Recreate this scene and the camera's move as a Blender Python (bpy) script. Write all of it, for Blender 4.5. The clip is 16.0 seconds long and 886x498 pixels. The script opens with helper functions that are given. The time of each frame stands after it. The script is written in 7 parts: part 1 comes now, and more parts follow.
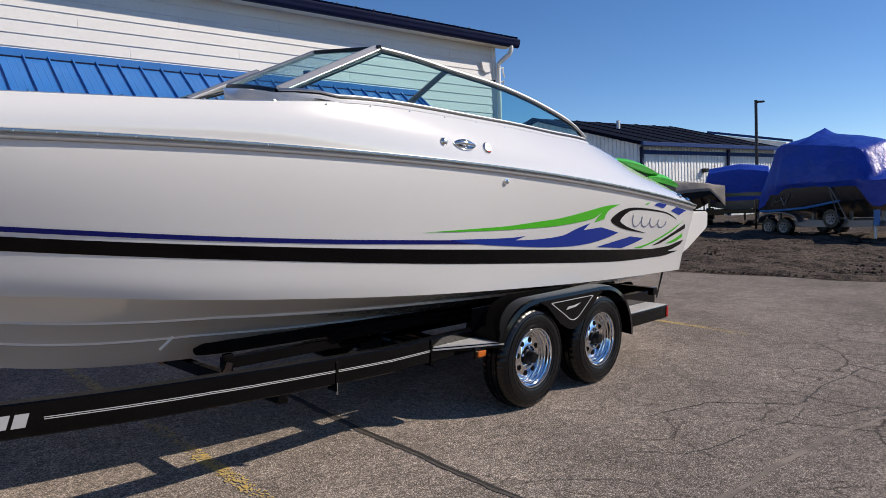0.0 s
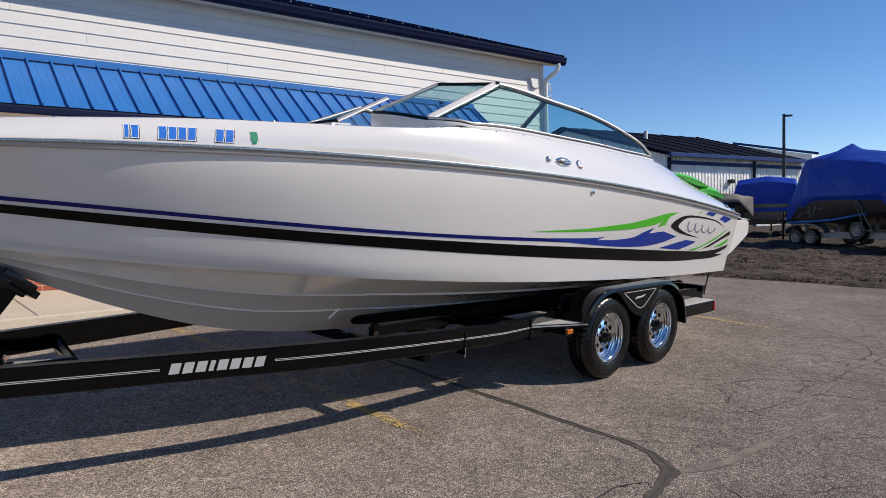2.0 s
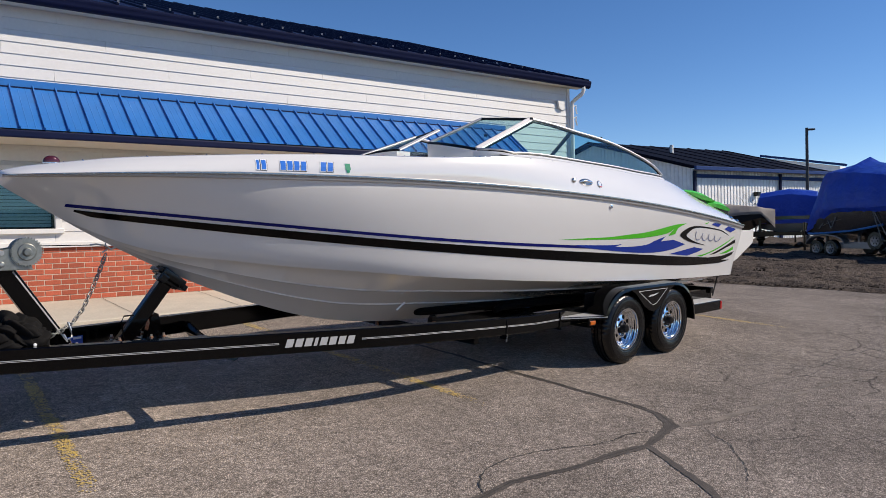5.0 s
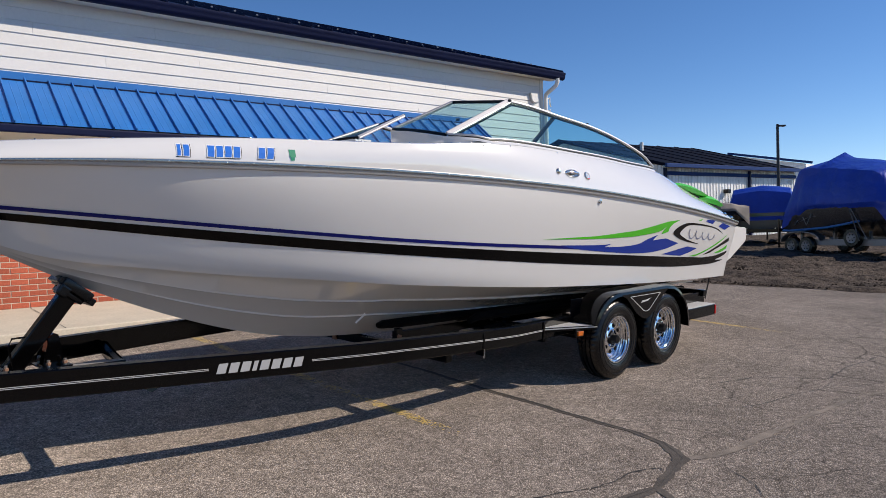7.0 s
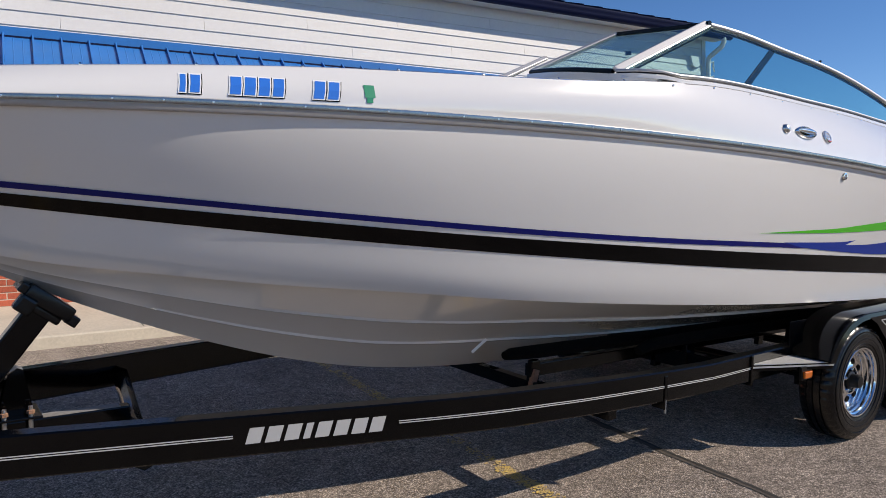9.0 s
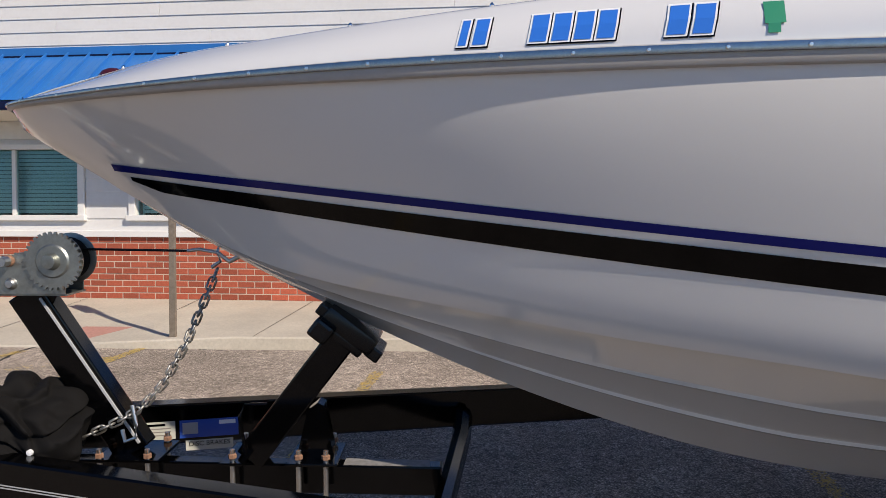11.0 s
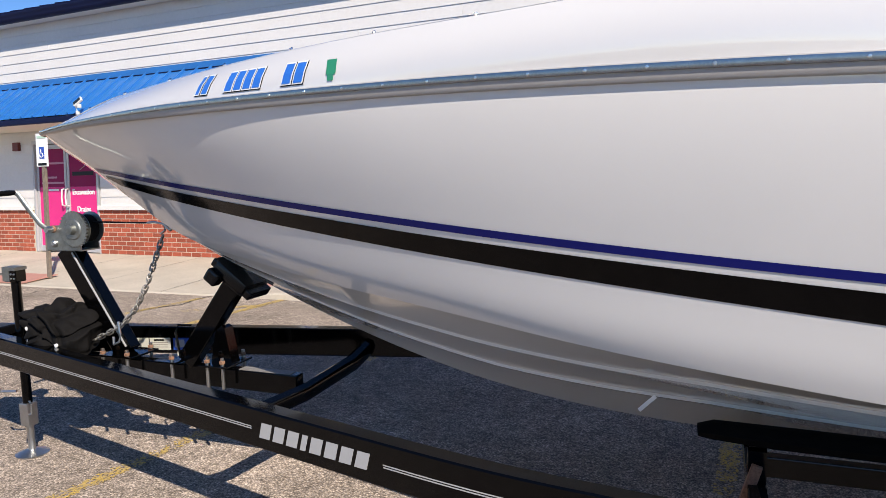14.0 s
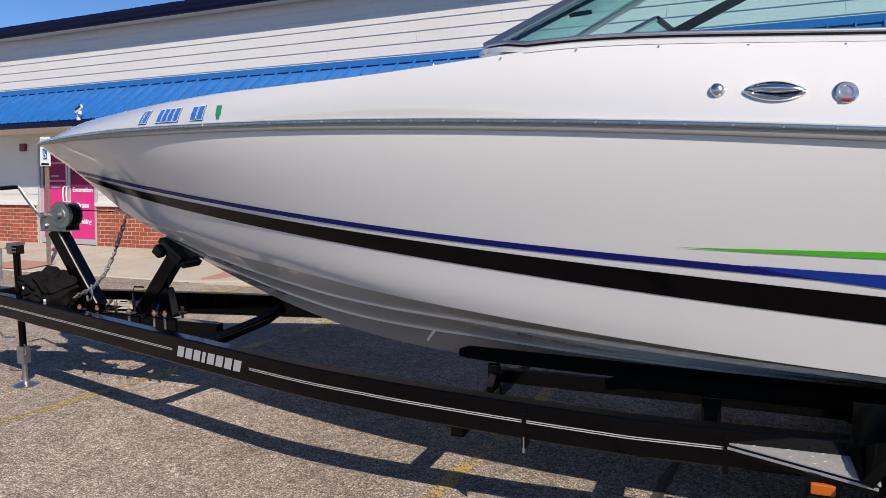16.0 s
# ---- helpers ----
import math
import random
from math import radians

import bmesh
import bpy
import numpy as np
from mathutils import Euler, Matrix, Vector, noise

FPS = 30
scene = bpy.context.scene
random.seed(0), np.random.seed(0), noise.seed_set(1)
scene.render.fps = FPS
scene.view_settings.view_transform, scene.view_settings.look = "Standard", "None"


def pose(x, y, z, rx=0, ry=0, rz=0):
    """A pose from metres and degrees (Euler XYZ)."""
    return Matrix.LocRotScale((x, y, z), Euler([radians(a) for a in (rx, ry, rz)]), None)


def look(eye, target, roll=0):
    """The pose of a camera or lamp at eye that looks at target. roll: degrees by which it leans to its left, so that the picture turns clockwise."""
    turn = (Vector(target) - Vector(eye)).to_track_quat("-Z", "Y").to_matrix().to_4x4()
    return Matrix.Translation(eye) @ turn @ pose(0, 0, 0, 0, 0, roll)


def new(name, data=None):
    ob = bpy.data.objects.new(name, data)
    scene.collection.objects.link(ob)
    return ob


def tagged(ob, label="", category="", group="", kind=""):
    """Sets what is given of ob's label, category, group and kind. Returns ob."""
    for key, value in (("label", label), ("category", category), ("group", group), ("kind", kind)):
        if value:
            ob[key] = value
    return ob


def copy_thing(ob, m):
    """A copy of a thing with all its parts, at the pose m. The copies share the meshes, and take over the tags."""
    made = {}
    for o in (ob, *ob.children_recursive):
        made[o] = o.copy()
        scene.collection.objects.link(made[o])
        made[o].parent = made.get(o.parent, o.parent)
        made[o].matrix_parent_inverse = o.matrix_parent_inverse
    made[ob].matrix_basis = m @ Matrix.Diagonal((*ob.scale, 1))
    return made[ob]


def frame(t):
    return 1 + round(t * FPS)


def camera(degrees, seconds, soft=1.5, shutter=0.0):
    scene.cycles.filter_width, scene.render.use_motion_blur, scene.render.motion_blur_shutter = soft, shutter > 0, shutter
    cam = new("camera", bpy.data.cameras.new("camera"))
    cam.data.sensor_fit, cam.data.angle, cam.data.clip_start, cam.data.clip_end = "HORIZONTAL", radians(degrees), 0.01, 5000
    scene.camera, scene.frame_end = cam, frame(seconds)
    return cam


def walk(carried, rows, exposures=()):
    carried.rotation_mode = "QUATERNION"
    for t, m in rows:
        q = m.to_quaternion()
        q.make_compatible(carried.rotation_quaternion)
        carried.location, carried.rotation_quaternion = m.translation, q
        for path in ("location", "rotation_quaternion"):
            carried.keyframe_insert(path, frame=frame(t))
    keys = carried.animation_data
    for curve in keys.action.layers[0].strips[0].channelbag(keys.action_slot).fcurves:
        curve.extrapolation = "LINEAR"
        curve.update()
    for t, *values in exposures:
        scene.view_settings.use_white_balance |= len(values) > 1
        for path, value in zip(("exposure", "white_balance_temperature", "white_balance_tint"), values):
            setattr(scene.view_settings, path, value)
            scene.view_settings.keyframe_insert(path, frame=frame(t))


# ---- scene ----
cam = camera(62.5, 16.0, soft=0.8)
# The lot falls away from the building: LOT turns the level frame into the paved slope.
SLOPE = 3.08
LOT = pose(0, 0, 0, SLOPE, 0, 0)
# seconds, eye above the slope, then heading (to the left of +y), pitch up, roll
PATH = [
    (0, -4.177, -4.228, 1.590, -46.78, -5.04, 0.07),
    (0.5, -4.527, -4.210, 1.585, -46.50, -4.92, 0.49),
    (1, -4.818, -4.334, 1.577, -45.69, -5.10, 1.10),
    (1.5, -5.106, -4.434, 1.591, -45.47, -4.95, 1.14),
    (2, -5.445, -4.540, 1.605, -45.32, -4.65, 1.16),
    (2.5, -5.703, -4.755, 1.608, -44.93, -4.27, 1.19),
    (3, -6.014, -4.911, 1.623, -44.48, -3.89, 1.10),
    (3.5, -6.272, -5.098, 1.633, -43.63, -4.05, 0.99),
    (4, -6.475, -5.345, 1.624, -43.00, -3.74, 0.83),
    (6.5, -6.146, -4.937, 1.600, -44.43, -3.39, 0.21),
    (7, -5.815, -4.669, 1.585, -45.55, -3.58, 0.42),
    (7.5, -5.478, -4.356, 1.565, -45.95, -3.74, 0.72),
    (8, -5.186, -3.996, 1.561, -44.17, -4.14, 0.78),
    (8.5, -4.850, -3.671, 1.542, -41.30, -4.81, 1.08),
    (9, -4.637, -3.297, 1.521, -35.38, -4.76, 0.57),
    (9.5, -4.458, -2.972, 1.523, -26.75, -4.88, 0.04),
    (10, -4.273, -2.692, 1.534, -18.06, -4.81, -0.48),
    (10.2, -4.212, -2.549, 1.523, -14.15, -4.45, -0.27),
    (12.3, -3.192, -2.368, 1.544, 16.69, -5.80, -0.54),
    (12.5, -3.065, -2.450, 1.560, 17.54, -6.04, -0.56),
    (13, -2.761, -2.650, 1.553, 19.35, -6.56, -1.13),
    (13.5, -2.397, -2.780, 1.562, 20.69, -6.88, -1.26),
    (14, -2.091, -2.939, 1.580, 20.65, -6.95, -1.63),
    (14.5, -1.767, -3.162, 1.578, 21.11, -6.00, -1.39),
    (15, -1.434, -3.369, 1.602, 21.82, -6.21, -1.03),
    (15.5, -1.142, -3.674, 1.602, 21.39, -6.12, -0.69),
    (16, -0.884, -3.887, 1.597, 20.98, -6.44, -0.40),
]
walk(cam, [(t, LOT @ pose(x, y, z, 0, 0, yaw) @ pose(0, 0, 0, 90 + pitch, 0, 0) @ pose(0, 0, 0, 0, 0, roll)) for t, x, y, z, yaw, pitch, roll in PATH],
     exposures=((0.0, 0.02, 7150, 12), (6.3, 0.08, 7150, 12), (8.5, 0.08, 7150, 12), (10.2, -0.16, 7250, 12), (12.3, 0.41, 7150, 12), (13.5, 0.42, 7150, 12), (14.5, 0.24, 7100, 12), (16.0, 0.06, 7050, 12)))

# ---- light ----
SUN_FROM = Vector((0.72, -0.70, 0.0)).normalized()
SUN_EL = radians(36.5)
to_sun = SUN_FROM * math.cos(SUN_EL) + Vector((0, 0, math.sin(SUN_EL)))
world = bpy.data.worlds.new("world")
scene.world = world
world.use_nodes = True
wn = world.node_tree.nodes
sky = wn.new("ShaderNodeTexSky")
sky.sky_type = "NISHITA"
sky.sun_disc = False
sky.sun_elevation = SUN_EL
sky.sun_rotation = math.atan2(to_sun.x, to_sun.y)
sky.altitude = 200
sky.air_density = 0.7
sky.dust_density = 0.0
sky.ozone_density = 4.0
wn["Background"].inputs["Strength"].default_value = 0.135
clear_air = wn.new("ShaderNodeHueSaturation")
clear_air.inputs["Saturation"].default_value = 1.19
clear_air.inputs["Hue"].default_value = 0.505
world.node_tree.links.new(sky.outputs[0], clear_air.inputs["Color"])
world.node_tree.links.new(clear_air.outputs[0], wn["Background"].inputs["Color"])
sun = new("sun", bpy.data.lights.new("sun", "SUN"))
sun.data.energy = 4.8
sun.data.angle = radians(0.53)
sun.data.color = (1.0, 0.945, 0.87)
sun.matrix_world = look(to_sun * 50, (0, 0, 0))


# ---- materials ----
def material(name, color, rough=0.5, metal=0.0, coat=0.0, spec=0.5, grain=0.0, grain_scale=40.0, stain=0.0, stain_scale=1.5,
             bump=0.0, bump_scale=60.0, random=0.0, rough_var=0.0, stain_color=None, coat_ior=1.5):
    m = bpy.data.materials.new(name)
    m.use_nodes = True
    nt = m.node_tree
    n, l = nt.nodes, nt.links
    b = n["Principled BSDF"]
    b.inputs["Roughness"].default_value = rough
    b.inputs["Metallic"].default_value = metal
    b.inputs["Coat Weight"].default_value = coat
    b.inputs["Coat Roughness"].default_value = 0.04
    b.inputs["Coat IOR"].default_value = coat_ior
    b.inputs["Specular IOR Level"].default_value = spec
    tc = n.new("ShaderNodeTexCoord")
    rgb = n.new("ShaderNodeRGB")
    rgb.outputs[0].default_value = (*color, 1)
    out = rgb.outputs[0]

    def noise_of(scale, detail=6.0):
        t = n.new("ShaderNodeTexNoise")
        t.inputs["Scale"].default_value = scale
        t.inputs["Detail"].default_value = detail
        t.inputs["Roughness"].default_value = 0.6
        l.new(tc.outputs["Object"], t.inputs["Vector"])
        return t.outputs["Fac"]

    def scaled(src, value, amount):
        # colour times 1 +- amount by a 0..1 value
        r = n.new("ShaderNodeMapRange")
        r.inputs["From Min"].default_value, r.inputs["From Max"].default_value = 0.25, 0.75
        r.inputs["To Min"].default_value, r.inputs["To Max"].default_value = 1 - amount, 1 + amount
        l.new(value, r.inputs["Value"])
        h = n.new("ShaderNodeHueSaturation")
        l.new(src, h.inputs["Color"])
        l.new(r.outputs[0], h.inputs["Value"])
        return h.outputs[0]

    if grain:
        out = scaled(out, noise_of(grain_scale), grain)
    if stain:
        if stain_color:
            r = n.new("ShaderNodeMapRange")
            r.inputs["From Min"].default_value, r.inputs["From Max"].default_value = 0.4, 0.6
            r.inputs["To Max"].default_value = stain
            l.new(noise_of(stain_scale), r.inputs["Value"])
            mx = n.new("ShaderNodeMix")
            mx.data_type = "RGBA"
            mx.inputs["B"].default_value = (*stain_color, 1)
            l.new(r.outputs[0], mx.inputs["Factor"])
            l.new(out, mx.inputs["A"])
            out = mx.outputs["Result"]
        else:
            out = scaled(out, noise_of(stain_scale), stain)
    if random:
        oi = n.new("ShaderNodeObjectInfo")
        out = scaled(out, oi.outputs["Random"], random)
        ge = n.new("ShaderNodeNewGeometry")
        out = scaled(out, ge.outputs["Random Per Island"], random)
    l.new(out, b.inputs["Base Color"])
    if rough_var:
        r = n.new("ShaderNodeMapRange")
        r.inputs["To Min"].default_value, r.inputs["To Max"].default_value = max(rough - rough_var, 0.02), min(rough + rough_var, 1)
        l.new(noise_of(stain_scale * 2.3), r.inputs["Value"])
        l.new(r.outputs[0], b.inputs["Roughness"])
    if bump:
        bp = n.new("ShaderNodeBump")
        bp.inputs["Strength"].default_value = 1.0
        bp.inputs["Distance"].default_value = bump
        l.new(noise_of(bump_scale), bp.inputs["Height"])
        l.new(bp.outputs[0], b.inputs["Normal"])
    return m


GELCOAT = material("white_gelcoat", (0.725, 0.715, 0.70), 0.16, coat=1.0, coat_ior=1.75, grain=0.01, grain_scale=3, rough_var=0.02)
BLACK_TAPE = material("black_stripe", (0.0012, 0.0012, 0.0016), 0.10, spec=0.2)
NAVY_TAPE = material("blue_stripe", (0.007, 0.0105, 0.1287), 0.12, spec=0.2)
BLUE_TAPE = material("bright_blue_vinyl", (0.008, 0.034, 0.27), 0.2, spec=0.3)
GREEN_TAPE = material("green_vinyl", (0.056, 0.4704, 0.0168), 0.22, coat=0.4)
GREEN_PAD = material("green_upholstery", (0.0224, 0.448, 0.0336), 0.5, grain=0.06, bump=0.0006, bump_scale=250)
CHROME = material("chrome", (0.78, 0.79, 0.80), 0.09, metal=1.0, rough_var=0.05)
SATIN_CHROME = material("satin_chrome", (0.62, 0.62, 0.62), 0.26, metal=1.0, grain=0.06, rough_var=0.08)
STEEL = material("zinc_plated_steel", (0.56, 0.56, 0.55), 0.38, metal=1.0, grain=0.12, grain_scale=30, rough_var=0.12)
TREAD = material("tread_plate", (0.55, 0.55, 0.55), 0.5, metal=0.5, grain=0.1, grain_scale=60)
ALU = material("brushed_aluminium", (0.5, 0.5, 0.51), 0.45, metal=1.0, grain=0.06, grain_scale=90)
RAIL = material("rub_rail_vinyl", (0.4212, 0.4036, 0.3861), 0.35, grain=0.06)
RAIL_STEEL = material("rub_rail_steel", (0.34, 0.34, 0.35), 0.22, metal=1.0, grain=0.1, rough_var=0.06)
RUBBER = material("tyre_rubber", (0.0032, 0.0032, 0.0036), 0.27, spec=0.4, grain=0.2, grain_scale=60, stain=0.15)
BLACK_PAINT = material("black_trailer_paint", (0.0010, 0.0010, 0.0012), 0.11, spec=0.3, grain=0.2, grain_scale=25, rough_var=0.03)
BLACK_MATTE = material("black_carpet", (0.002, 0.002, 0.0023), 0.9, spec=0.1, bump=0.002, bump_scale=300)
BLACK_PLASTIC = material("black_plastic", (0.003, 0.003, 0.0035), 0.3, spec=0.25)
BLACK_CANVAS = material("black_canvas", (0.0065, 0.006, 0.006), 0.85, spec=0.15, bump=0.0008, bump_scale=400)
RED_LENS = material("red_lens", (0.45, 0.01, 0.01), 0.15, coat=0.5)
AMBER_LENS = material("amber_lens", (0.50, 0.11, 0.008), 0.2, coat=0.5)
RUST = material("rusty_bolt", (0.24, 0.13, 0.08), 0.7, grain=0.4, grain_scale=120)
WHITE_VINYL = material("white_vinyl", (0.8, 0.8, 0.8), 0.3)
SILVER_VINYL = material("silver_vinyl", (0.4212, 0.4212, 0.4212), 0.3)
REG_BLUE = material("registration_blue", (0.0234, 0.1638, 0.6084), 0.3)
LABEL_PAPER = material("aged_label", (0.50, 0.50, 0.44), 0.4, grain=0.08)
STICKER_GREEN = material("sticker_green", (0.0234, 0.2574, 0.1404), 0.35)
BLUE_LABEL = material("blue_label", (0.02, 0.08, 0.40), 0.3)
GLASS = bpy.data.materials.new("tinted_glass")
GLASS.use_nodes = True
gn, gl = GLASS.node_tree.nodes, GLASS.node_tree.links
gn.remove(gn["Principled BSDF"])
clear, gloss, blend, fres = gn.new("ShaderNodeBsdfTransparent"), gn.new("ShaderNodeBsdfGlossy"), gn.new("ShaderNodeMixShader"), gn.new("ShaderNodeLayerWeight")
clear.inputs["Color"].default_value = (0.72, 0.90, 0.90, 1)
gloss.inputs["Roughness"].default_value = 0.0
fres.inputs["Blend"].default_value = 0.5
sharp, gain = gn.new("ShaderNodeMath"), gn.new("ShaderNodeMath")
sharp.operation, gain.operation = "POWER", "MULTIPLY_ADD"
sharp.inputs[1].default_value = 4.0
gain.inputs[1].default_value, gain.inputs[2].default_value = 0.5, 0.035
gl.new(fres.outputs["Facing"], sharp.inputs[0])
gl.new(sharp.outputs[0], gain.inputs[0])
gl.new(gain.outputs[0], blend.inputs[0])
gl.new(clear.outputs[0], blend.inputs[1])
gl.new(gloss.outputs[0], blend.inputs[2])
gl.new(blend.outputs[0], gn["Material Output"].inputs["Surface"])
DARK_GLASS = material("window_glass", (0.02, 0.03, 0.04), 0.05)


def asphalt():
    m = material("asphalt", (0.165, 0.155, 0.145), 0.9, spec=0.15)
    nt = m.node_tree
    n, l = nt.nodes, nt.links
    b = n["Principled BSDF"]
    b.inputs["Diffuse Roughness"].default_value = 0.5
    tc = n.new("ShaderNodeTexCoord")
    where = tc.outputs["Object"]

    def noise_at(scale, detail, vector=where):
        t = n.new("ShaderNodeTexNoise")
        t.inputs["Scale"].default_value, t.inputs["Detail"].default_value = scale, detail
        l.new(vector, t.inputs["Vector"])
        return t

    def ranged(value, lo, hi, to_lo, to_hi):
        r = n.new("ShaderNodeMapRange")
        r.inputs["From Min"].default_value, r.inputs["From Max"].default_value = lo, hi
        r.inputs["To Min"].default_value, r.inputs["To Max"].default_value = to_lo, to_hi
        l.new(value, r.inputs["Value"])
        return r.outputs[0]

    def times(a, c):
        t = n.new("ShaderNodeMath")
        t.operation = "MULTIPLY"
        l.new(a, t.inputs[0])
        l.new(c, t.inputs[1])
        return t.outputs[0]

    def cells(scale):
        vo = n.new("ShaderNodeTexVoronoi")
        vo.inputs["Scale"].default_value = scale
        l.new(where, vo.inputs["Vector"])
        sep = n.new("ShaderNodeSeparateColor")
        l.new(vo.outputs["Color"], sep.inputs[0])
        return sep.outputs[0], vo.outputs["Distance"]

    # stones of the wearing course, with the binder between them
    ramp = n.new("ShaderNodeValToRGB")
    e = ramp.color_ramp.elements
    e[0].position, e[0].color = 0.0, (0.185, 0.155, 0.131, 1)
    e[1].position, e[1].color = 1.0, (0.52, 0.438, 0.370, 1)
    for at, c in ((0.3, (0.275, 0.229, 0.193, 1)), (0.75, (0.365, 0.306, 0.257, 1))):
        ramp.color_ramp.elements.new(at).color = c
    tone, away = cells(104)
    l.new(tone, ramp.inputs["Fac"])
    value = ranged(away, 0.28, 0.72, 1.17, 0.46)
    bp = n.new("ShaderNodeBump")
    bp.inputs["Strength"].default_value, bp.inputs["Distance"].default_value = 0.8, 0.004
    l.new(ranged(away, 0.1, 0.7, 1.0, 0.0), bp.inputs["Height"])
    l.new(bp.outputs[0], b.inputs["Normal"])
    for scale, detail, amount in ((0.55, 8, 0.22), (3.1, 6, 0.12), (11, 6, 0.16), (30, 3, 0.26)):
        value = times(value, ranged(noise_at(scale, detail).outputs["Fac"], 0.3, 0.7, 1 - amount, 1 + amount))
    # hairline crazing of the old surface by the stern, in patches
    warp = n.new("ShaderNodeVectorMath")
    warp.operation = "MULTIPLY_ADD"
    warp.inputs[1].default_value = (0.22, 0.22, 0.0)
    l.new(noise_at(2.4, 5).outputs["Color"], warp.inputs[0])
    l.new(where, warp.inputs[2])
    fray = n.new("ShaderNodeVectorMath")
    fray.operation = "MULTIPLY_ADD"
    fray.inputs[1].default_value = (0.05, 0.05, 0.0)
    l.new(noise_at(16, 3).outputs["Color"], fray.inputs[0])
    l.new(warp.outputs[0], fray.inputs[2])
    axes = n.new("ShaderNodeSeparateXYZ")
    l.new(where, axes.inputs[0])
    zone = times(ranged(axes.outputs["X"], -2.6, -0.6, 0.0, 1.0), ranged(axes.outputs["Y"], -1.2, -2.2, 0.0, 1.0))
    for scale, width, low, high in ((0.9, 0.014, 0.38, 0.50), (3.4, 0.028, 0.50, 0.60)):
        vo = n.new("ShaderNodeTexVoronoi")
        vo.feature = "DISTANCE_TO_EDGE"
        vo.inputs["Scale"].default_value = scale
        l.new(fray.outputs[0], vo.inputs["Vector"])
        line = ranged(vo.outputs["Distance"], width * 0.35, width, 1.0, 0.0)
        patch = times(ranged(noise_at(0.7 + scale * 0.1, 2).outputs["Fac"], low, high, 0.0, 1.0), zone)
        value = times(value, ranged(times(line, patch), 0.0, 1.0, 1.0, 0.45))
    h = n.new("ShaderNodeHueSaturation")
    l.new(ramp.outputs[0], h.inputs["Color"])
    l.new(value, h.inputs["Value"])
    l.new(h.outputs[0], b.inputs["Base Color"])
    return m


ASPHALT = asphalt()
MUD = material("dark_soil", (0.0529, 0.0425, 0.0368), 0.95, spec=0.1, grain=0.95, grain_scale=16, stain=0.8, stain_scale=2.4, bump=0.12, bump_scale=9, stain_color=(0.1265, 0.1012, 0.0828))
CLOD = material("dry_soil_lumps", (0.09, 0.072, 0.06), 0.95, spec=0.1, grain=0.4, grain_scale=30, random=0.6)
CONCRETE = material("concrete", (0.506, 0.451, 0.3685), 0.9, grain=0.12, grain_scale=35, stain=0.14, stain_scale=1.3, bump=0.0015, bump_scale=160)
YELLOW = material("worn_yellow_paint", (0.58, 0.40, 0.10), 0.9, grain=0.4, grain_scale=70, stain=0.7, stain_scale=26, stain_color=(0.40, 0.30, 0.17), bump=0.004, bump_scale=90)
CRACK = material("crack_filler", (0.0257, 0.0246, 0.0234), 0.75, grain=0.35, grain_scale=30)
RED_PAD = material("red_tactile_paving", (0.468, 0.234, 0.1872), 0.85, grain=0.15, grain_scale=30)
BRICK = material("red_brick", (0.4144, 0.0952, 0.0504), 0.85, grain=0.22, grain_scale=45, random=0.16, bump=0.002, bump_scale=120)
MORTAR = material("mortar", (0.528, 0.451, 0.363), 0.95, grain=0.15, grain_scale=60)
SIDING = material("white_siding", (0.6669, 0.6552, 0.6377), 0.55, grain=0.04, grain_scale=18, stain=0.05, stain_scale=0.8, bump=0.0006, bump_scale=40)
TRIM = material("white_trim_paint", (0.7254, 0.7137, 0.6903), 0.5, grain=0.04, stain=0.06)
SOFFIT = material("soffit_paint", (0.7254, 0.6786, 0.585), 0.6, grain=0.04)
BLUE_METAL = material("blue_roof_metal", (0.0175, 0.1521, 0.4504), 0.35, grain=0.05, stain=0.1, stain_scale=2.0)
NAVY_METAL = material("navy_roof_metal", (0.006, 0.010, 0.04), 0.5, spec=0.12, grain=0.08, stain=0.15)
PINK = material("magenta_door_film", (0.702, 0.0257, 0.2106), 0.5, grain=0.03)
SHADED_MAGENTA = material("shaded_magenta_film", (0.2574, 0.0117, 0.0819), 0.5, spec=0.15)
GREY_METAL = material("corrugated_steel", (0.836, 0.836, 0.814), 0.5, grain=0.08, stain=0.15)
BLUE_WRAP = material("blue_shrink_wrap", (0.0094, 0.0491, 0.3744), 0.36, spec=0.35, grain=0.08, stain=0.18, bump=0.06, bump_scale=2.6)
GREY_COVER = material("grey_boat_cover", (0.234, 0.2106, 0.193), 0.8, grain=0.1, bump=0.01, bump_scale=7)
GALV = material("galvanised_steel", (0.25, 0.25, 0.26), 0.5, metal=0.8, grain=0.12)
POST_AND_ROOM = material("dark_post_and_room_paint", (0.02, 0.02, 0.024), 0.5)
RUSTY_POST = material("weathered_steel_post", (0.1872, 0.1521, 0.117), 0.7, grain=0.3, grain_scale=30)
BARK = material("bark", (0.13, 0.10, 0.08), 0.9, grain=0.25)


# ---- mesh tools ----
def part(name, bm, mat, parent=None, label="", smooth=False):
    me = bpy.data.meshes.new(name)
    bm.to_mesh(me)
    bm.free()
    for m in (mat if isinstance(mat, (list, tuple)) else [mat]):
        me.materials.append(m)
    if smooth:
        me.shade_smooth()
        me.set_sharp_from_angle(angle=radians(smooth if smooth > 1 else 40))
    ob = new(name, me)
    if parent:
        ob.parent = parent
    if label:
        ob["label"] = label
    return ob


def thing(name, m, label, category, group="", kind=""):
    ob = new(name)
    ob.matrix_world = m
    return tagged(ob, label, category, group, kind)


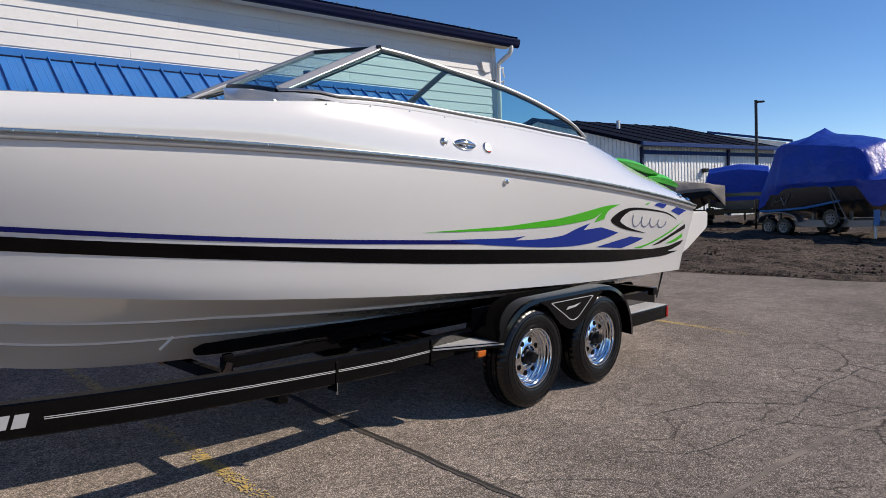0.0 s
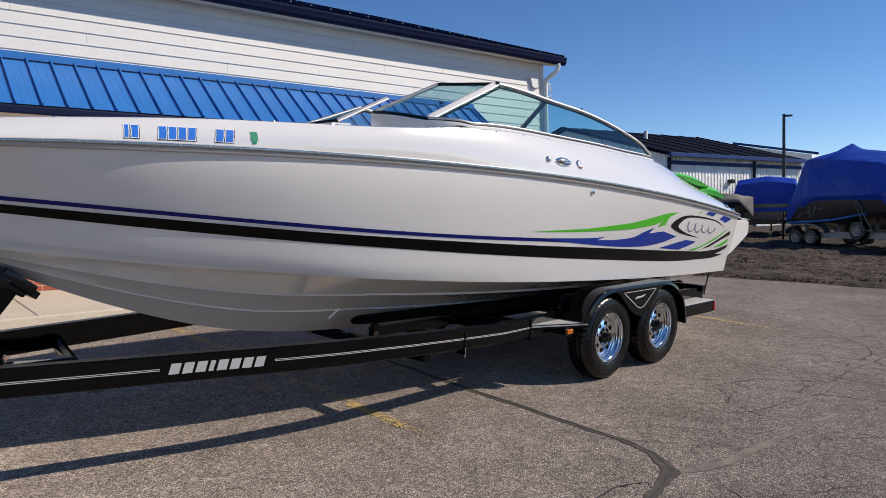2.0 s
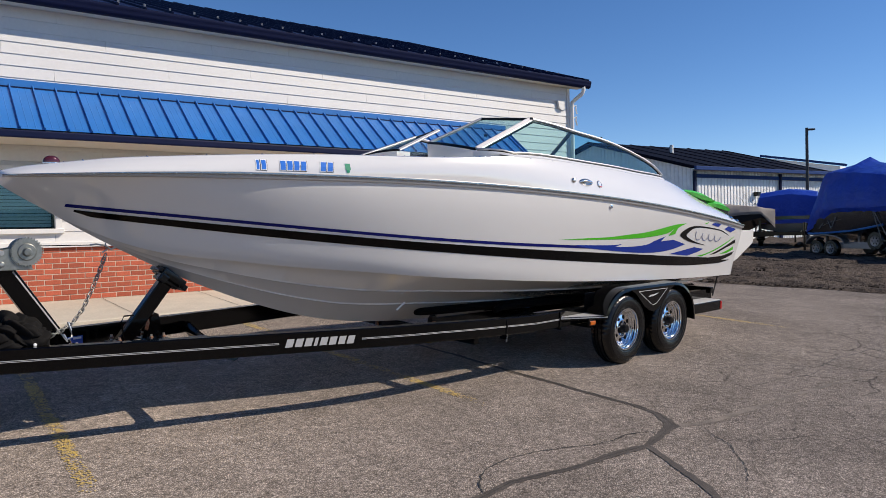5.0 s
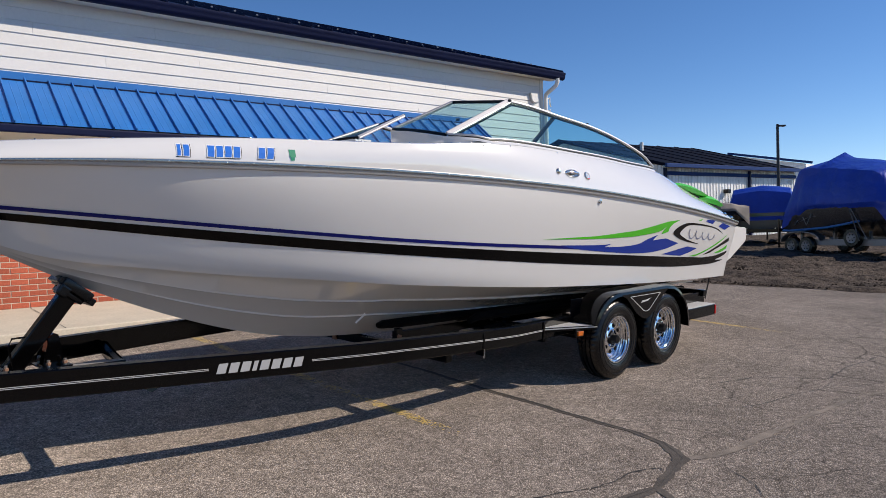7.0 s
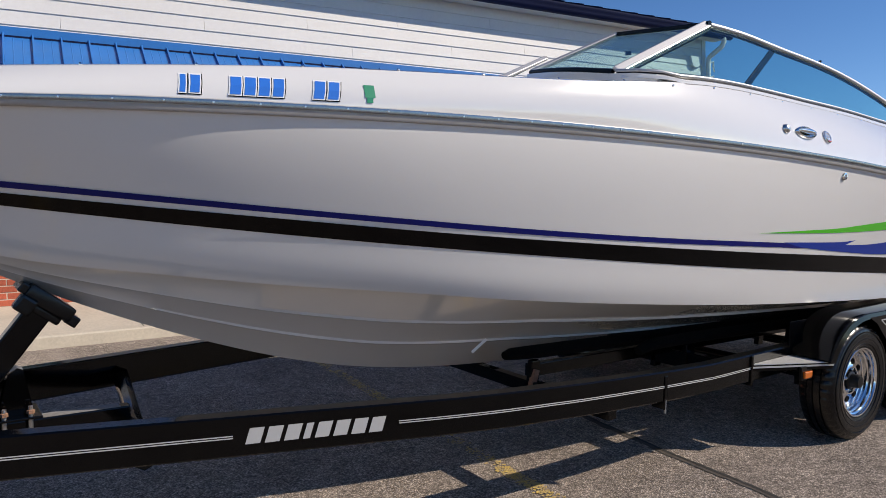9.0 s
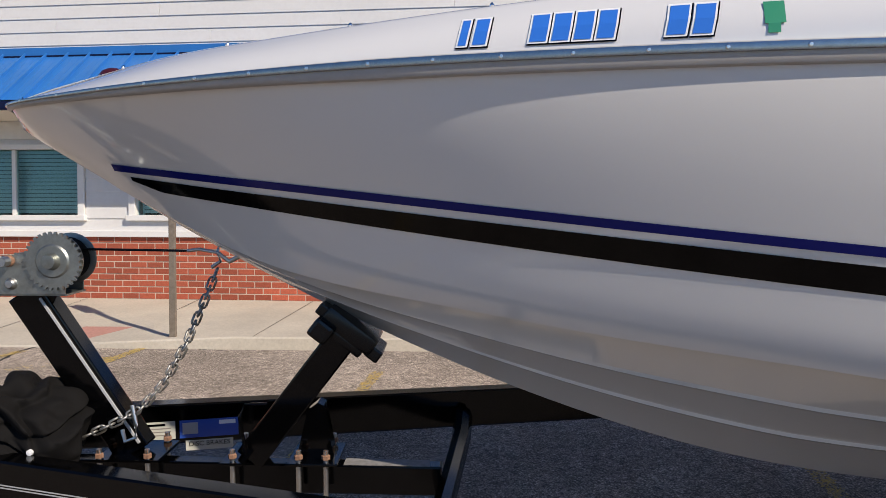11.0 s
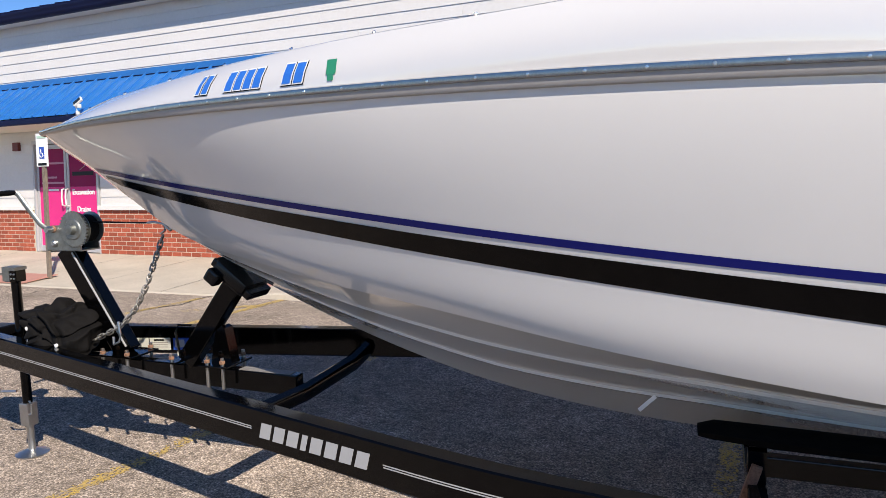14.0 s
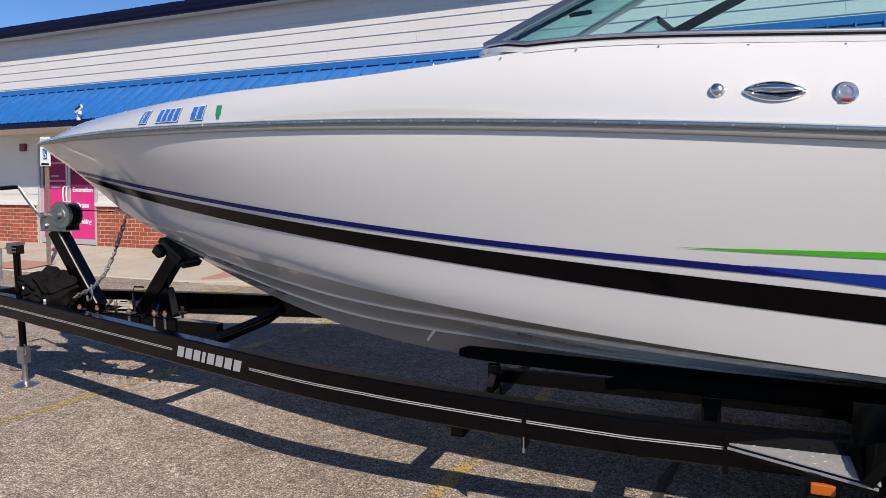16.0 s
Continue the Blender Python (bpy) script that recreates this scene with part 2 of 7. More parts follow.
def box(x0, x1, y0, y1, z0, z1, bevel=0.0, bm=None, m=None):
    bm = bm or bmesh.new()
    one = bmesh.new()
    bmesh.ops.create_cube(one, size=1)
    for v in one.verts:
        v.co = Vector(((x0 + x1) / 2 + v.co.x * (x1 - x0), (y0 + y1) / 2 + v.co.y * (y1 - y0), (z0 + z1) / 2 + v.co.z * (z1 - z0)))
    if bevel:
        bmesh.ops.bevel(one, geom=one.edges[:], offset=bevel, segments=2, affect="EDGES", profile=0.6)
    if m:
        one.transform(m)
    return merge(bm, one)


def merge(bm, one):
    me = bpy.data.meshes.new("tmp")
    one.to_mesh(me)
    one.free()
    bm.from_mesh(me)
    bpy.data.meshes.remove(me)
    return bm


def beam(a, b, w, h, bevel=0.004, up=(0, 0, 1), bm=None):
    """A box beam from a to b, w wide and h high."""
    a, b = Vector(a), Vector(b)
    d = (b - a).normalized()
    side = d.cross(Vector(up)).normalized()
    top = side.cross(d)
    m = Matrix((side, d, top)).transposed().to_4x4()
    m.translation = (a + b) / 2
    L = (b - a).length
    return box(-w / 2, w / 2, -L / 2, L / 2, -h / 2, h / 2, bevel, bm, m)


def ring_loft(rings, closed=True, caps=True, bm=None):
    """Skin between rings of equal count."""
    bm = bm or bmesh.new()
    vs = [[bm.verts.new(p) for p in r] for r in rings]
    n = len(vs[0])
    for a, b in zip(vs, vs[1:]):
        for i in range(n if closed else n - 1):
            j = (i + 1) % n
            bm.faces.new((a[i], a[j], b[j], b[i]))
    if caps and closed:
        bm.faces.new(list(reversed(vs[0])))
        bm.faces.new(vs[-1])
    return bm


def tube(points, radius, sides=8, bm=None, flat=1.0, up=(0, 0, 1)):
    """A round bar along points; radius may be a list; flat squeezes it upwards."""
    pts = [Vector(p) for p in points]
    rings = []
    for i, p in enumerate(pts):
        d = (pts[min(i + 1, len(pts) - 1)] - pts[max(i - 1, 0)]).normalized()
        u = Vector(up)
        if abs(d.dot(u)) > 0.95:
            u = Vector((1, 0, 0))
        s = d.cross(u).normalized()
        t = s.cross(d)
        r = radius[i] if isinstance(radius, (list, tuple)) else radius
        rings.append([p + s * (r * math.cos(k * math.tau / sides)) + t * (r * flat * math.sin(k * math.tau / sides)) for k in range(sides)])
    return ring_loft(rings, bm=bm)


def lathe(profile, sides=32, bm=None, m=None, closed=False):
    """Turns (radius, height) round the y axis (the height runs along y)."""
    one = bmesh.new()
    rings = [[Vector((r * math.cos(k * math.tau / sides), h, r * math.sin(k * math.tau / sides))) for k in range(sides)] for r, h in profile]
    ring_loft(rings, caps=not closed, bm=one)
    bmesh.ops.remove_doubles(one, verts=one.verts[:], dist=1e-6)
    bmesh.ops.recalc_face_normals(one, faces=one.faces[:])
    if m:
        one.transform(m)
    bm = bm or bmesh.new()
    return merge(bm, one)


def prism(outline, axis_a, axis_b, origin, thick, normal, bm=None):
    """A flat plate: outline of (a, b) laid along two axes, given thickness along normal."""
    o, a, b, n = Vector(origin), Vector(axis_a), Vector(axis_b), Vector(normal)
    low = [o + a * p + b * q for p, q in outline]
    high = [v + n * thick for v in low]
    bm = bm or bmesh.new()
    return ring_loft([low, high], bm=bm)


def fix(bm):
    bmesh.ops.recalc_face_normals(bm, faces=bm.faces[:])
    return bm


def curve_through(xs, ys):
    """A natural cubic through the stations; returns a function."""
    xs, ys = np.array(xs, float), np.array(ys, float)
    n = len(xs)
    h = np.diff(xs)
    A, r = np.eye(n), np.zeros(n)
    for i in range(1, n - 1):
        A[i, i - 1:i + 2] = h[i - 1], 2 * (h[i - 1] + h[i]), h[i]
        r[i] = 6 * ((ys[i + 1] - ys[i]) / h[i] - (ys[i] - ys[i - 1]) / h[i - 1])
    M = np.linalg.solve(A, r)

    def f(x):
        i = int(min(max(np.searchsorted(xs, x) - 1, 0), n - 2))
        a, b = (xs[i + 1] - x) / h[i], (x - xs[i]) / h[i]
        return float(a * ys[i] + b * ys[i + 1] + ((a ** 3 - a) * M[i] + (b ** 3 - b) * M[i + 1]) * h[i] ** 2 / 6)
    return f


# ---- ground and pavement ----
def lot_z(y):
    return 0.0538 * min(max(y, -16.0), 7.0)


def kerb_y(x):
    return 4.16 - 0.0187 * x


gx = [-1500, -400, -120, -60, -40] + [-30 + i for i in range(61)] + [35, 45, 60, 90, 150, 400, 1500]
gy = [-1500, -400, -120, -60, -30, -22] + [-16 + i * 0.5 for i in range(47)] + [9, 14, 22, 40, 80, 200, 600, 1500]
bm = bmesh.new()
gv = [[bm.verts.new((x, y, lot_z(y))) for x in gx] for y in gy]
for a, b in zip(gv, gv[1:]):
    for i in range(len(gx) - 1):
        bm.faces.new((a[i], a[i + 1], b[i + 1], b[i]))
tagged(part("ground", bm, ASPHALT), "weathered grey asphalt parking lot with fine stone grain", "parking lot", kind="structure")

# soil behind the stern, heaped a little over the asphalt
random.seed(5)
bm = bmesh.new()
mx = [i * 0.1 for i in range(60)] + [6 + i * 0.2 for i in range(62)] + [18.6 + i for i in range(27)]
my = [-22 + i for i in range(14)] + [-8 + i * 0.2 for i in range(100)] + [12 + i for i in range(11)]
rows = []
for y in my:
    edge = 8.97 - 0.37 * min(max(y, -14), 2.0) + 0.10 * math.sin(y * 1.3) + 0.06 * math.sin(y * 3.7 + 1) + 0.07 * random.random()
    row = []
    for dx in mx:
        x = edge + dx
        rise = 0.0 if dx == 0 else (min(1, 0.35 + dx * 0.5) * (0.06 + 0.09 * noise.noise((x * 0.55, y * 0.55, 0)) + 0.10 * noise.noise((x * 2.2, y * 0.7, 3)) + 0.06 * noise.noise((x * 4.1, y * 3.1, 8)) + 0.035 * noise.noise((x * 9.1, y * 8.1, 5))))
        row.append(bm.verts.new((x, y, lot_z(y) + (0.004 if dx == 0 else 0.02 + max(rise, 0.0)))))
    rows.append(row)
for a, b in zip(rows, rows[1:]):
    for i in range(len(mx) - 1):
        bm.faces.new((a[i], a[i + 1], b[i + 1], b[i]))
tagged(part("soil", bm, MUD, smooth=60), "churned dark brown soil beside the asphalt", "soil", kind="structure")

# clods
cv, cf = [], []
for k in range(9000):
    y = random.uniform(-6, 7)
    edge = 8.97 - 0.37 * min(y, 2.0)
    x = edge + 0.06 + random.random() ** 1.5 * 13
    r = random.uniform(0.008, 0.032) * (1 + (x - edge) * 0.05) * (1.9 if k % 40 == 0 else 1)
    c = Vector((x, y, lot_z(y) + 0.03 + 0.3 * r))
    base = len(cv)
    cv += [tuple(c + Vector(d) * r * random.uniform(0.5, 1.3)) for d in ((1, 0, 0), (0, 1, 0), (-1, 0, 0), (0, -1, 0), (0, 0, 0.8), (0, 0, -0.8))]
    for a in range(4):
        cf += [(base + a, base + (a + 1) % 4, base + 4), (base + (a + 1) % 4, base + a, base + 5)]
clod_mesh = bpy.data.meshes.new("clods")
clod_mesh.from_pydata(cv, [], cf)
clod_mesh.materials.append(CLOD)
tagged(new("clods", clod_mesh), "loose lumps of dark soil", "soil", kind="stuff")


OLD_SEAL = material("faded_sealant", (0.052, 0.043, 0.037), 0.8, grain=0.35, grain_scale=60, stain=0.55, stain_scale=9, stain_color=(0.095, 0.079, 0.067), bump=0.003, bump_scale=80)
PALE_SEAL = material("pale_sealant", (0.125, 0.105, 0.089), 0.9, grain=0.35, grain_scale=60, stain=0.9, stain_scale=5, stain_color=(0.215, 0.18, 0.152), bump=0.003, bump_scale=80)


def strip(name, points, widths, mat, lift, label, category, jitter=0.0, kind="structure"):
    """A thin strip laid on the lot along points of (x, y)."""
    bm = bmesh.new()
    pts = [Vector((x, y, 0)) for x, y in points]
    dense, w = [], []
    ragged = min(0.9, 0.012 / max(widths))
    for i in range(len(pts) - 1):
        n = max(2, int((pts[i + 1] - pts[i]).length / 0.016))
        for k in range(n):
            f = k / n
            p = pts[i].lerp(pts[i + 1], f)
            if jitter:
                p += Vector((noise.noise((p.x * 3, p.y * 3, 1)), noise.noise((p.x * 3, p.y * 3, 7)), 0)) * jitter + Vector((noise.noise((p.x * 14, p.y * 14, 5)), noise.noise((p.x * 14, p.y * 14, 9)), 0)) * jitter * 0.35 + Vector((noise.noise((p.x * 38, p.y * 38, 2)), noise.noise((p.x * 38, p.y * 38, 6)), 0)) * min(jitter, 0.05) * 0.28
            dense.append(p)
            w.append((widths[i] + (widths[i + 1] - widths[i]) * f) * max(0.15, 1 + (0.5 * noise.noise((p.x * 9, p.y * 9, 4)) + ragged * noise.noise((p.x * 31, p.y * 31, 2)) + 0.5 * ragged * noise.noise((p.x * 70, p.y * 70, 8)) if jitter else 0)))
    dense.append(pts[-1])
    w.append(widths[-1])
    low, high = [], []
    for i, p in enumerate(dense):
        d = (dense[min(i + 1, len(dense) - 1)] - dense[max(i - 1, 0)]).normalized()
        s = Vector((-d.y, d.x, 0)) * (w[i] / 2)
        low.append((bm.verts.new((*(p + s).xy, lot_z((p + s).y) + lift)), bm.verts.new((*(p - s).xy, lot_z((p - s).y) + lift))))
    for a, b in zip(low, low[1:]):
        bm.faces.new((a[0], a[1], b[1], b[0]))
    return tagged(part(name, fix(bm), mat), label, category, kind=kind)


def worn_line(a, b, width, wear):
    """A painted line whose thin coat has come off in flakes."""
    bm = bmesh.new()
    a, b = Vector((*a, 0)), Vector((*b, 0))
    d = (b - a).normalized()
    across = Vector((-d.y, d.x, 0))
    rows, cols = int((b - a).length / 0.013), 9
    for i in range(rows):
        p = a.lerp(b, i / rows)
        tip = min(1.0, 0.12 + i * 0.013 / 0.8)
        for k in range(cols):
            q = p + across * width * ((k + random.uniform(0.2, 0.8)) / cols - 0.5)
            kept = (0.75 - wear + 0.7 * noise.noise((q.x * 2.6, q.y * 2.6, 2)) + 0.5 * noise.noise((q.x * 12, q.y * 12, 6))) * tip
            if random.random() < kept * (0.45 if k in (0, cols - 1) else 1.0):
                r, turn, n = random.uniform(0.005, 0.010), random.random() * 6, 5
                bm.faces.new([bm.verts.new((q.x + r * math.cos(turn + c * math.tau / n), q.y + r * math.sin(turn + c * math.tau / n), lot_z(q.y + r * math.sin(turn + c * math.tau / n)) + 0.004 + 0.0004 * ((i + k) % 3))) for c in range(n)])
    tagged(part("parking_line", bm, YELLOW), "worn yellow parking line flaking off the asphalt", "parking line", kind="structure")


for xa, ya, xb, yb, wear in ((-2.21, -1.35, -1.78, 3.6, 0.25), (-5.17, -1.15, -4.53, 3.5, 0.15), (3.65, -1.35, 4.02, 3.4, 0.0), (0.75, 0.6, 1.1, 3.5, 0.15), (-7.2, 2.3, -6.83, 4.42, -0.25), (-7.62, 3.46, -6.95, 3.93, 0.05), (-7.80, 4.36, -7.25, 4.58, 0.05), (-8.6, 1.5, -7.9, 4.2, 0.3)):
    worn_line((xa, ya), (xb, yb), 0.11, wear)
SEAM = [(-0.95, 1.5), (-1.05, 0.24), (-1.15, -0.5), (-1.21, -1.06), (-1.25, -1.5), (-1.29, -1.85), (-1.30, -2.1), (-1.38, -2.38), (-1.5, -2.53), (-1.58, -2.61), (-1.83, -2.66), (-2.12, -2.73), (-2.35, -2.69), (-2.59, -2.67), (-2.85, -2.65), (-3.3, -2.55), (-3.62, -2.59), (-4.4, -2.75)]
strip("crack_seal", SEAM, [0.03, 0.05, 0.06, 0.055, 0.045, 0.04, 0.05, 0.06, 0.085, 0.09, 0.07, 0.06, 0.075, 0.055, 0.05, 0.05, 0.07, 0.04], OLD_SEAL, 0.0035, "dark filled crack across the asphalt", "crack", 0.012)
strip("crack", [(x + 0.014, y) for x, y in SEAM], [0.012, 0.018, 0.020, 0.022, 0.020, 0.018, 0.010, 0.006, 0.004, 0.004, 0.004, 0.005, 0.004, 0.005, 0.006, 0.006, 0.006, 0.005], CRACK, 0.005, "jagged dark crack along the filled seam", "crack", 0.012)
strip("crack_seal", [(-2.12, -2.74), (-2.28, -2.99), (-2.39, -3.17), (-2.49, -3.34), (-2.62, -3.5), (-2.95, -3.8)], [0.05, 0.05, 0.055, 0.055, 0.05, 0.03], OLD_SEAL, 0.0038, "dark filled crack branching over the asphalt", "crack", 0.012)
strip("crack_seal", [(-1.56, -2.63), (-1.39, -2.71), (-1.06, -2.77), (-0.72, -2.79), (-0.32, -2.83), (0.16, -2.87), (0.6, -2.91), (0.95, -2.97), (1.47, -3.1), (2.4, -3.2)], [0.05, 0.075, 0.065, 0.07, 0.035, 0.05, 0.055, 0.03, 0.03, 0.02], PALE_SEAL, 0.003, "pale worn sealant smeared along a crack", "crack", 0.02)
for line, wd in (([(0.31, -1.88), (0.63, -1.96), (0.95, -2.05), (1.24, -2.35), (1.37, -2.57), (1.9, -2.53), (2.17, -2.55), (2.88, -2.62), (3.4, -2.8), (4.4, -2.9)], 0.010),
                 ([(1.15, -2.67), (1.27, -2.8), (1.51, -2.92), (1.76, -3.03), (2.6, -3.2)], 0.007),
                 ([(-0.35, -2.1), (-0.11, -2.41), (0.21, -2.48), (0.59, -2.54), (0.93, -2.65), (1.30, -2.62)], 0.007),
                 ([(-1.28, -1.87), (-0.96, -2.05), (-0.73, -2.3), (-0.69, -2.62)], 0.005),
                 ([(-3.55, -2.56), (-3.5, -2.47), (-3.28, -2.31), (-3.02, -2.28), (-2.77, -2.31), (-2.58, -2.39), (-2.38, -2.48), (-2.17, -2.49), (-1.96, -2.51), (-1.81, -2.58), (-1.87, -2.64)], 0.009),
                 ([(-8.2, 3.3), (-8.1, 3.46), (-7.88, 3.79), (-7.93, 4.14), (-7.83, 4.45), (-7.6, 4.8)], 0.03),
                 ([(-10.4, 3.9), (-10.55, 4.1), (-10.3, 4.3), (-10.12, 4.6)], 0.018),
                 ([(-9.6, 4.7), (-9.3, 4.68), (-8.9, 4.64), (-8.5, 4.62)], 0.02),
                 ([(-6.85, 4.36), (-6.6, 4.35), (-6.38, 4.31), (-6.0, 4.2)], 0.012),
                 ([(-1.42, -2.78), (-1.47, -2.86), (-1.64, -3.06), (-1.94, -3.32), (-2.35, -3.52)], 0.006)):
    strip("crack", line, [wd * (0.4 if i in (0, len(line) - 1) else 1) for i in range(len(line))], CRACK, 0.004, "thin dark crack in the asphalt", "crack", 0.03)

# pavement with its kerb
bm = bmesh.new()
back = lambda x: 5.806 - 0.0924 * (x - 0.537) + 0.1
sx = [-30 + i for i in range(39)]
low, lip, top, rear = [], [], [], []
for x in sx:
    ky = kerb_y(x)
    drop = 0.12 if x > -6.2 else (0.02 if x < -7.2 else 0.07)
    z0 = lot_z(ky)
    low.append(bm.verts.new((x, ky, z0 - 0.05)))
    lip.append(bm.verts.new((x, ky + 0.012, z0 + drop - 0.015)))
    top.append(bm.verts.new((x, ky + 0.03, z0 + drop)))
    rear.append(bm.verts.new((x, back(x), 0.472)))
for i in range(len(sx) - 1):
    for a, b in ((low, lip), (lip, top), (top, rear)):
        bm.faces.new((a[i], a[i + 1], b[i + 1], b[i]))
tagged(part("pavement", fix(bm), CONCRETE), "pale concrete pavement with a low kerb before the shop", "pavement", kind="structure")


# sawn joints across the pavement
for k in range(-8, 5):
    x0 = -2.9 + k * 1.45
    ky = kerb_y(x0)
    drop = 0.12 if x0 > -6.2 else (0.02 if x0 < -7.2 else 0.07)
    bm = bmesh.new()
    x1 = x0 + 0.16
    a = Vector((x0, ky + 0.04, lot_z(ky) + drop + 0.003))
    b = Vector((x1, back(x1) - 0.11, 0.472 + 0.001))
    bm.faces.new([bm.verts.new(p) for p in (a - Vector((0.004, 0, 0)), a + Vector((0.004, 0, 0)), b + Vector((0.004, 0, 0)), b - Vector((0.004, 0, 0)))])
    tagged(part("pavement_joint", fix(bm), CRACK), "thin dark joint across the concrete pavement", "joint", kind="structure")


# ---- shop building ----
SHOP = pose(0.537, 5.806, 0, 0, 0, -5.28)
L0, L1 = -26.0, 7.08
DOOR = (-14.62, -12.96, 0.47, 2.46)
WINDOWS = [(-11.06, -9.2, 1.52, 2.35), (-8.5, -6.7, 1.52, 2.35), (-5.7, -3.85, 1.52, 2.35)]
shop = thing("shop_building", SHOP, "long white-sided shop with red brick base and navy roof", "building")
cuts = [DOOR] + WINDOWS
bm = bmesh.new()
edges = sorted([L0, L1] + [c for d in cuts for c in d[:2]])
for a, b in zip(edges, edges[1:]):
    hole = next((c for c in cuts if abs(c[0] - a) < 1e-6), None)
    if hole:
        if hole[2] > 0.6:
            box(a, b, 0.03, 0.22, 0.2, hole[2], bm=bm)
        box(a, b, 0.03, 0.22, hole[3], 4.83, bm=bm)
    else:
        box(a, b, 0.03, 0.22, 0.2, 4.83, bm=bm)
box(L1 - 0.2, L1, 0.22, 13.8, 0.2, 4.83, bm=bm)
box(L0, L0 + 0.2, 0.22, 13.8, 0.2, 4.83, bm=bm)
box(L0, L1, 13.8, 14.0, 0.2, 4.83, bm=bm)
part("wall", bm, SIDING, shop)
bm = box(L0, L1, -0.002, 0.028, 0.3, 1.24)
for_cut = [(L0, DOOR[0] - 0.1), (DOOR[1] + 0.02, L1)]
bm.free()
bm = bmesh.new()
for a, b in for_cut:
    box(a, b, 0.0, 0.029, 0.3, 1.24, bm=bm)
part("mortar_bed", bm, MORTAR, shop, "pale mortar behind the bricks")

# lap siding
SH = 0.167
k = 0
z = 1.312
while z < 4.6:
    z1 = min(z + SH, 4.64)
    spans = [(L0, L1 - 0.09)]
    for c in cuts:
        if c[2] < z1 - 0.02 and c[3] > z + 0.02:
            spans = [s for a, b in spans for s in ((a, min(b, c[0] - 0.06)), (max(a, c[1] + 0.06), b)) if s[1] - s[0] > 0.05]
    for a, b in spans:
        joints = [a] + [j for j in (a + 1.7 + (k * 1.37) % 3.4 + n * 3.66 for n in range(12)) if a + 0.5 < j < b - 0.5] + [b]
        for j0, j1 in zip(joints, joints[1:]):
            bm = bmesh.new()
            prof = [(0.03, z1 + 0.012), (0.010, z1 + 0.012), (-0.004, z + 0.004), (-0.003, z), (0.03, z)]
            ring_loft([[Vector((j0 + 0.0015, y, h)) for y, h in prof], [Vector((j1 - 0.0015, y, h)) for y, h in prof]], bm=bm)
            part("siding_board", fix(bm), SIDING, shop)
    z += SH
    k += 1

# trim: sill over the bricks, corner post, eaves
bm = bmesh.new()
for a, b in for_cut:
    box(a, b, -0.05, 0.03, 1.245, 1.325, 0.008, bm)
part("sill_trim", bm, TRIM, shop, "white trim board over the bricks")
part("corner_post", box(L1 - 0.088, L1 + 0.012, -0.012, 0.029, 1.33, 4.65, 0.004), TRIM, shop)
part("soffit", box(L0, L1 + 0.3, -0.25, 0.029, 4.655, 4.685), SOFFIT, shop, "pale eaves soffit")
bm = bmesh.new()
prof = [(-0.26, 4.70), (-0.29, 4.69), (-0.34, 4.71), (-0.365, 4.76), (-0.365, 4.80), (-0.375, 4.81), (-0.375, 4.855), (-0.35, 4.86), (-0.35, 4.80), (-0.28, 4.79), (-0.26, 4.86)]
ring_loft([[Vector((u, y, h - 0.068)) for y, h in prof] for u in (L0, L1 + 0.37)], bm=bm)
part("gutter", fix(bm), NAVY_METAL, shop, "navy eaves gutter", smooth=50)
SNOW_GUARD = material("clear_plastic", (0.16, 0.18, 0.22), 0.2, coat=0.3)
bm = bmesh.new()
RP = math.tan(radians(18.8))
RZ = 4.80
ring_loft([[Vector((u, -0.34, RZ)), Vector((u, 7.0, RZ + 7.34 * RP)), Vector((u, 14.5, RZ)), Vector((u, 14.5, RZ - 0.06)), Vector((u, 7.0, RZ - 0.07 + 7.34 * RP)), Vector((u, -0.26, RZ - 0.05))] for u in (L0, L1 + 0.36)], bm=bm)
roof = part("roof", fix(bm), NAVY_METAL, shop, "navy metal roof")
for i in range(84):
    u = L0 + 0.2 + i * 0.4
    bm = beam((u, -0.34, RZ + 0.015), (u, 6.98, RZ + 0.015 + 7.32 * RP), 0.025, 0.035, 0)
    part("standing_seam", bm, NAVY_METAL, roof)
guard = None
for i in range(30, 83):
    u = L0 + 0.4 + i * 0.4
    if guard is None:
        guard_bm = box(-0.02, 0.02, -0.04, 0.015, 0.0, 0.008, 0.002)
        box(-0.018, 0.018, -0.010, 0.0, 0.008, 0.05, 0.003, guard_bm)
        guard = bpy.data.meshes.new("snow_guard")
        guard_bm.to_mesh(guard)
        guard_bm.free()
        guard.materials.append(SNOW_GUARD)
    g = new("snow_guard", guard)
    g.parent = roof
    g["label"] = "pale clear snow guard"
    g.matrix_basis = pose(u, 0.45, RZ + 0.002 + 0.79 * RP, 18.8, 0, 0)
bm = bmesh.new()
for u in (L0 + 0.1, L1 - 0.1):
    prism([(0.2, 4.83), (13.8, 4.83), (7.0, 4.80 + 6.8 * RP)], (0, 1, 0), (0, 0, 1), (u, 0, 0), 0.1, (1, 0, 0), bm)
part("gable", fix(bm), SIDING, shop)
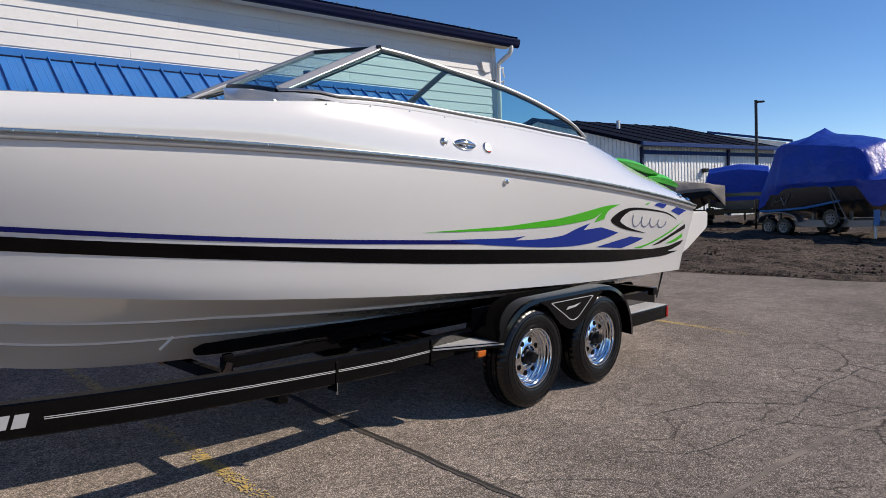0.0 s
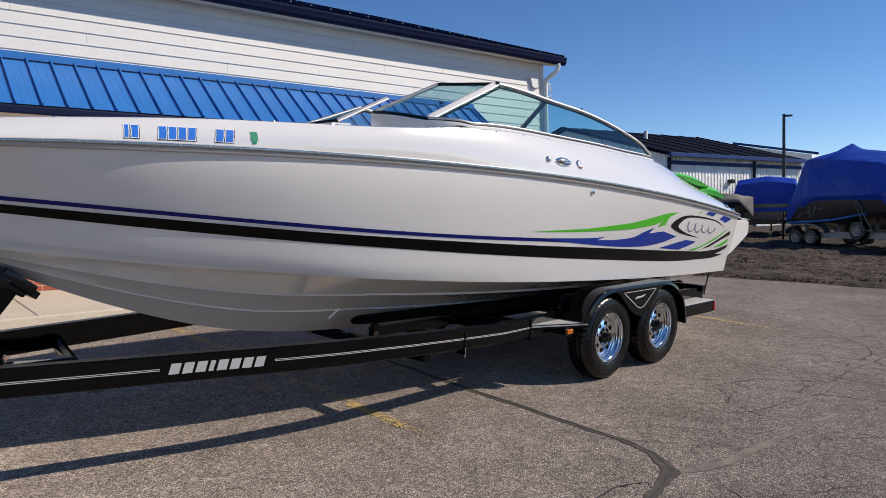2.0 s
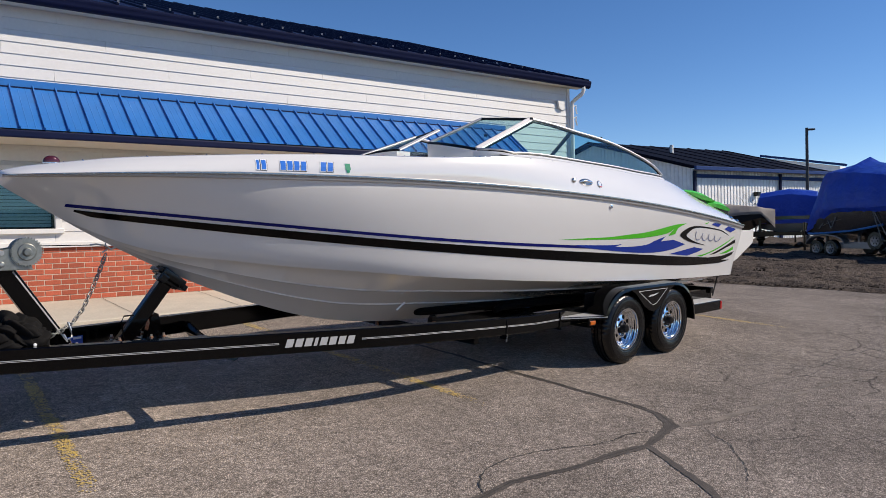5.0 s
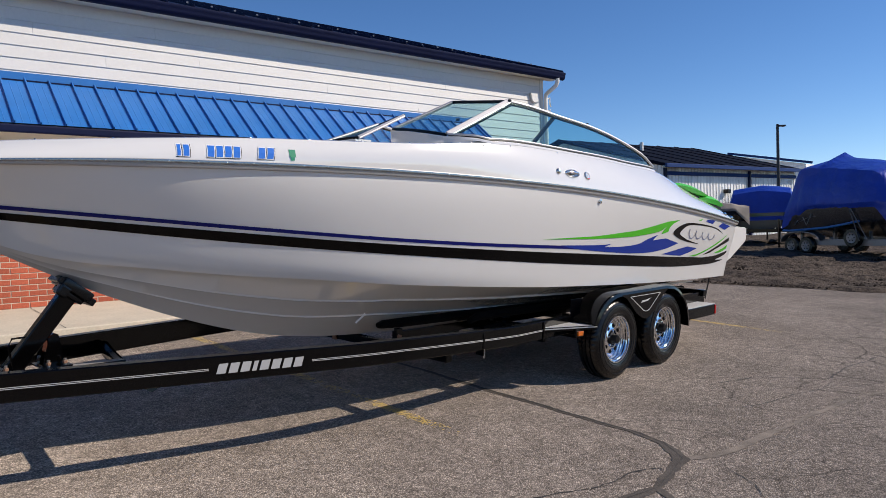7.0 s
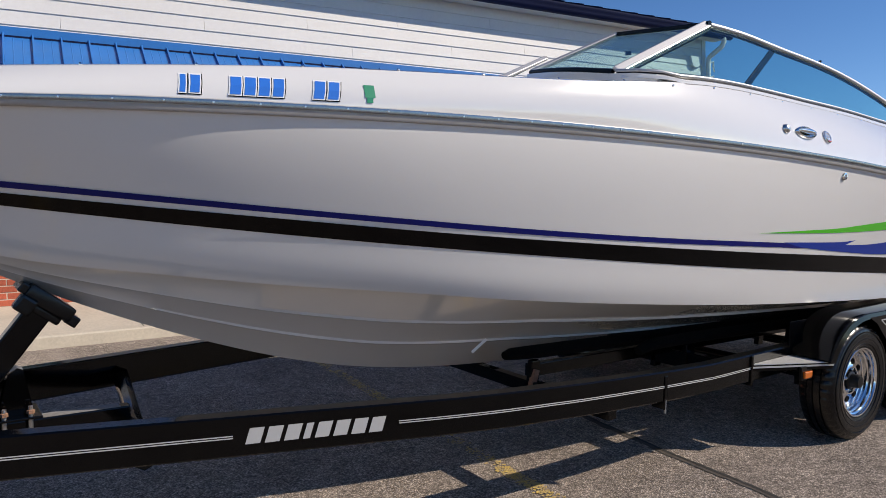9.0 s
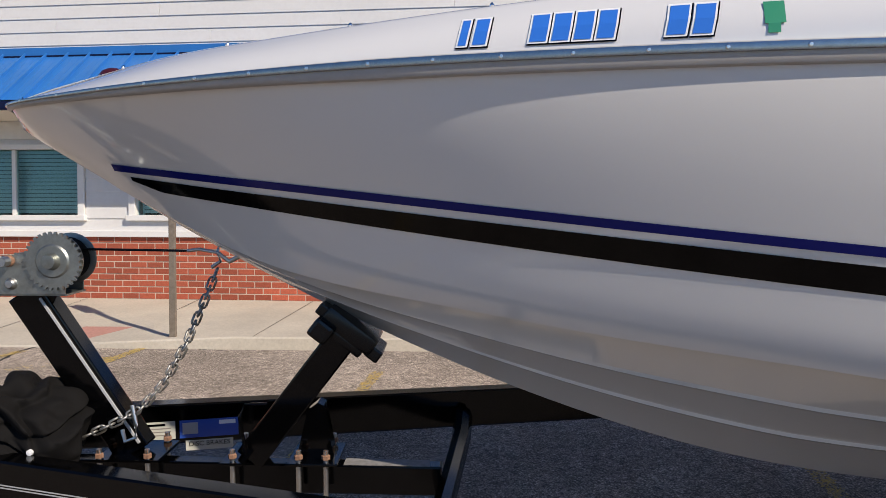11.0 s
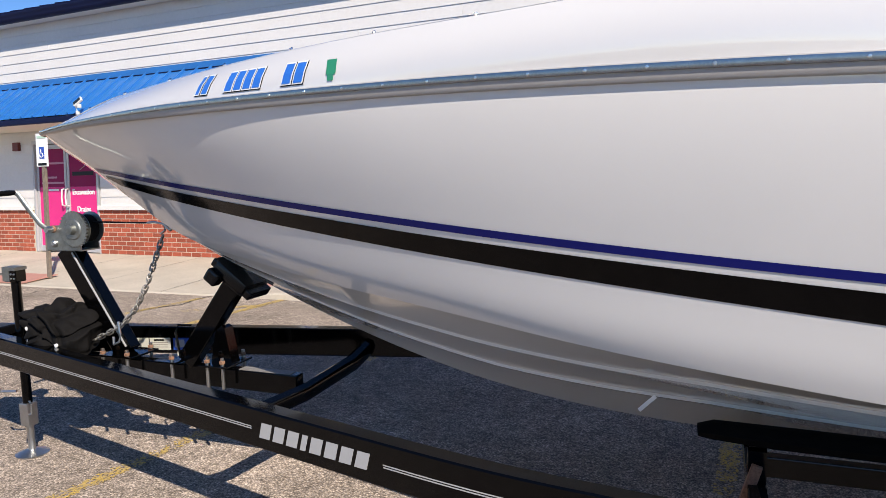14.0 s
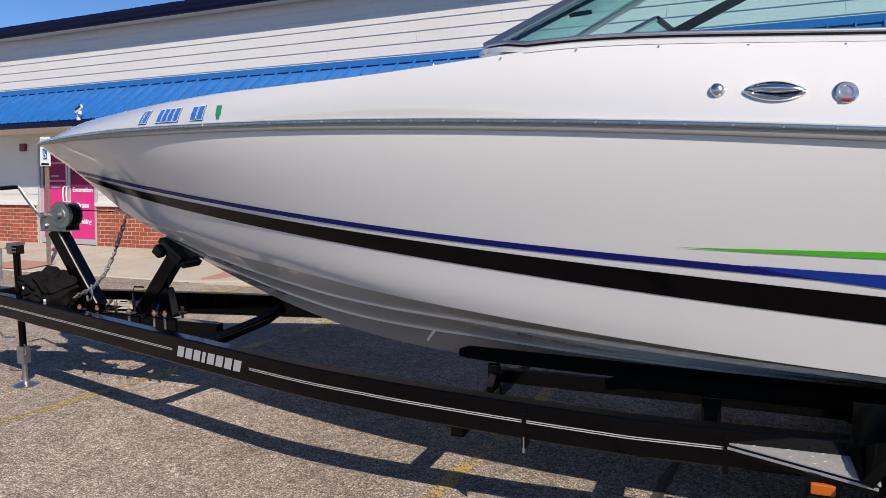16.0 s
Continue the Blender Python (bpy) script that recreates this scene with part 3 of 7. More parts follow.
# downspout with its elbow
bm = tube([(L1 + 0.16, -0.31, 4.65), (L1 + 0.16, -0.31, 4.57), (L1 + 0.14, -0.28, 4.49), (L1 + 0.05, -0.15, 4.37), (L1 + 0.03, -0.07, 4.31), (L1 + 0.03, -0.06, 4.2), (L1 + 0.03, -0.06, 0.6)], 0.045, 10, up=(1, 0, 0))
part("downspout", fix(bm), TRIM, shop, "white downspout", smooth=50)
part("camera_mount", fix(prism([(-0.02, 0.12), (0.26, 0.12), (0.26, 0.02), (0.20, -0.07), (0.10, -0.09), (0.03, -0.05)], (1, 0, 0), (0, 0, 1), (L1 - 0.42, -0.06, 4.2), 0.05, (0, 1, 0))), TRIM, shop, "rounded white plate on the wall")
for h in (4.22, 3.95):
    part("bracket", tube([(L1 + 0.07, -0.06, h), (L1 + 0.15, -0.08, h + 0.03), (L1 + 0.14, -0.08, h - 0.06), (L1 + 0.2, -0.06, h - 0.16)], 0.018, 6), TRIM, shop)

# awning of blue sheet metal
AY, AZ0, AZ1 = -0.86, 2.82, 3.53
AL0, AL1 = -26.0, 5.0
awning = thing("awning", SHOP, "bright blue standing-seam metal awning along the shop wall", "awning")
run = Vector((0, AY, AZ0 - AZ1))
nrm = Vector((0, AZ0 - AZ1, -AY)).normalized()
PW = 0.29
nP = int((AL1 - AL0) / PW)
closure = bmesh.new()
for i in range(nP):
    u0 = 5.18 - i * PW if i else AL1
    pw = PW if i else AL1 - 4.89
    bm = bmesh.new()
    prof = [(0, 0), (0.0, 0.034), (0.016, 0.034), (0.020, 0.002), (pw * 0.36, 0.002), (pw * 0.38, 0.005), (pw * 0.40, 0.002), (pw * 0.68, 0.002), (pw * 0.70, 0.005), (pw * 0.72, 0.002), (pw - 0.001, 0.002), (pw - 0.001, 0)]
    a = Vector((u0, -0.005, AZ1))
    ring_loft([[a + Vector((-s, 0, 0)) + nrm * t + run * f for s, t in prof] for f in (0, 1)], bm=bm)
    part("awning_panel", fix(bm), BLUE_METAL, awning)
    # Navy closure pieces also paint the shadow dashes under the flashing.
    box(u0 - pw + 0.006, u0 - 0.028, -0.05, -0.031, AZ1 - 0.04, AZ1 - 0.012, bm=closure)
part("closure_strip", closure, NAVY_METAL, awning, "navy closure strip between the seams, also painting the flashing's shadow")
part("flashing", box(AL0, AL1, -0.03, 0.0, AZ1 - 0.01, AZ1 + 0.09, 0.004), BLUE_METAL, awning)
part("fascia", box(AL0, AL1 + 0.02, AY - 0.06, AY - 0.005, 2.70, 2.80, 0.02), NAVY_METAL, awning, "dark blue awning fascia")
part("soffit", box(AL0, AL1, AY, -0.006, 2.71, 2.73), SOFFIT, awning, "beige soffit under the awning")
bm = prism([(-0.02, 2.735), (AY, 2.735), (AY, AZ0 - 0.01), (-0.02, AZ1 - 0.01)], (0, 1, 0), (0, 0, 1), (AL1 - 0.03, 0, 0), 0.03, (1, 0, 0))
part("end_cap", fix(bm), BLUE_METAL, awning)

# floodlight on the awning's edge
u, hh = -12.2, 2.85
fl = thing("floodlight", SHOP @ pose(u, AY - 0.07, hh), "small white floodlight tilted up on the awning edge", "floodlight")
part("base", box(-0.025, 0.025, -0.02, 0.03, -0.06, 0.0, 0.006), TRIM, fl)
part("stem", tube([(0, 0, -0.02), (-0.01, -0.02, 0.05), (0.03, -0.03, 0.09)], 0.011, 6), TRIM, fl)
hd = part("lamp_head", box(-0.085, 0.085, -0.02, 0.02, -0.045, 0.045, 0.01, m=pose(0.05, -0.03, 0.14, -35, -38, 20)), TRIM, fl)
part("lens", box(-0.07, 0.07, -0.026, -0.021, -0.035, 0.035, 0.002, m=pose(0.05, -0.03, 0.14, -35, -38, 20)), DARK_GLASS, hd, "dark lens")
part("sensor", box(0.05, 0.10, -0.05, 0.0, 0.04, 0.10, 0.012), TRIM, fl)

# glazed doors
PALE_FILM = material("pale_door_print", (0.4914, 0.234, 0.3159), 0.5)


def door_word(leaf, word, u, h):
    """A white word on the door film."""
    cu = bpy.data.curves.new("lettering", "FONT")
    cu.body, cu.size, cu.extrude, cu.offset, cu.align_x, cu.align_y = word, 0.135, 0.002, 0.004, "CENTER", "CENTER"
    ob = new("lettering", cu)
    ob.parent = leaf
    ob.matrix_basis = pose(u, 0.031, h, 90, 0, 0)
    ob.data.materials.append(WHITE_VINYL)
    ob["label"] = "white lettering"


DOOR_ALU = material("satin_door_aluminium", (0.4914, 0.4914, 0.5031), 0.45, metal=0.3, grain=0.04)
door = thing("door_1", SHOP, "pair of magenta-covered glass shop doors in grey aluminium frames, shut", "door", kind="structure")
D0, D1, DZ0, DZ1 = DOOR
mid = (D0 + D1) / 2
bm = bmesh.new()
box(D0 - 0.045, D0, -0.02, 0.12, DZ0, DZ1 + 0.07, 0.004, bm)
box(D1, D1 + 0.03, -0.02, 0.12, DZ0, DZ1 + 0.07, 0.004, bm)
box(D0, D1, -0.02, 0.12, DZ1, DZ1 + 0.07, 0.004, bm)
part("door_frame", bm, DOOR_ALU, door, "grey aluminium door frame")
for a, b in ((D0 + 0.01, mid - 0.01), (mid + 0.01, D1 - 0.01)):
    bm = bmesh.new()
    box(a, a + 0.055, 0.02, 0.065, DZ0 + 0.015, DZ1 - 0.01, 0.004, bm)
    box(b - 0.055, b, 0.02, 0.065, DZ0 + 0.015, DZ1 - 0.01, 0.004, bm)
    box(a + 0.055, b - 0.055, 0.02, 0.065, DZ1 - 0.09, DZ1 - 0.01, 0.004, bm)
    box(a + 0.055, b - 0.055, 0.02, 0.065, DZ0 + 0.015, DZ0 + 0.12, 0.004, bm)
    leaf = part("door_leaf", bm, DOOR_ALU, door)
    part("lower_film", box(a + 0.056, b - 0.056, 0.035, 0.05, DZ0 + 0.121, DZ0 + 1.20), PINK, leaf, "bright magenta film")
    # Upper film is a darker magenta that paints in the awning's shade.
    part("upper_film", box(a + 0.056, b - 0.056, 0.035, 0.05, DZ0 + 1.201, DZ1 - 0.091), SHADED_MAGENTA, leaf, "magenta film painted darker for the awning's shade")
    if a > mid - 0.2:
        for word, zz in (("Excavation", 1.10), ("Drains", 0.79), ("Plumbing", 0.47)):
            door_word(leaf, word, (a + b) / 2, DZ0 + zz)
        part("lettering_bar", box(a + 0.13, b - 0.13, 0.030, 0.034, DZ0 + 1.40, DZ0 + 1.47), BLACK_PLASTIC, leaf, "dark slanted trade mark, plain bar")
        part("lettering_stroke", beam((a + 0.34, 0.031, DZ0 + 1.5), (a + 0.56, 0.031, DZ0 + 1.62), 0.003, 0.022, 0, up=(0, 1, 0)), SILVER_VINYL, leaf, "pale slanted stroke")
        part("lettering_bar", box(a + 0.2, b - 0.2, 0.030, 0.034, DZ0 + 1.78, DZ0 + 1.80), PALE_FILM, leaf, "small pale lettering, unreadable")
    else:
        for zz, xa, xb in ((1.62, 0.10, 0.74), (1.36, 0.3, 0.54), (1.26, 0.12, 0.72), (1.13, 0.3, 0.58)):
            part("lettering_bar", box(a + xa, a + xb, 0.030, 0.034, DZ0 + zz, DZ0 + zz + 0.035), PALE_FILM if zz > 1.2 else WHITE_VINYL, leaf, "small pale lettering, unreadable")
    hx = b - 0.04 if a < mid - 0.2 else a + 0.04
    part("handle", tube([(hx, 0.02, DZ0 + 0.85), (hx, -0.05, DZ0 + 0.87), (hx, -0.06, DZ0 + 1.0), (hx, -0.05, DZ0 + 1.15), (hx, 0.02, DZ0 + 1.17)], 0.014, 8, up=(1, 0, 0)), TRIM, leaf)
BLIND = material("pale_blind", (0.42, 0.44, 0.46), 0.6)
for i, (a, b, c, d) in enumerate(WINDOWS):
    w = thing("window_%d" % (i + 1), SHOP, "dark shop window in a white frame", "window", kind="structure")
    bm = bmesh.new()
    box(a - 0.055, a + 0.03, -0.03, 0.1, c - 0.02, d + 0.06, 0.004, bm)
    box(b - 0.03, b + 0.055, -0.03, 0.1, c - 0.02, d + 0.06, 0.004, bm)
    box(a + 0.03, b - 0.03, -0.03, 0.1, d, d + 0.06, 0.004, bm)
    part("window_frame", bm, TRIM, w)
    part("window_sill", box(a - 0.08, b + 0.08, -0.06, 0.1, c - 0.07, c, 0.006), TRIM, w)
    part("pane", box(a + 0.031, b - 0.031, 0.06, 0.066, c + 0.001, d - 0.001), GLASS, w)
    # Near-black sheet stands in for the unlit room behind the glass.
    part("room_back", box(a + 0.031, b - 0.031, 0.2, 0.21, c + 0.001, d - 0.001), POST_AND_ROOM, w)
    blind = bmesh.new()
    for k in range(16):
        box(a + 0.06, b - 0.06, 0.11, 0.114, c + 0.03 + k * 0.05, c + 0.072 + k * 0.05, 0, blind)
    part("blind", blind, BLIND, w, "pale grey slatted blind behind the glass")
    part("mullion", box((a + b) / 2 - 0.025, (a + b) / 2 + 0.025, 0.03, 0.09, c + 0.001, d - 0.001), TRIM, w)
# alarm box by the door and a red one
part("wall_box", box(-12.57, -12.48, -0.07, 0.0, 2.32, 2.42, 0.01), RUSTY_POST, shop, "small dark box on the wall")
ALARM_RED = material("dark_red_plastic", (0.12, 0.012, 0.012), 0.4)
part("alarm_bell", box(-15.17, -15.0, -0.06, 0.0, 2.36, 2.52, 0.01), ALARM_RED, shop, "red alarm box")

# parking sign
PALE_GREEN = material("pale_green_print", (0.40, 0.58, 0.48), 0.4)
sg = thing("parking_sign", Matrix.Translation((-11.14, 4.85, 0.40)), "white accessible parking sign with a blue square on a steel post", "sign")
part("post", box(-0.03, 0.03, -0.02, 0.02, -0.1, 2.0, 0.004), RUSTY_POST, sg)
part("plate", box(-0.11, 0.11, -0.032, -0.022, 1.51, 1.98, 0.004), WHITE_VINYL, sg)
part("symbol_square", box(-0.045, 0.045, -0.037, -0.0325, 1.62, 1.79), BLUE_LABEL, sg, "blue square")
part("symbol", fix(tube([(0.03 * math.cos(k * 0.42 + 2.2) - 0.006, -0.0395, 1.672 + 0.03 * math.sin(k * 0.42 + 2.2)) for k in range(11)], 0.006, 6)), WHITE_VINYL, sg, "white wheel symbol")
part("symbol_bar", fix(tube([(-0.012, -0.0395, 1.755), (-0.008, -0.0395, 1.70), (0.018, -0.0395, 1.698), (0.03, -0.0395, 1.655)], 0.006, 6)), WHITE_VINYL, sg)
part("lettering_bar", box(-0.085, 0.085, -0.036, -0.0325, 1.91, 1.945), PALE_GREEN, sg, "green lettering, unreadable")
part("lettering_bar", box(-0.08, 0.08, -0.036, -0.0325, 1.525, 1.56), BLACK_PLASTIC, sg, "small dark lettering, unreadable")
s2 = copy_thing(sg, Matrix.Translation((-6.6, 4.42, 0.36)))
s2["label"] = "accessible parking sign on a steel post behind the bow"
for x in (-7.3, -11.6):
    kz = lot_z(4.3)
    bm = bmesh.new()
    x0, x1 = x - 0.45, x + 0.45
    ys = (4.42, 5.0)
    zf = lambda y: kz + 0.02 + 0.01 + (0.472 - kz - 0.02) * (y - 4.33) / 2.2
    ring_loft([[Vector((x0, ys[0], zf(ys[0]))), Vector((x1, ys[0], zf(ys[0]))), Vector((x1, ys[1], zf(ys[1]))), Vector((x0, ys[1], zf(ys[1])))], [Vector((x0, ys[0], zf(ys[0]) + 0.012)), Vector((x1, ys[0], zf(ys[0]) + 0.012)), Vector((x1, ys[1], zf(ys[1]) + 0.012)), Vector((x0, ys[1], zf(ys[1]) + 0.012))]], bm=bm)
    tagged(part("tactile_pad", fix(bm), RED_PAD), "faded red tactile pad set in the pavement", "paving", kind="structure")


# ---- boat ----
boat = thing("motorboat", LOT, "white bowrider motorboat with black, blue and green stripes on its trailer", "boat")
BOW, STERN = -5.335, 2.68
BX = [-5.335, -5.3, -5.1, -4.9, -4.7, -4.5, -4.25, -4.0, -3.5, -3.0, -2.5, -2.0, -1.0, 0.0, 1.0, 2.0, 2.7]
rail_y = curve_through([math.sqrt(x + 5.3351) for x in BX], [0.0, .118, .262, .358, .439, .508, .587, .659, .786, .895, .988, 1.066, 1.181, 1.230, 1.235, 1.19, 1.13])
rail_z = curve_through([-5.335, -4.5, -3.5, -2.5, -1.5, -0.5, 0.5, 1.5, 2.1, 2.7], [1.760, 1.788, 1.797, 1.784, 1.748, 1.692, 1.614, 1.516, 1.449, 1.375])
keel_z = curve_through([-5.335, -5.3, -5.1, -4.9, -4.7, -4.5, -4.25, -4.0, -3.5, -3.0, -2.5, -2.0, -1.0, 0.0, 2.7], [1.706, 1.682, 1.560, 1.437, 1.321, 1.213, 1.087, .972, .776, .629, .545, .505, .475, .46, .43])
side_y = curve_through([-5.02, -4.75, -4.5, -4.25, -4.0, -3.5, -3.0, -2.5, -2.0, -1.0, 0.0, 1.0, 2.0, 2.7], [0, .14, .26, .361, .451, .609, .746, .862, .956, 1.065, 1.095, 1.09, 1.055, 1.02])
stripe_low = curve_through([-5.1, -4.5, -4.0, -3.5, -3.0, -2.5, -2.0, -1.0, 0.0, 1.0, 2.0, 2.7], [1.535, 1.457, 1.394, 1.336, 1.283, 1.234, 1.189, 1.104, 1.030, .962, .905, .868])
stripe_high = curve_through([-5.1, -4.7, -4.5, -4.0, -3.5, -3.0, -2.5, -2.0, -1.0, 0.0, 1.0, 1.6, 2.7], [1.572, 1.522, 1.500, 1.447, 1.397, 1.348, 1.304, 1.265, 1.194, 1.131, 1.066, 1.03, .965])
blue_high = curve_through([-5.1, -4.7, -4.5, -4.0, -3.5, -3.0, -2.5, -2.0, -1.5, -1.0, -0.5, 0.0], [1.602, 1.56, 1.54, 1.490, 1.440, 1.393, 1.349, 1.311, 1.279, 1.252, 1.224, 1.19])
chine_y = curve_through([-5.02, -4.75, -4.5, -4.0, -3.5, -3.0, -2.5, -2.0, -1.0, 0.0, 1.0, 2.7], [0, .065, .145, .335, .50, .65, .785, .89, 1.01, 1.055, 1.052, 1.0])
chine_z = curve_through([-5.02, -4.5, -4.0, -3.5, -3.0, -2.5, -2.0, -1.0, 0.0, 1.0, 2.7], [1.51, 1.28, 1.19, 1.125, 1.075, 1.02, .975, .90, .845, .80, .752])


def section(x):
    """rail, side and chine points of a station as (half breadth, height)."""
    kz = keel_z(x)
    r = (rail_y(math.sqrt(max(x + 5.3351, 0))), rail_z(x))
    if x <= -5.02:
        c = (0.0, kz)
        s = (r[0] * 0.45, kz + (r[1] - kz) * 0.5)
    else:
        c = (max(chine_y(x), 0.0), max(chine_z(x), kz))
        s = (max(side_y(x), 0.0), max(stripe_low(x), kz + 0.004))
    return r, s, c


def hull_raw(x, z):
    """Half breadth of the topside at height z, station by station."""
    r, s, c = section(x)
    if x > -4.6 and s[1] <= z < r[1]:
        f = (z - s[1]) / (r[1] - s[1])
        return quad(r, s, c, z) + 0.010 * min(1, (x + 4.6) / 0.3) * 6.75 * f * f * (1 - f)
    if x > -4.6 and c[1] < z < s[1]:
        f = (s[1] - z) / (s[1] - c[1])
        return quad(r, s, c, z) + 0.010 * min(1, (x + 4.6) / 0.5) * min(1, max(0, (-0.5 - x) / 2)) * 6.75 * f * f * (1 - f)
    if x < -4.6:
        kz = keel_z(x)
        f = max(min((z - kz) / (r[1] - kz), 1), 0)
        g = f + 0.22 * f * (1 - f)
        if x > -5.02:
            f2 = (x + 5.02) / 0.42
            f2 = f2 * f2 * (3 - 2 * f2)
            q = quad(r, s, c, z)
            return (1 - f2) * r[0] * g + f2 * q
        return r[0] * g
    return quad(r, s, c, z)


def hull_side(x, z):
    """Half breadth of the topside at height z, faired along the boat near the bow."""
    reach = min(0.30, 0.75 * (x - BOW)) * min(1.0, max(0.0, (-3.6 - x) / 0.5))
    if reach < 0.004:
        return hull_raw(x, z)
    r, s, c = section(x)
    low = max(c[1], keel_z(x) + 0.001)
    f = (z - low) / max(r[1] - low, 1e-4)
    total = weight = 0.0
    for k in range(-4, 5):
        xk = x + reach * k / 4
        rk, sk, ck = section(xk)
        lk = max(ck[1], keel_z(xk) + 0.001)
        w = math.exp(-(k / 2.2) ** 2)
        total += w * (hull_raw(xk, lk + (rk[1] - lk) * f) - rk[0])
        weight += w
    return max(total / weight + r[0], 0.0)


def quad(r, s, c, z):
    pts = (r, s, c)
    if s[1] - c[1] < 0.02:
        pts = (r, ((r[0] + c[0]) / 2 * 1.03, (r[1] + c[1]) / 2), c)
    y = 0
    for i in range(3):
        w = 1.0
        for j in range(3):
            if i != j:
                w *= (z - pts[j][1]) / (pts[i][1] - pts[j][1])
        y += w * pts[i][0]
    return max(y, 0.0)


def hull_point(x, z, out=0.0, side=-1):
    """A point on the topside, moved outward by out."""
    y = hull_side(x, z)
    e = 0.02
    dx = (hull_side(x + e, z) - hull_side(x - e, z)) / (2 * e)
    dz = (hull_side(x, z + e) - hull_side(x, z - e)) / (2 * e)
    n = Vector((-dx, 1, -dz)).normalized()
    p = Vector((x, y, z)) + n * out
    return Vector((p.x, side * p.y, p.z))


xs = [BOW + (STERN - BOW) * (i / 110) ** 1.5 for i in range(111)]
bm = bmesh.new()
rings = []
NS = 22
for x in xs:
    r, s, c = section(x)
    kz = keel_z(x)
    half = []
    zc = max(c[1], kz + 0.001)
    for i in range(NS):
        z = r[1] + (zc - r[1]) * i / (NS - 1)
        half.append((hull_side(x, z), z))
    yc = half[-1][0]
    flat = min(0.07, yc * 0.12)
    lift = min(0.012, yc * 0.03)
    span = yc - flat
    rise = zc - kz
    bottom = [(span, zc + lift)]
    hollow = 0.06 - 0.07 * min(1.0, max(0.0, (-2.1 - x) / 0.8))
    for f0, f1 in ((0.67, 0.62), (0.38, 0.33)):
        step = 0.013 * min(1, span / 0.5)
        bottom.append((span * f0, kz + rise * (f0 + hollow * math.sin(f0 * math.pi)) + 0.0))
        bottom.append((span * f0 - 0.004, kz + rise * (f0 + hollow * math.sin(f0 * math.pi)) - step))
        bottom.append((span * f1, kz + rise * (f1 + hollow * math.sin(f1 * math.pi)) - step * 0.2))
    half += bottom
    half.append((0.0, kz))
    ring = [Vector((x, -y, z)) for y, z in half] + [Vector((x, y, z)) for y, z in reversed(half[:-1])]
    rings.append(ring)
ring_loft(rings, closed=False, bm=bm)
fix(bm)
part("hull", bm, GELCOAT, boat, "glossy white gelcoat hull", smooth=28)
# transom plate
r0 = rings[-1]
bm = bmesh.new()
bm.faces.new([bm.verts.new(p + Vector((0.004, 0, 0))) for p in r0])
part("transom", bm, GELCOAT, boat)


def hull_patch(name, outline, mat, out=0.0025, label="", parent=None, side=-1):
    """A thin vinyl cut-out that follows the topside; outline is a function pair over x, as (x0, x1, low, high)."""
    x0, x1, low, high = outline
    n = max(2, int((x1 - x0) / 0.05) + 1)
    bm = bmesh.new()
    cols = []
    for i in range(n + 1):
        x = x0 + (x1 - x0) * i / n
        a, b = low(x), high(x)
        k = 3
        cols.append([bm.verts.new(hull_point(x, a + (b - a) * j / k, out, side)) for j in range(k + 1)])
    for a, b in zip(cols, cols[1:]):
        for j in range(len(a) - 1):
            bm.faces.new((a[j], b[j], b[j + 1], a[j + 1]) if side < 0 else (a[j + 1], b[j + 1], b[j], a[j]))
    bmesh.ops.remove_doubles(bm, verts=bm.verts[:], dist=1e-5)
    return part(name, bm, mat, parent or boat, label, smooth=60)


def hull_shape(name, outline, mat, out=0.0028, label="", parent=None, side=-1, parting=0.03):
    """A vinyl shape given by its outline of (x, z): filled, cut finely and laid on the topside."""
    bm = bmesh.new()
    vs = [bm.verts.new((x, z, 0)) for x, z in outline]
    f = bm.faces.new(vs)
    bmesh.ops.triangulate(bm, faces=[f])
    for _ in range(3):
        long = [e for e in bm.edges if e.calc_length() > 0.07]
        if not long:
            break
        bmesh.ops.subdivide_edges(bm, edges=long, cuts=1)
        bmesh.ops.triangulate(bm, faces=bm.faces[:])
    for v in bm.verts:
        v.co = hull_point(v.co.x, v.co.y, out, side)
    fix(bm)
    bm.faces.ensure_lookup_table()
    if sum(fc.normal.y for fc in bm.faces) * side < 0:
        bmesh.ops.reverse_faces(bm, faces=bm.faces[:])
    return part(name, bm, mat, parent or boat, label, smooth=60)


def hull_band(name, outer, inner, mat, side, label):
    bm = bmesh.new()
    rows = [[bm.verts.new(hull_point(a[0] + (b[0] - a[0]) * k / 3, a[1] + (b[1] - a[1]) * k / 3, 0.0028, side)) for k in range(4)] for a, b in zip(outer, inner)]
    for a, b in zip(rows, rows[1:]):
        for k in range(3):
            bm.faces.new((a[k], b[k], b[k + 1], a[k + 1]))
    fix(bm)
    bm.faces.ensure_lookup_table()
    if sum(fc.normal.y for fc in bm.faces) * side < 0:
        bmesh.ops.reverse_faces(bm, faces=bm.faces[:])
    return part(name, bm, mat, boat, label, smooth=60)


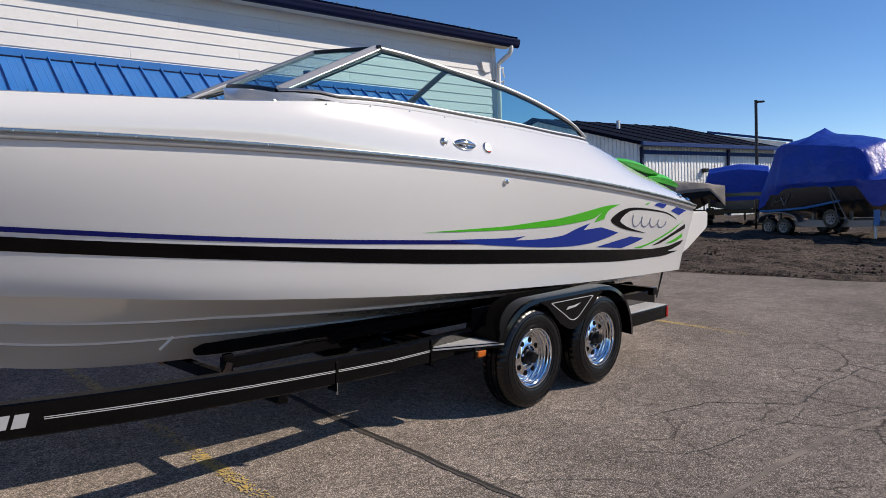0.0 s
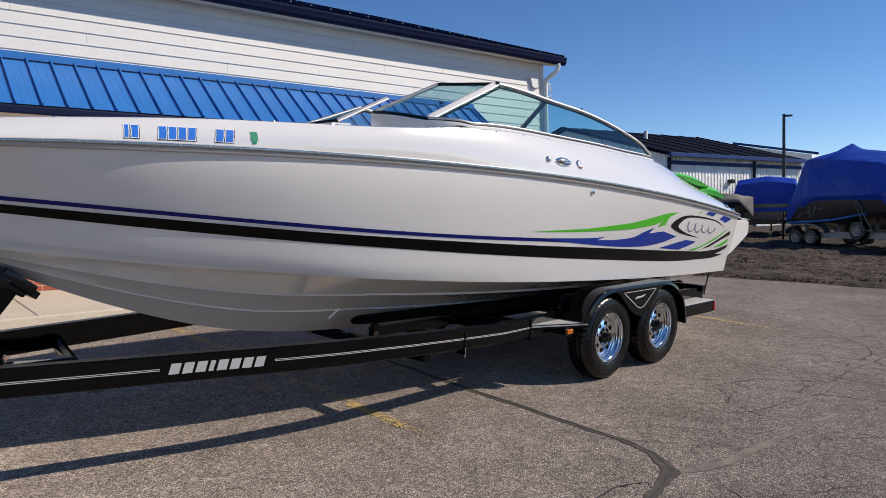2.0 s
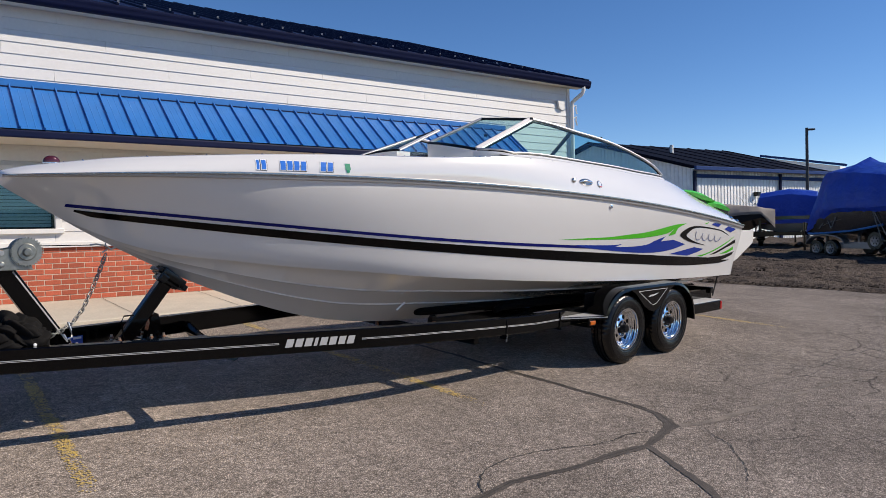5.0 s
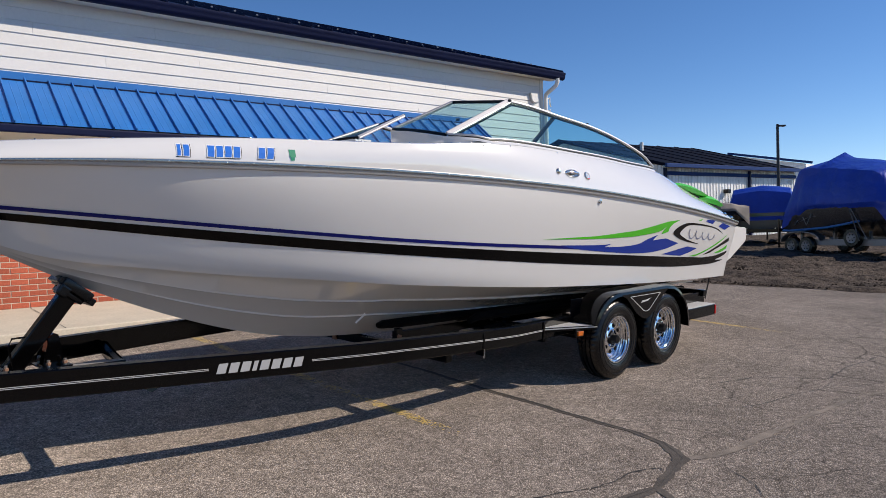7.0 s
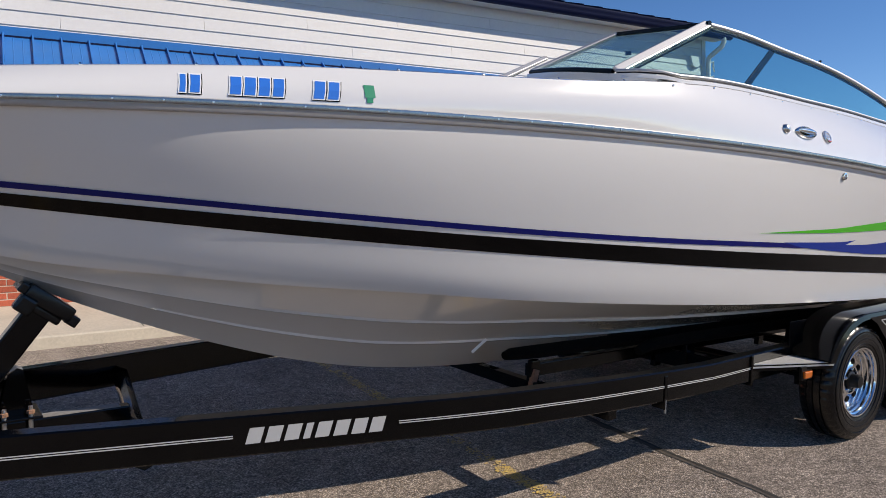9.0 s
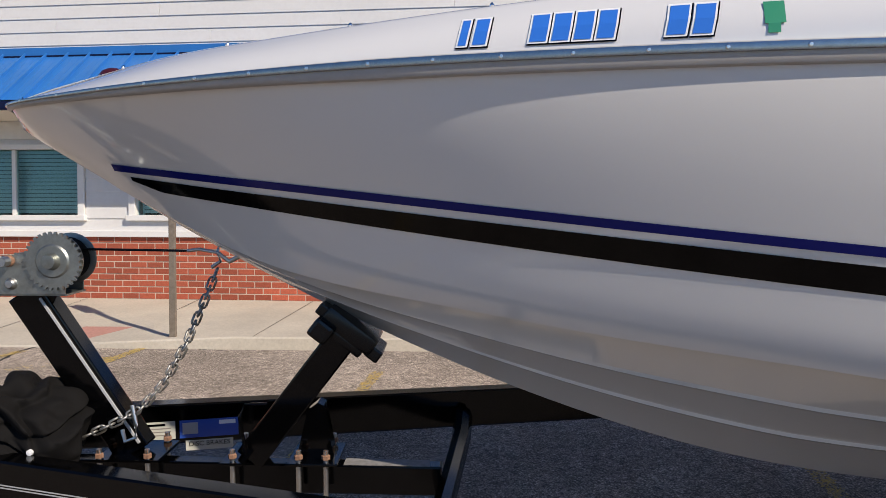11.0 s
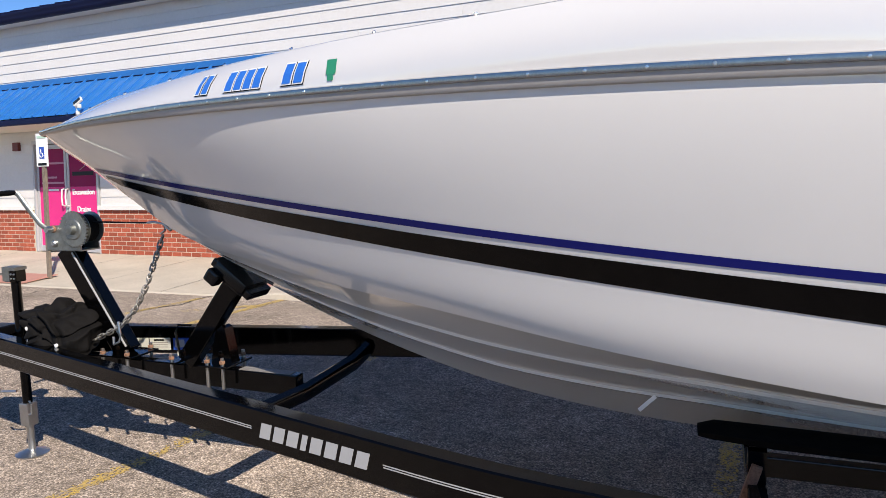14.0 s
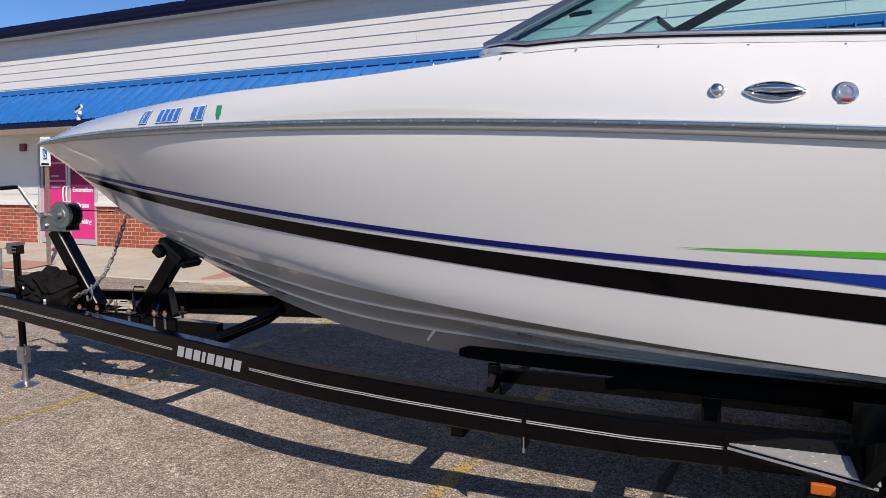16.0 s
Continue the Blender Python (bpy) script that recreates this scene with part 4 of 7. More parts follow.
def smooth_outline(pts, n=6):
    """Catmull-Rom through an outline; a point with a third value 1 stays a corner."""
    out = []
    m = len(pts)
    for i in range(m):
        p0, p1, p2, p3 = pts[i - 1], pts[i], pts[(i + 1) % m], pts[(i + 2) % m]
        c1, c2 = len(p1) > 2, len(p2) > 2
        for k in range(n):
            t = k / n
            res = []
            for d in (0, 1):
                m1 = (p2[d] - p0[d]) / 2 if not c1 else (p2[d] - p1[d])
                m2 = (p3[d] - p1[d]) / 2 if not c2 else (p2[d] - p1[d])
                h = (2 * t ** 3 - 3 * t ** 2 + 1) * p1[d] + (t ** 3 - 2 * t ** 2 + t) * m1 + (-2 * t ** 3 + 3 * t ** 2) * p2[d] + (t ** 3 - t ** 2) * m2
                res.append(h)
            out.append(tuple(res))
    return out


def clipped(f, x):
    return max(f(x), keel_z(x) + 0.012)


for side in (-1, 1):
    hull_patch("black_stripe", (-4.93, 1.92, lambda x: max(clipped(stripe_low, x) + 0.021 * min(1.0, max(0.0, (x - 1.1) / 0.8)) ** 2, stripe_high(x) - (stripe_high(x) - stripe_low(x)) * min(1, 0.2 + (x + 4.95) / 0.16)), lambda x: max(clipped(stripe_high, x), clipped(stripe_low, x) + 0.001)), BLACK_TAPE, side=side, label="wide black stripe")
    hull_patch("blue_stripe", (-4.985, -0.35, lambda x: max(clipped(blue_high, x) - 0.021 - 0.005 * (x + 5) / 4, keel_z(x) + 0.012), lambda x: clipped(blue_high, x)), NAVY_TAPE, side=side, label="narrow navy stripe")

# rub rail with a bright insert and its screws
slim = lambda x: 0.38 + 0.62 * min(1, max(0, (x + 5.3) / 1.2))
xr = [BOW + 0.005 + (STERN - BOW) * (i / 120) ** 1.5 for i in range(121)]
for side in (-1, 1):
    bm = bmesh.new()
    prof = [(0.0, 0.030), (0.014, 0.028), (0.022, 0.014), (0.022, -0.008), (0.015, -0.019), (0.0, -0.022)]
    ring_loft([[Vector((x, side * (rail_y(math.sqrt(max(x + 5.3351, 0))) + o), rail_z(x) + h * slim(x))) for o, h in prof] for x in xr], bm=bm)
    rr = part("rub_rail", fix(bm), RAIL, boat, "pale grey vinyl rub rail", smooth=45)
    bm = bmesh.new()
    prof = [(0.020, 0.010), (0.030, 0.009), (0.031, 0.0), (0.030, -0.009), (0.020, -0.010)]
    ring_loft([[Vector((x, side * (rail_y(math.sqrt(max(x + 5.3351, 0))) + o), rail_z(x) + (h + 0.014) * slim(x))) for o, h in prof] for x in xr], bm=bm)
    part("rail_insert", fix(bm), RAIL_STEEL, rr, "bright steel rail insert", smooth=45)
    x = -5.2
    while x < 2.6:
        y = rail_y(math.sqrt(x + 5.3351)) + 0.0305
        part("screw", lathe([(0.0, 0.002), (0.004, 0.0018), (0.006, 0.0)], 8, m=pose(x, side * y, rail_z(x) + 0.014 * slim(x), 0, 0, 180 if side < 0 else 0)), SATIN_CHROME, rr)
        x += 0.155

# deck: side above the rail, gunwale, inner wall
DX = [-5.335, -5.3, -5.1, -4.9, -4.7, -4.5, -4.25, -4.0, -3.5, -3.0, -2.6, -2.25, -2.0, -1.5, -1.0, -0.5, 0.0, 0.5, 0.95, 1.4, 1.9, 2.2, 2.5, 2.74]
DYv = [.0, .040, .125, .215, .302, .378, .468, .555, .715, .848, .935, .998, 1.03, 1.062, 1.075, 1.075, 1.07, 1.05, 1.03, 1.02, 1.03, 1.05, 1.06, 1.06]
DZv = [1.785, 1.797, 1.838, 1.868, 1.893, 1.909, 1.926, 1.941, 1.965, 1.978, 1.986, 1.998, 2.013, 2.043, 2.032, 2.006, 1.980, 1.948, 1.915, 1.805, 1.665, 1.585, 1.50, 1.425]
deck_y = curve_through([math.sqrt(x + 5.3351) for x in DX], DYv)
deck_z = curve_through(DX, DZv)


def deck_edge(x):
    return deck_y(math.sqrt(max(x + 5.3351, 0))), deck_z(x)


bm = bmesh.new()
rings = []
for x in xs:
    ry, rz = rail_y(math.sqrt(max(x + 5.3351, 0))), rail_z(x)
    dy, dz = deck_edge(x)
    pts = [(ry, rz)]
    # a soft shoulder, then the coaming side
    for f in (0.12, 0.3, 0.5, 0.7, 0.85, 0.95, 1.0):
        bulge = 0.020 * math.sin(math.pi * f)
        pts.append((ry + (dy - ry) * (f ** 1.25) + bulge * min(1, ry * 2), rz + (dz - rz) * f))
    inner = max(dy - 0.16, 0.0)
    pts.append((max(dy - 0.02, 0), dz + 0.006))
    pts.append((inner, dz + 0.006))
    floor = dz if x < -4.5 else dz - 0.55
    pts.append((max(inner - 0.02, 0), dz + 0.005 if x < -4.5 else dz - 0.02))
    pts.append((max(inner - 0.03, 0), floor + (0.004 if x < -4.5 else 0)))
    pts.append((0.0, floor + (0.004 if x < -4.5 else 0)))
    rings.append([Vector((x, -y, z)) for y, z in pts] + [Vector((x, y, z)) for y, z in reversed(pts[:-1])])
ring_loft(rings, closed=False, bm=bm)
part("deck", fix(bm), GELCOAT, boat, "white deck moulding", smooth=35)
bm = bmesh.new()
bm.faces.new([bm.verts.new(p + Vector((0.003, 0, 0))) for p in rings[-1]])
part("stern_face", bm, GELCOAT, boat)

# red and green bow light
BOW_LENS = material("dark_red_lens", (0.06, 0.008, 0.012), 0.12, coat=0.6)
bz = deck_edge(-5.02)[1]
bow_light = part("bow_light", fix(ring_loft([[Vector((-5.03 + a * 0.05 * k, b * 0.022 * k, bz + 0.012 + h)) for a, b in [(math.cos(q * math.tau / 16), math.sin(q * math.tau / 16)) for q in range(16)]] for k, h in ((1.0, -0.012), (1.05, 0.004), (0.95, 0.02), (0.7, 0.034), (0.3, 0.042))])), BOW_LENS, boat, "dark red bow light", smooth=50)
part("base_ring", fix(tube([(-5.03 + 0.056 * math.cos(q * math.tau / 16), 0.027 * math.sin(q * math.tau / 16), bz + 0.006) for q in range(17)], 0.005, 6)), CHROME, bow_light, "chrome base ring", smooth=60)

# snaps along the deck edge
for side in (-1, 1):
    x = -4.9
    while x < 0.9:
        y, z = deck_edge(x)
        part("snap", lathe([(0.0, 0.009), (0.004, 0.0085), (0.006, 0.005), (0.004, 0.003), (0.004, -0.004)], 10, m=pose(x, side * (y - (0.008 if x < -1.9 else -0.004)), z + (0.006 if x < -1.9 else -0.016), (40 if side < 0 else -40) if x < -1.9 else 0, 0, 0) @ pose(0, 0, 0, 0, 0, 180 if side < 0 else 0)), CHROME, boat)
        x += 0.36 if x < -2.2 else 0.30

# windshield
TOPX = [-1.134, -0.9, -0.59, -0.126, 0.25, 0.55, 0.79, 0.92]
top_y = curve_through(TOPX, [.818, .86, .893, .915, .945, .975, .998, 1.0])
top_z = curve_through(TOPX, [2.421, 2.396, 2.350, 2.295, 2.220, 2.135, 2.04, 1.965])
CORNER = [(-1.86, .83, 2.10), (-1.80, .915, 2.097), (-1.72, .985, 2.090)]


def side_base(x, side=-1):
    y, z = deck_edge(x)
    return Vector((x, side * (y - 0.03), z + 0.035))


def top_rail(x, side=-1):
    return Vector((x, side * top_y(x), top_z(x) - (0.08 if side > 0 else 0.0) * min(1, max(0, 0.9 - x))))


def pane(name, a_line, b_line, thick, parent, label=""):
    """Glass between two lines of points."""
    bm = bmesh.new()
    off = []
    for i in range(len(a_line)):
        j = min(i, len(a_line) - 2)
        n = (a_line[j + 1] - a_line[j]).cross(b_line[j] - a_line[j] if (b_line[j] - a_line[j]).length > 1e-4 else b_line[j + 1] - a_line[j + 1]).normalized()
        off.append(n * thick / 2)
    rings = [[a + o, b + o, b - o, a - o] for a, b, o in zip(a_line, b_line, off)]
    ring_loft(rings, bm=bm)
    ob = part(name, fix(bm), GLASS, parent, label)
    ob.visible_shadow = False
    return ob


for side in (-1, 1):
    base = [Vector((x, side * y, z)) for x, y, z in CORNER] + [side_base(-1.62 + i * (2.54 / 38), side) for i in range(39)]
    low = [p - Vector((0, 0, 0.012)) for p in base]
    part("windshield_base", fix(tube([p + Vector((0, 0, 0.0)) for p in base], 0.011, 8, flat=0.9)), ALU, boat, "aluminium windshield base rail", smooth=50)
    part("base_gasket", fix(tube([p + Vector((0, side * 0.005, -0.012)) for p in base], 0.0075, 6)), BLACK_PLASTIC, boat, smooth=50)
    # white lip under the rail
    bm = bmesh.new()
    ring_loft([[p + Vector((0, side * 0.036, -0.040)), p + Vector((0, side * 0.032, -0.024)), p + Vector((0, side * 0.018, -0.016)), p + Vector((0, -side * 0.03, -0.016)), p + Vector((0, -side * 0.03, -0.040))] for p in base], bm=bm)
    part("base_lip", fix(bm), GELCOAT, boat, smooth=40)
    front_low, front_high = base[0], top_rail(-1.134, side)
    tops = []
    for b in base:
        if b.x < -1.134:
            tops.append(front_low.lerp(front_high, (b.x + 1.86) / 0.726) + Vector((0, 0, 0.001)))
        else:
            tops.append(top_rail(min(b.x, 0.92), side))
    pane("side_glass", base, tops, 0.005, boat, "blue-green tinted side glass")
    rail = [top_rail(-1.134 + i * 2.054 / 30, side) for i in range(31)]
    part("top_frame", fix(tube(rail, 0.015, 8)), ALU, boat, "aluminium top frame", smooth=50)
    part("frame_gasket", fix(tube([p - Vector((0, 0, 0.021)) for p in rail], 0.009, 6)), BLACK_PLASTIC, boat, smooth=50)
    part("front_post", fix(beam(front_low, front_high, 0.05, 0.022, 0.006, up=(0, side, 1))), ALU, boat, "slanted aluminium windshield post")
    part("post_gasket", fix(beam(front_low + Vector((0.05, 0, -0.012)), front_high + Vector((0.02, 0, -0.03)), 0.02, 0.016, 0.004)), BLACK_PLASTIC, boat)
    part("post_cap", fix(lathe([(0, -0.018), (0.018, -0.018), (0.018, 0.018), (0, 0.018)], 10, m=pose(*front_high))), BLACK_PLASTIC, boat)
    # front pane between the post and the walk-through
    a0, a1 = front_low + Vector((0.0, -side * 0.02, 0.0)), Vector((-1.70, -0.035, 2.205)) if side < 0 else Vector((-1.78, 0.33, 2.15))
    b0, b1 = front_high + Vector((0, -side * 0.02, 0)), Vector((-1.12, -0.17, 2.474)) if side < 0 else Vector((-1.25, 0.32, 2.385))
    k = 12
    al = [a0.lerp(a1, i / k) + Vector((-0.03 * math.sin(math.pi * i / k), 0, 0.008 * math.sin(math.pi * i / k))) for i in range(k + 1)]
    bl = [b0.lerp(b1, i / k) for i in range(k + 1)]
    pane("front_glass", al, bl, 0.005, boat, "blue-green tinted front glass")
    part("front_top_frame", fix(beam(b0, b1, 0.026, 0.026, 0.006)), BLACK_PLASTIC, boat, "black windshield header")
    part("front_base_frame", fix(tube(al, 0.013, 8)), BLACK_PLASTIC, boat)
    part("inner_post", fix(beam(a1, b1, 0.032, 0.02, 0.005, up=(0, -side, 1))), ALU, boat)
    # fibreglass foot that carries the front pane
    foot = [Vector((x, side * y, z)) for x, y, z in reversed(CORNER[1:])] + al
    bm = bmesh.new()
    ring_loft([[Vector((p.x - 0.03, p.y, p.z - 0.014)), Vector((p.x + 0.14, p.y * 0.985, p.z - 0.014)), Vector((p.x + 0.16, p.y * 0.98, 1.6)), Vector((p.x + 0.02, p.y * 0.99, 1.6))] for p in foot], bm=bm)
    part("dash_moulding", fix(bm), GELCOAT, boat, smooth=35)
    # brace bar inside the side glass
    p, q = side_base(-1.08, side) + Vector((0, -side * 0.015, 0.0)), top_rail(-0.59, side) + Vector((0, -side * 0.015, -0.015))
    part("brace", fix(beam(p, q, 0.035, 0.012, 0.003, up=(0, side, 0.2))), BLACK_PLASTIC, boat, "black windshield brace")
    if side < 0:
        part("latch", fix(beam((-1.53, -0.62, 2.25), (-1.46, -0.55, 2.27), 0.03, 0.02, 0.004)), BLACK_PLASTIC, boat)
    part("snap_stud", lathe([(0, 0.02), (0.012, 0.016), (0.006, 0.01), (0.006, 0)], 8, m=pose(*(top_rail(-0.126, side) + Vector((0, 0, 0.010))), 90, 0, 0)), BLACK_PLASTIC, boat)


# deck fittings on the side: light, cleat, filler cap
def deck_side(x, f, out=0.0, side=-1):
    ry, rz = rail_y(math.sqrt(max(x + 5.3351, 0))), rail_z(x)
    dy, dz = deck_edge(x)
    return Vector((x, side * (ry + (dy - ry) * f ** 1.25 + 0.02 * math.sin(math.pi * f) + out), rz + (dz - rz) * f))


def deck_frame(x, f, side=-1):
    p = deck_side(x, f, 0, side)
    u = (deck_side(x, f + 0.05, 0, side) - deck_side(x, f - 0.05, 0, side)).normalized()
    a = (deck_side(x + 0.05, f, 0, side) - deck_side(x - 0.05, f, 0, side)).normalized()
    n = a.cross(u) * (-side)
    if n.y * side < 0:
        n = -n
    n.normalize()
    m = Matrix((a, n, u)).transposed().to_4x4()
    m.translation = p
    return m


for side in (-1, 1):
    m = deck_frame(-0.915, 0.43, side)
    part("courtesy_light", lathe([(0.0, 0.020), (0.010, 0.019), (0.018, 0.015), (0.023, 0.008), (0.024, 0.004), (0.026, 0.0)], 20, m=m), SATIN_CHROME, boat, "chrome side light", smooth=40)
    m = deck_frame(-0.735, 0.42, side)
    bm = bmesh.new()
    rings = []
    for k, (s, h) in enumerate(((1.0, 0.0), (0.97, 0.009), (0.86, 0.013), (0.80, 0.008), (0.72, 0.004))):
        rings.append([m @ Vector((0.098 * s * math.copysign(abs(math.cos(t)) ** 1.0, math.cos(t)), h, 0.036 * s * math.sin(t) * (1 - 0.25 * math.cos(t) ** 2))) for t in [q * math.tau / 28 for q in range(28)]])
    ring_loft(rings, bm=bm)
    cl = part("cleat", fix(bm), CHROME, boat, "chrome pop-up cleat", smooth=50)
    part("cleat_bar", fix(tube([m @ Vector((q, 0.012 + 0.006 * math.cos(q * 15), 0.004)) for q in [-0.08 + i * 0.016 for i in range(11)]], [0.004, 0.008, 0.011, 0.013, 0.015, 0.016, 0.015, 0.013, 0.011, 0.008, 0.004], 8)), CHROME, cl, smooth=60)
    m = deck_frame(-0.525, 0.42, side)
    cap = part("filler_cap", lathe([(0.0, 0.009), (0.006, 0.009), (0.007, 0.007), (0.019, 0.007), (0.021, 0.010), (0.029, 0.010), (0.032, 0.007), (0.037, 0.004), (0.038, 0.0)], 24, m=m), SATIN_CHROME, boat, "chrome fuel filler cap", smooth=30)
    part("cap_mark", box(-0.014, 0.014, 0.008, 0.0125, -0.032, -0.026, m=m), RED_LENS, cap, "small red marking")
    m2 = Matrix.Translation(hull_point(-0.36, 1.611, 0.0, side))
    part("drain", lathe([(0.0, 0.004), (0.010, 0.004), (0.012, 0.010), (0.02, 0.009), (0.022, 0.0)], 16, m=m2 @ pose(0, 0, 0, 0, 0, 180 if side < 0 else 0)), CHROME, boat, "chrome drain fitting", smooth=40)
    for xq in (2.36, 2.55):
        m = deck_frame(xq, 0.55, side)
        part("stern_fitting", lathe([(0.0, 0.02), (0.016, 0.018), (0.024, 0.008), (0.026, 0.0)], 16, m=m), CHROME, boat, smooth=40)

# registration marks as plain bars: white edge, dark shadow, blue face
def reg_bar(x0, x1, z0, z1, side=-1):
    def plate(grow, out, mat, name, dx=0.0):
        bm = bmesh.new()
        n = 4
        cols = []
        for i in range(n + 1):
            x = x0 - grow + dx + (x1 - x0 + 2 * grow) * i / n
            ry, rz = rail_y(math.sqrt(x + 5.3351)), rail_z(x)
            dy, dz = deck_edge(x)
            col = []
            for z in (z0 - grow - dx, (z0 + z1) / 2, z1 + grow - dx):
                xs_ = x + (z - z0) * 0.22
                f = (z - rz) / (dz - rz)
                col.append(bm.verts.new(deck_side(xs_, f, out, side)))
            cols.append(col)
        for a, b in zip(cols, cols[1:]):
            for j in range(2):
                bm.faces.new((a[j], b[j], b[j + 1], a[j + 1]))
        fix(bm)
        bm.faces.ensure_lookup_table()
        if bm.faces[0].normal.y * side < 0:
            bmesh.ops.reverse_faces(bm, faces=bm.faces[:])
        return part(name, bm, mat, boat if name == "registration_bar" else holder, "")
    holder = None
    holder = plate(0.006, 0.0025, BLACK_TAPE, "registration_bar", 0.002)
    holder["label"] = "registration mark, blue bar edged white and black"
    plate(0.0045, 0.0035, WHITE_VINYL, "bar_edge")
    plate(0.0, 0.0045, REG_BLUE, "bar_face")


for side in (-1, 1):
    for x0, x1 in ((-3.903, -3.885), (-3.870, -3.840), (-3.742, -3.706), (-3.694, -3.658), (-3.646, -3.610), (-3.598, -3.562), (-3.455, -3.417), (-3.403, -3.365)):
        zz = 1.845
        reg_bar(x0, x1, zz, zz + 0.066, side)
    # small dated tax sticker
    bm = bmesh.new()
    for x0, x1, z0, z1 in ((-3.262, -3.222, 1.86, 1.908), (-3.256, -3.232, 1.84, 1.86)):
        vs = []
        for x, z in ((x0, z0), (x1, z0), (x1, z1), (x0, z1)):
            ry, rz = rail_y(math.sqrt(x + 5.3351)), rail_z(x)
            dy, dz = deck_edge(x)
            vs.append(bm.verts.new(deck_side(x, (z - rz) / (dz - rz), 0.003, side)))
        bm.faces.new(vs)
    fix(bm)
    part("tax_sticker", bm, STICKER_GREEN, boat, "small green sticker")

# stern graphics
green = [(-1.043, 1.300, 1), (-.56, 1.306), (-.279, 1.310), (.078, 1.330), (.351, 1.348), (.722, 1.398), (.913, 1.424), (1.13, 1.435, 1), (.99, 1.395), (.939, 1.354, 1), (.932, 1.319, 1), (.799, 1.297, 1), (.829, 1.334), (.883, 1.376, 1), (.745, 1.325), (.366, 1.292), (.093, 1.285), (-.272, 1.284), (-.65, 1.290)]
blue = [(-.795, 1.243, 1), (-.251, 1.227), (-.041, 1.232, 1), (-.153, 1.206, 1), (.129, 1.200), (.404, 1.213), (.56, 1.255), (.741, 1.295, 1), (.669, 1.242, 1), (.919, 1.254, 1), (1.219, 1.196, 1), (.974, 1.149), (.706, 1.125), (.442, 1.125), (.095, 1.143), (-.519, 1.198)]
blue2 = [(.922, 1.093, 1), (1.116, 1.116), (1.447, 1.153, 1), (1.699, 1.125, 1), (1.556, 1.091), (1.342, 1.058, 1)]
green2 = [(1.553, 1.044, 1), (1.83, 1.071), (2.179, 1.154), (2.494, 1.256, 1), (2.266, 1.159), (1.943, 1.076), (1.709, 1.034, 1)]
black2 = [(1.911, 1.042, 1), (2.204, 1.116), (2.543, 1.217, 1), (2.569, 1.172, 1), (2.3, 1.111), (2.1, 1.06)]
green3 = [(2.187, 1.043, 1), (2.404, 1.087), (2.542, 1.13, 1), (2.556, 1.088, 1), (2.395, 1.049)]
bl3 = [(1.754, 1.41, 1), (1.81, 1.431), (2.015, 1.415, 1), (1.948, 1.381, 1)]
bl4 = [(2.13, 1.354, 1), (2.239, 1.387, 1), (2.492, 1.348, 1), (2.339, 1.308, 1)]
gr4 = [(1.555, 1.424, 1), (1.668, 1.445, 1), (1.622, 1.422, 1)]
tail = [(1.9, stripe_low(1.9) + 0.021, 1), (2.2, .928), (2.40, .942), (2.53, .957, 1), (2.29, .967, 1), (2.43, .990), (2.565, 1.020, 1), (2.60, 1.060, 1), (2.445, 1.040), (2.25, 1.017), (1.9, stripe_high(1.9), 1)]
ring_out = [(2.325, 1.266), (2.14, 1.322), (1.913, 1.36), (1.443, 1.40), (1.172, 1.379), (1.048, 1.319), (1.11, 1.27), (1.338, 1.215), (1.73, 1.167)]
ring_in = [(2.325, 1.265), (2.14, 1.312), (1.922, 1.347), (1.485, 1.379), (1.281, 1.36), (1.196, 1.306), (1.24, 1.272), (1.406, 1.225), (1.73, 1.168)]


def fine(pts):
    ks = list(range(len(pts)))
    fx, fz = curve_through(ks, [p[0] for p in pts]), curve_through(ks, [p[1] for p in pts])
    return [(fx(k / 5), fz(k / 5)) for k in range((len(pts) - 1) * 5 + 1)]


MARK_GREY = material("mark_grey", (0.12, 0.14, 0.24), 0.3)
for side in (-1, 1):
    for nm, o, mt in (("green_swoosh", green, GREEN_TAPE), ("blue_swoosh", blue, BLUE_TAPE), ("blue_fin", blue2, BLUE_TAPE), ("green_fin", green2, GREEN_TAPE), ("black_fin", black2, BLACK_TAPE), ("green_fin", green3, GREEN_TAPE), ("blue_dash", bl3, BLUE_TAPE), ("blue_dash", bl4, BLUE_TAPE), ("green_dash", gr4, GREEN_TAPE)):
        hull_shape(nm, smooth_outline(o, 4), mt, side=side)
    # tail of the black stripe sweeping up
    hull_shape("stripe_tail", smooth_outline(tail, 4), BLACK_TAPE, side=side, out=0.0034)
    # oval ring of the maker's mark, thick towards the bow
    hull_band("oval_ring", fine(ring_out), fine(ring_in), BLACK_TAPE, side, "black oval ring")
    # flowing mark inside the oval, as one plain looping ribbon
    path = []
    for k in range(121):
        q = k / 120
        w = math.tau * 4.5 * q
        path.append((1.36 + 0.76 * q + 0.035 * math.cos(w), 1.292 - 0.066 * q + 0.048 * (1 - 0.45 * q) * math.sin(w)))
    up, down = [], []
    for k, (x, z) in enumerate(path):
        a, b = path[max(k - 1, 0)], path[min(k + 1, 120)]
        d = Vector((b[0] - a[0], b[1] - a[1])).normalized() * 0.005
        up.append((x - d.y, z + d.x))
        down.append((x + d.y, z - d.x))
    hull_band("mark_ribbon", up, down, MARK_GREY, side, "slate-blue looping ribbon")

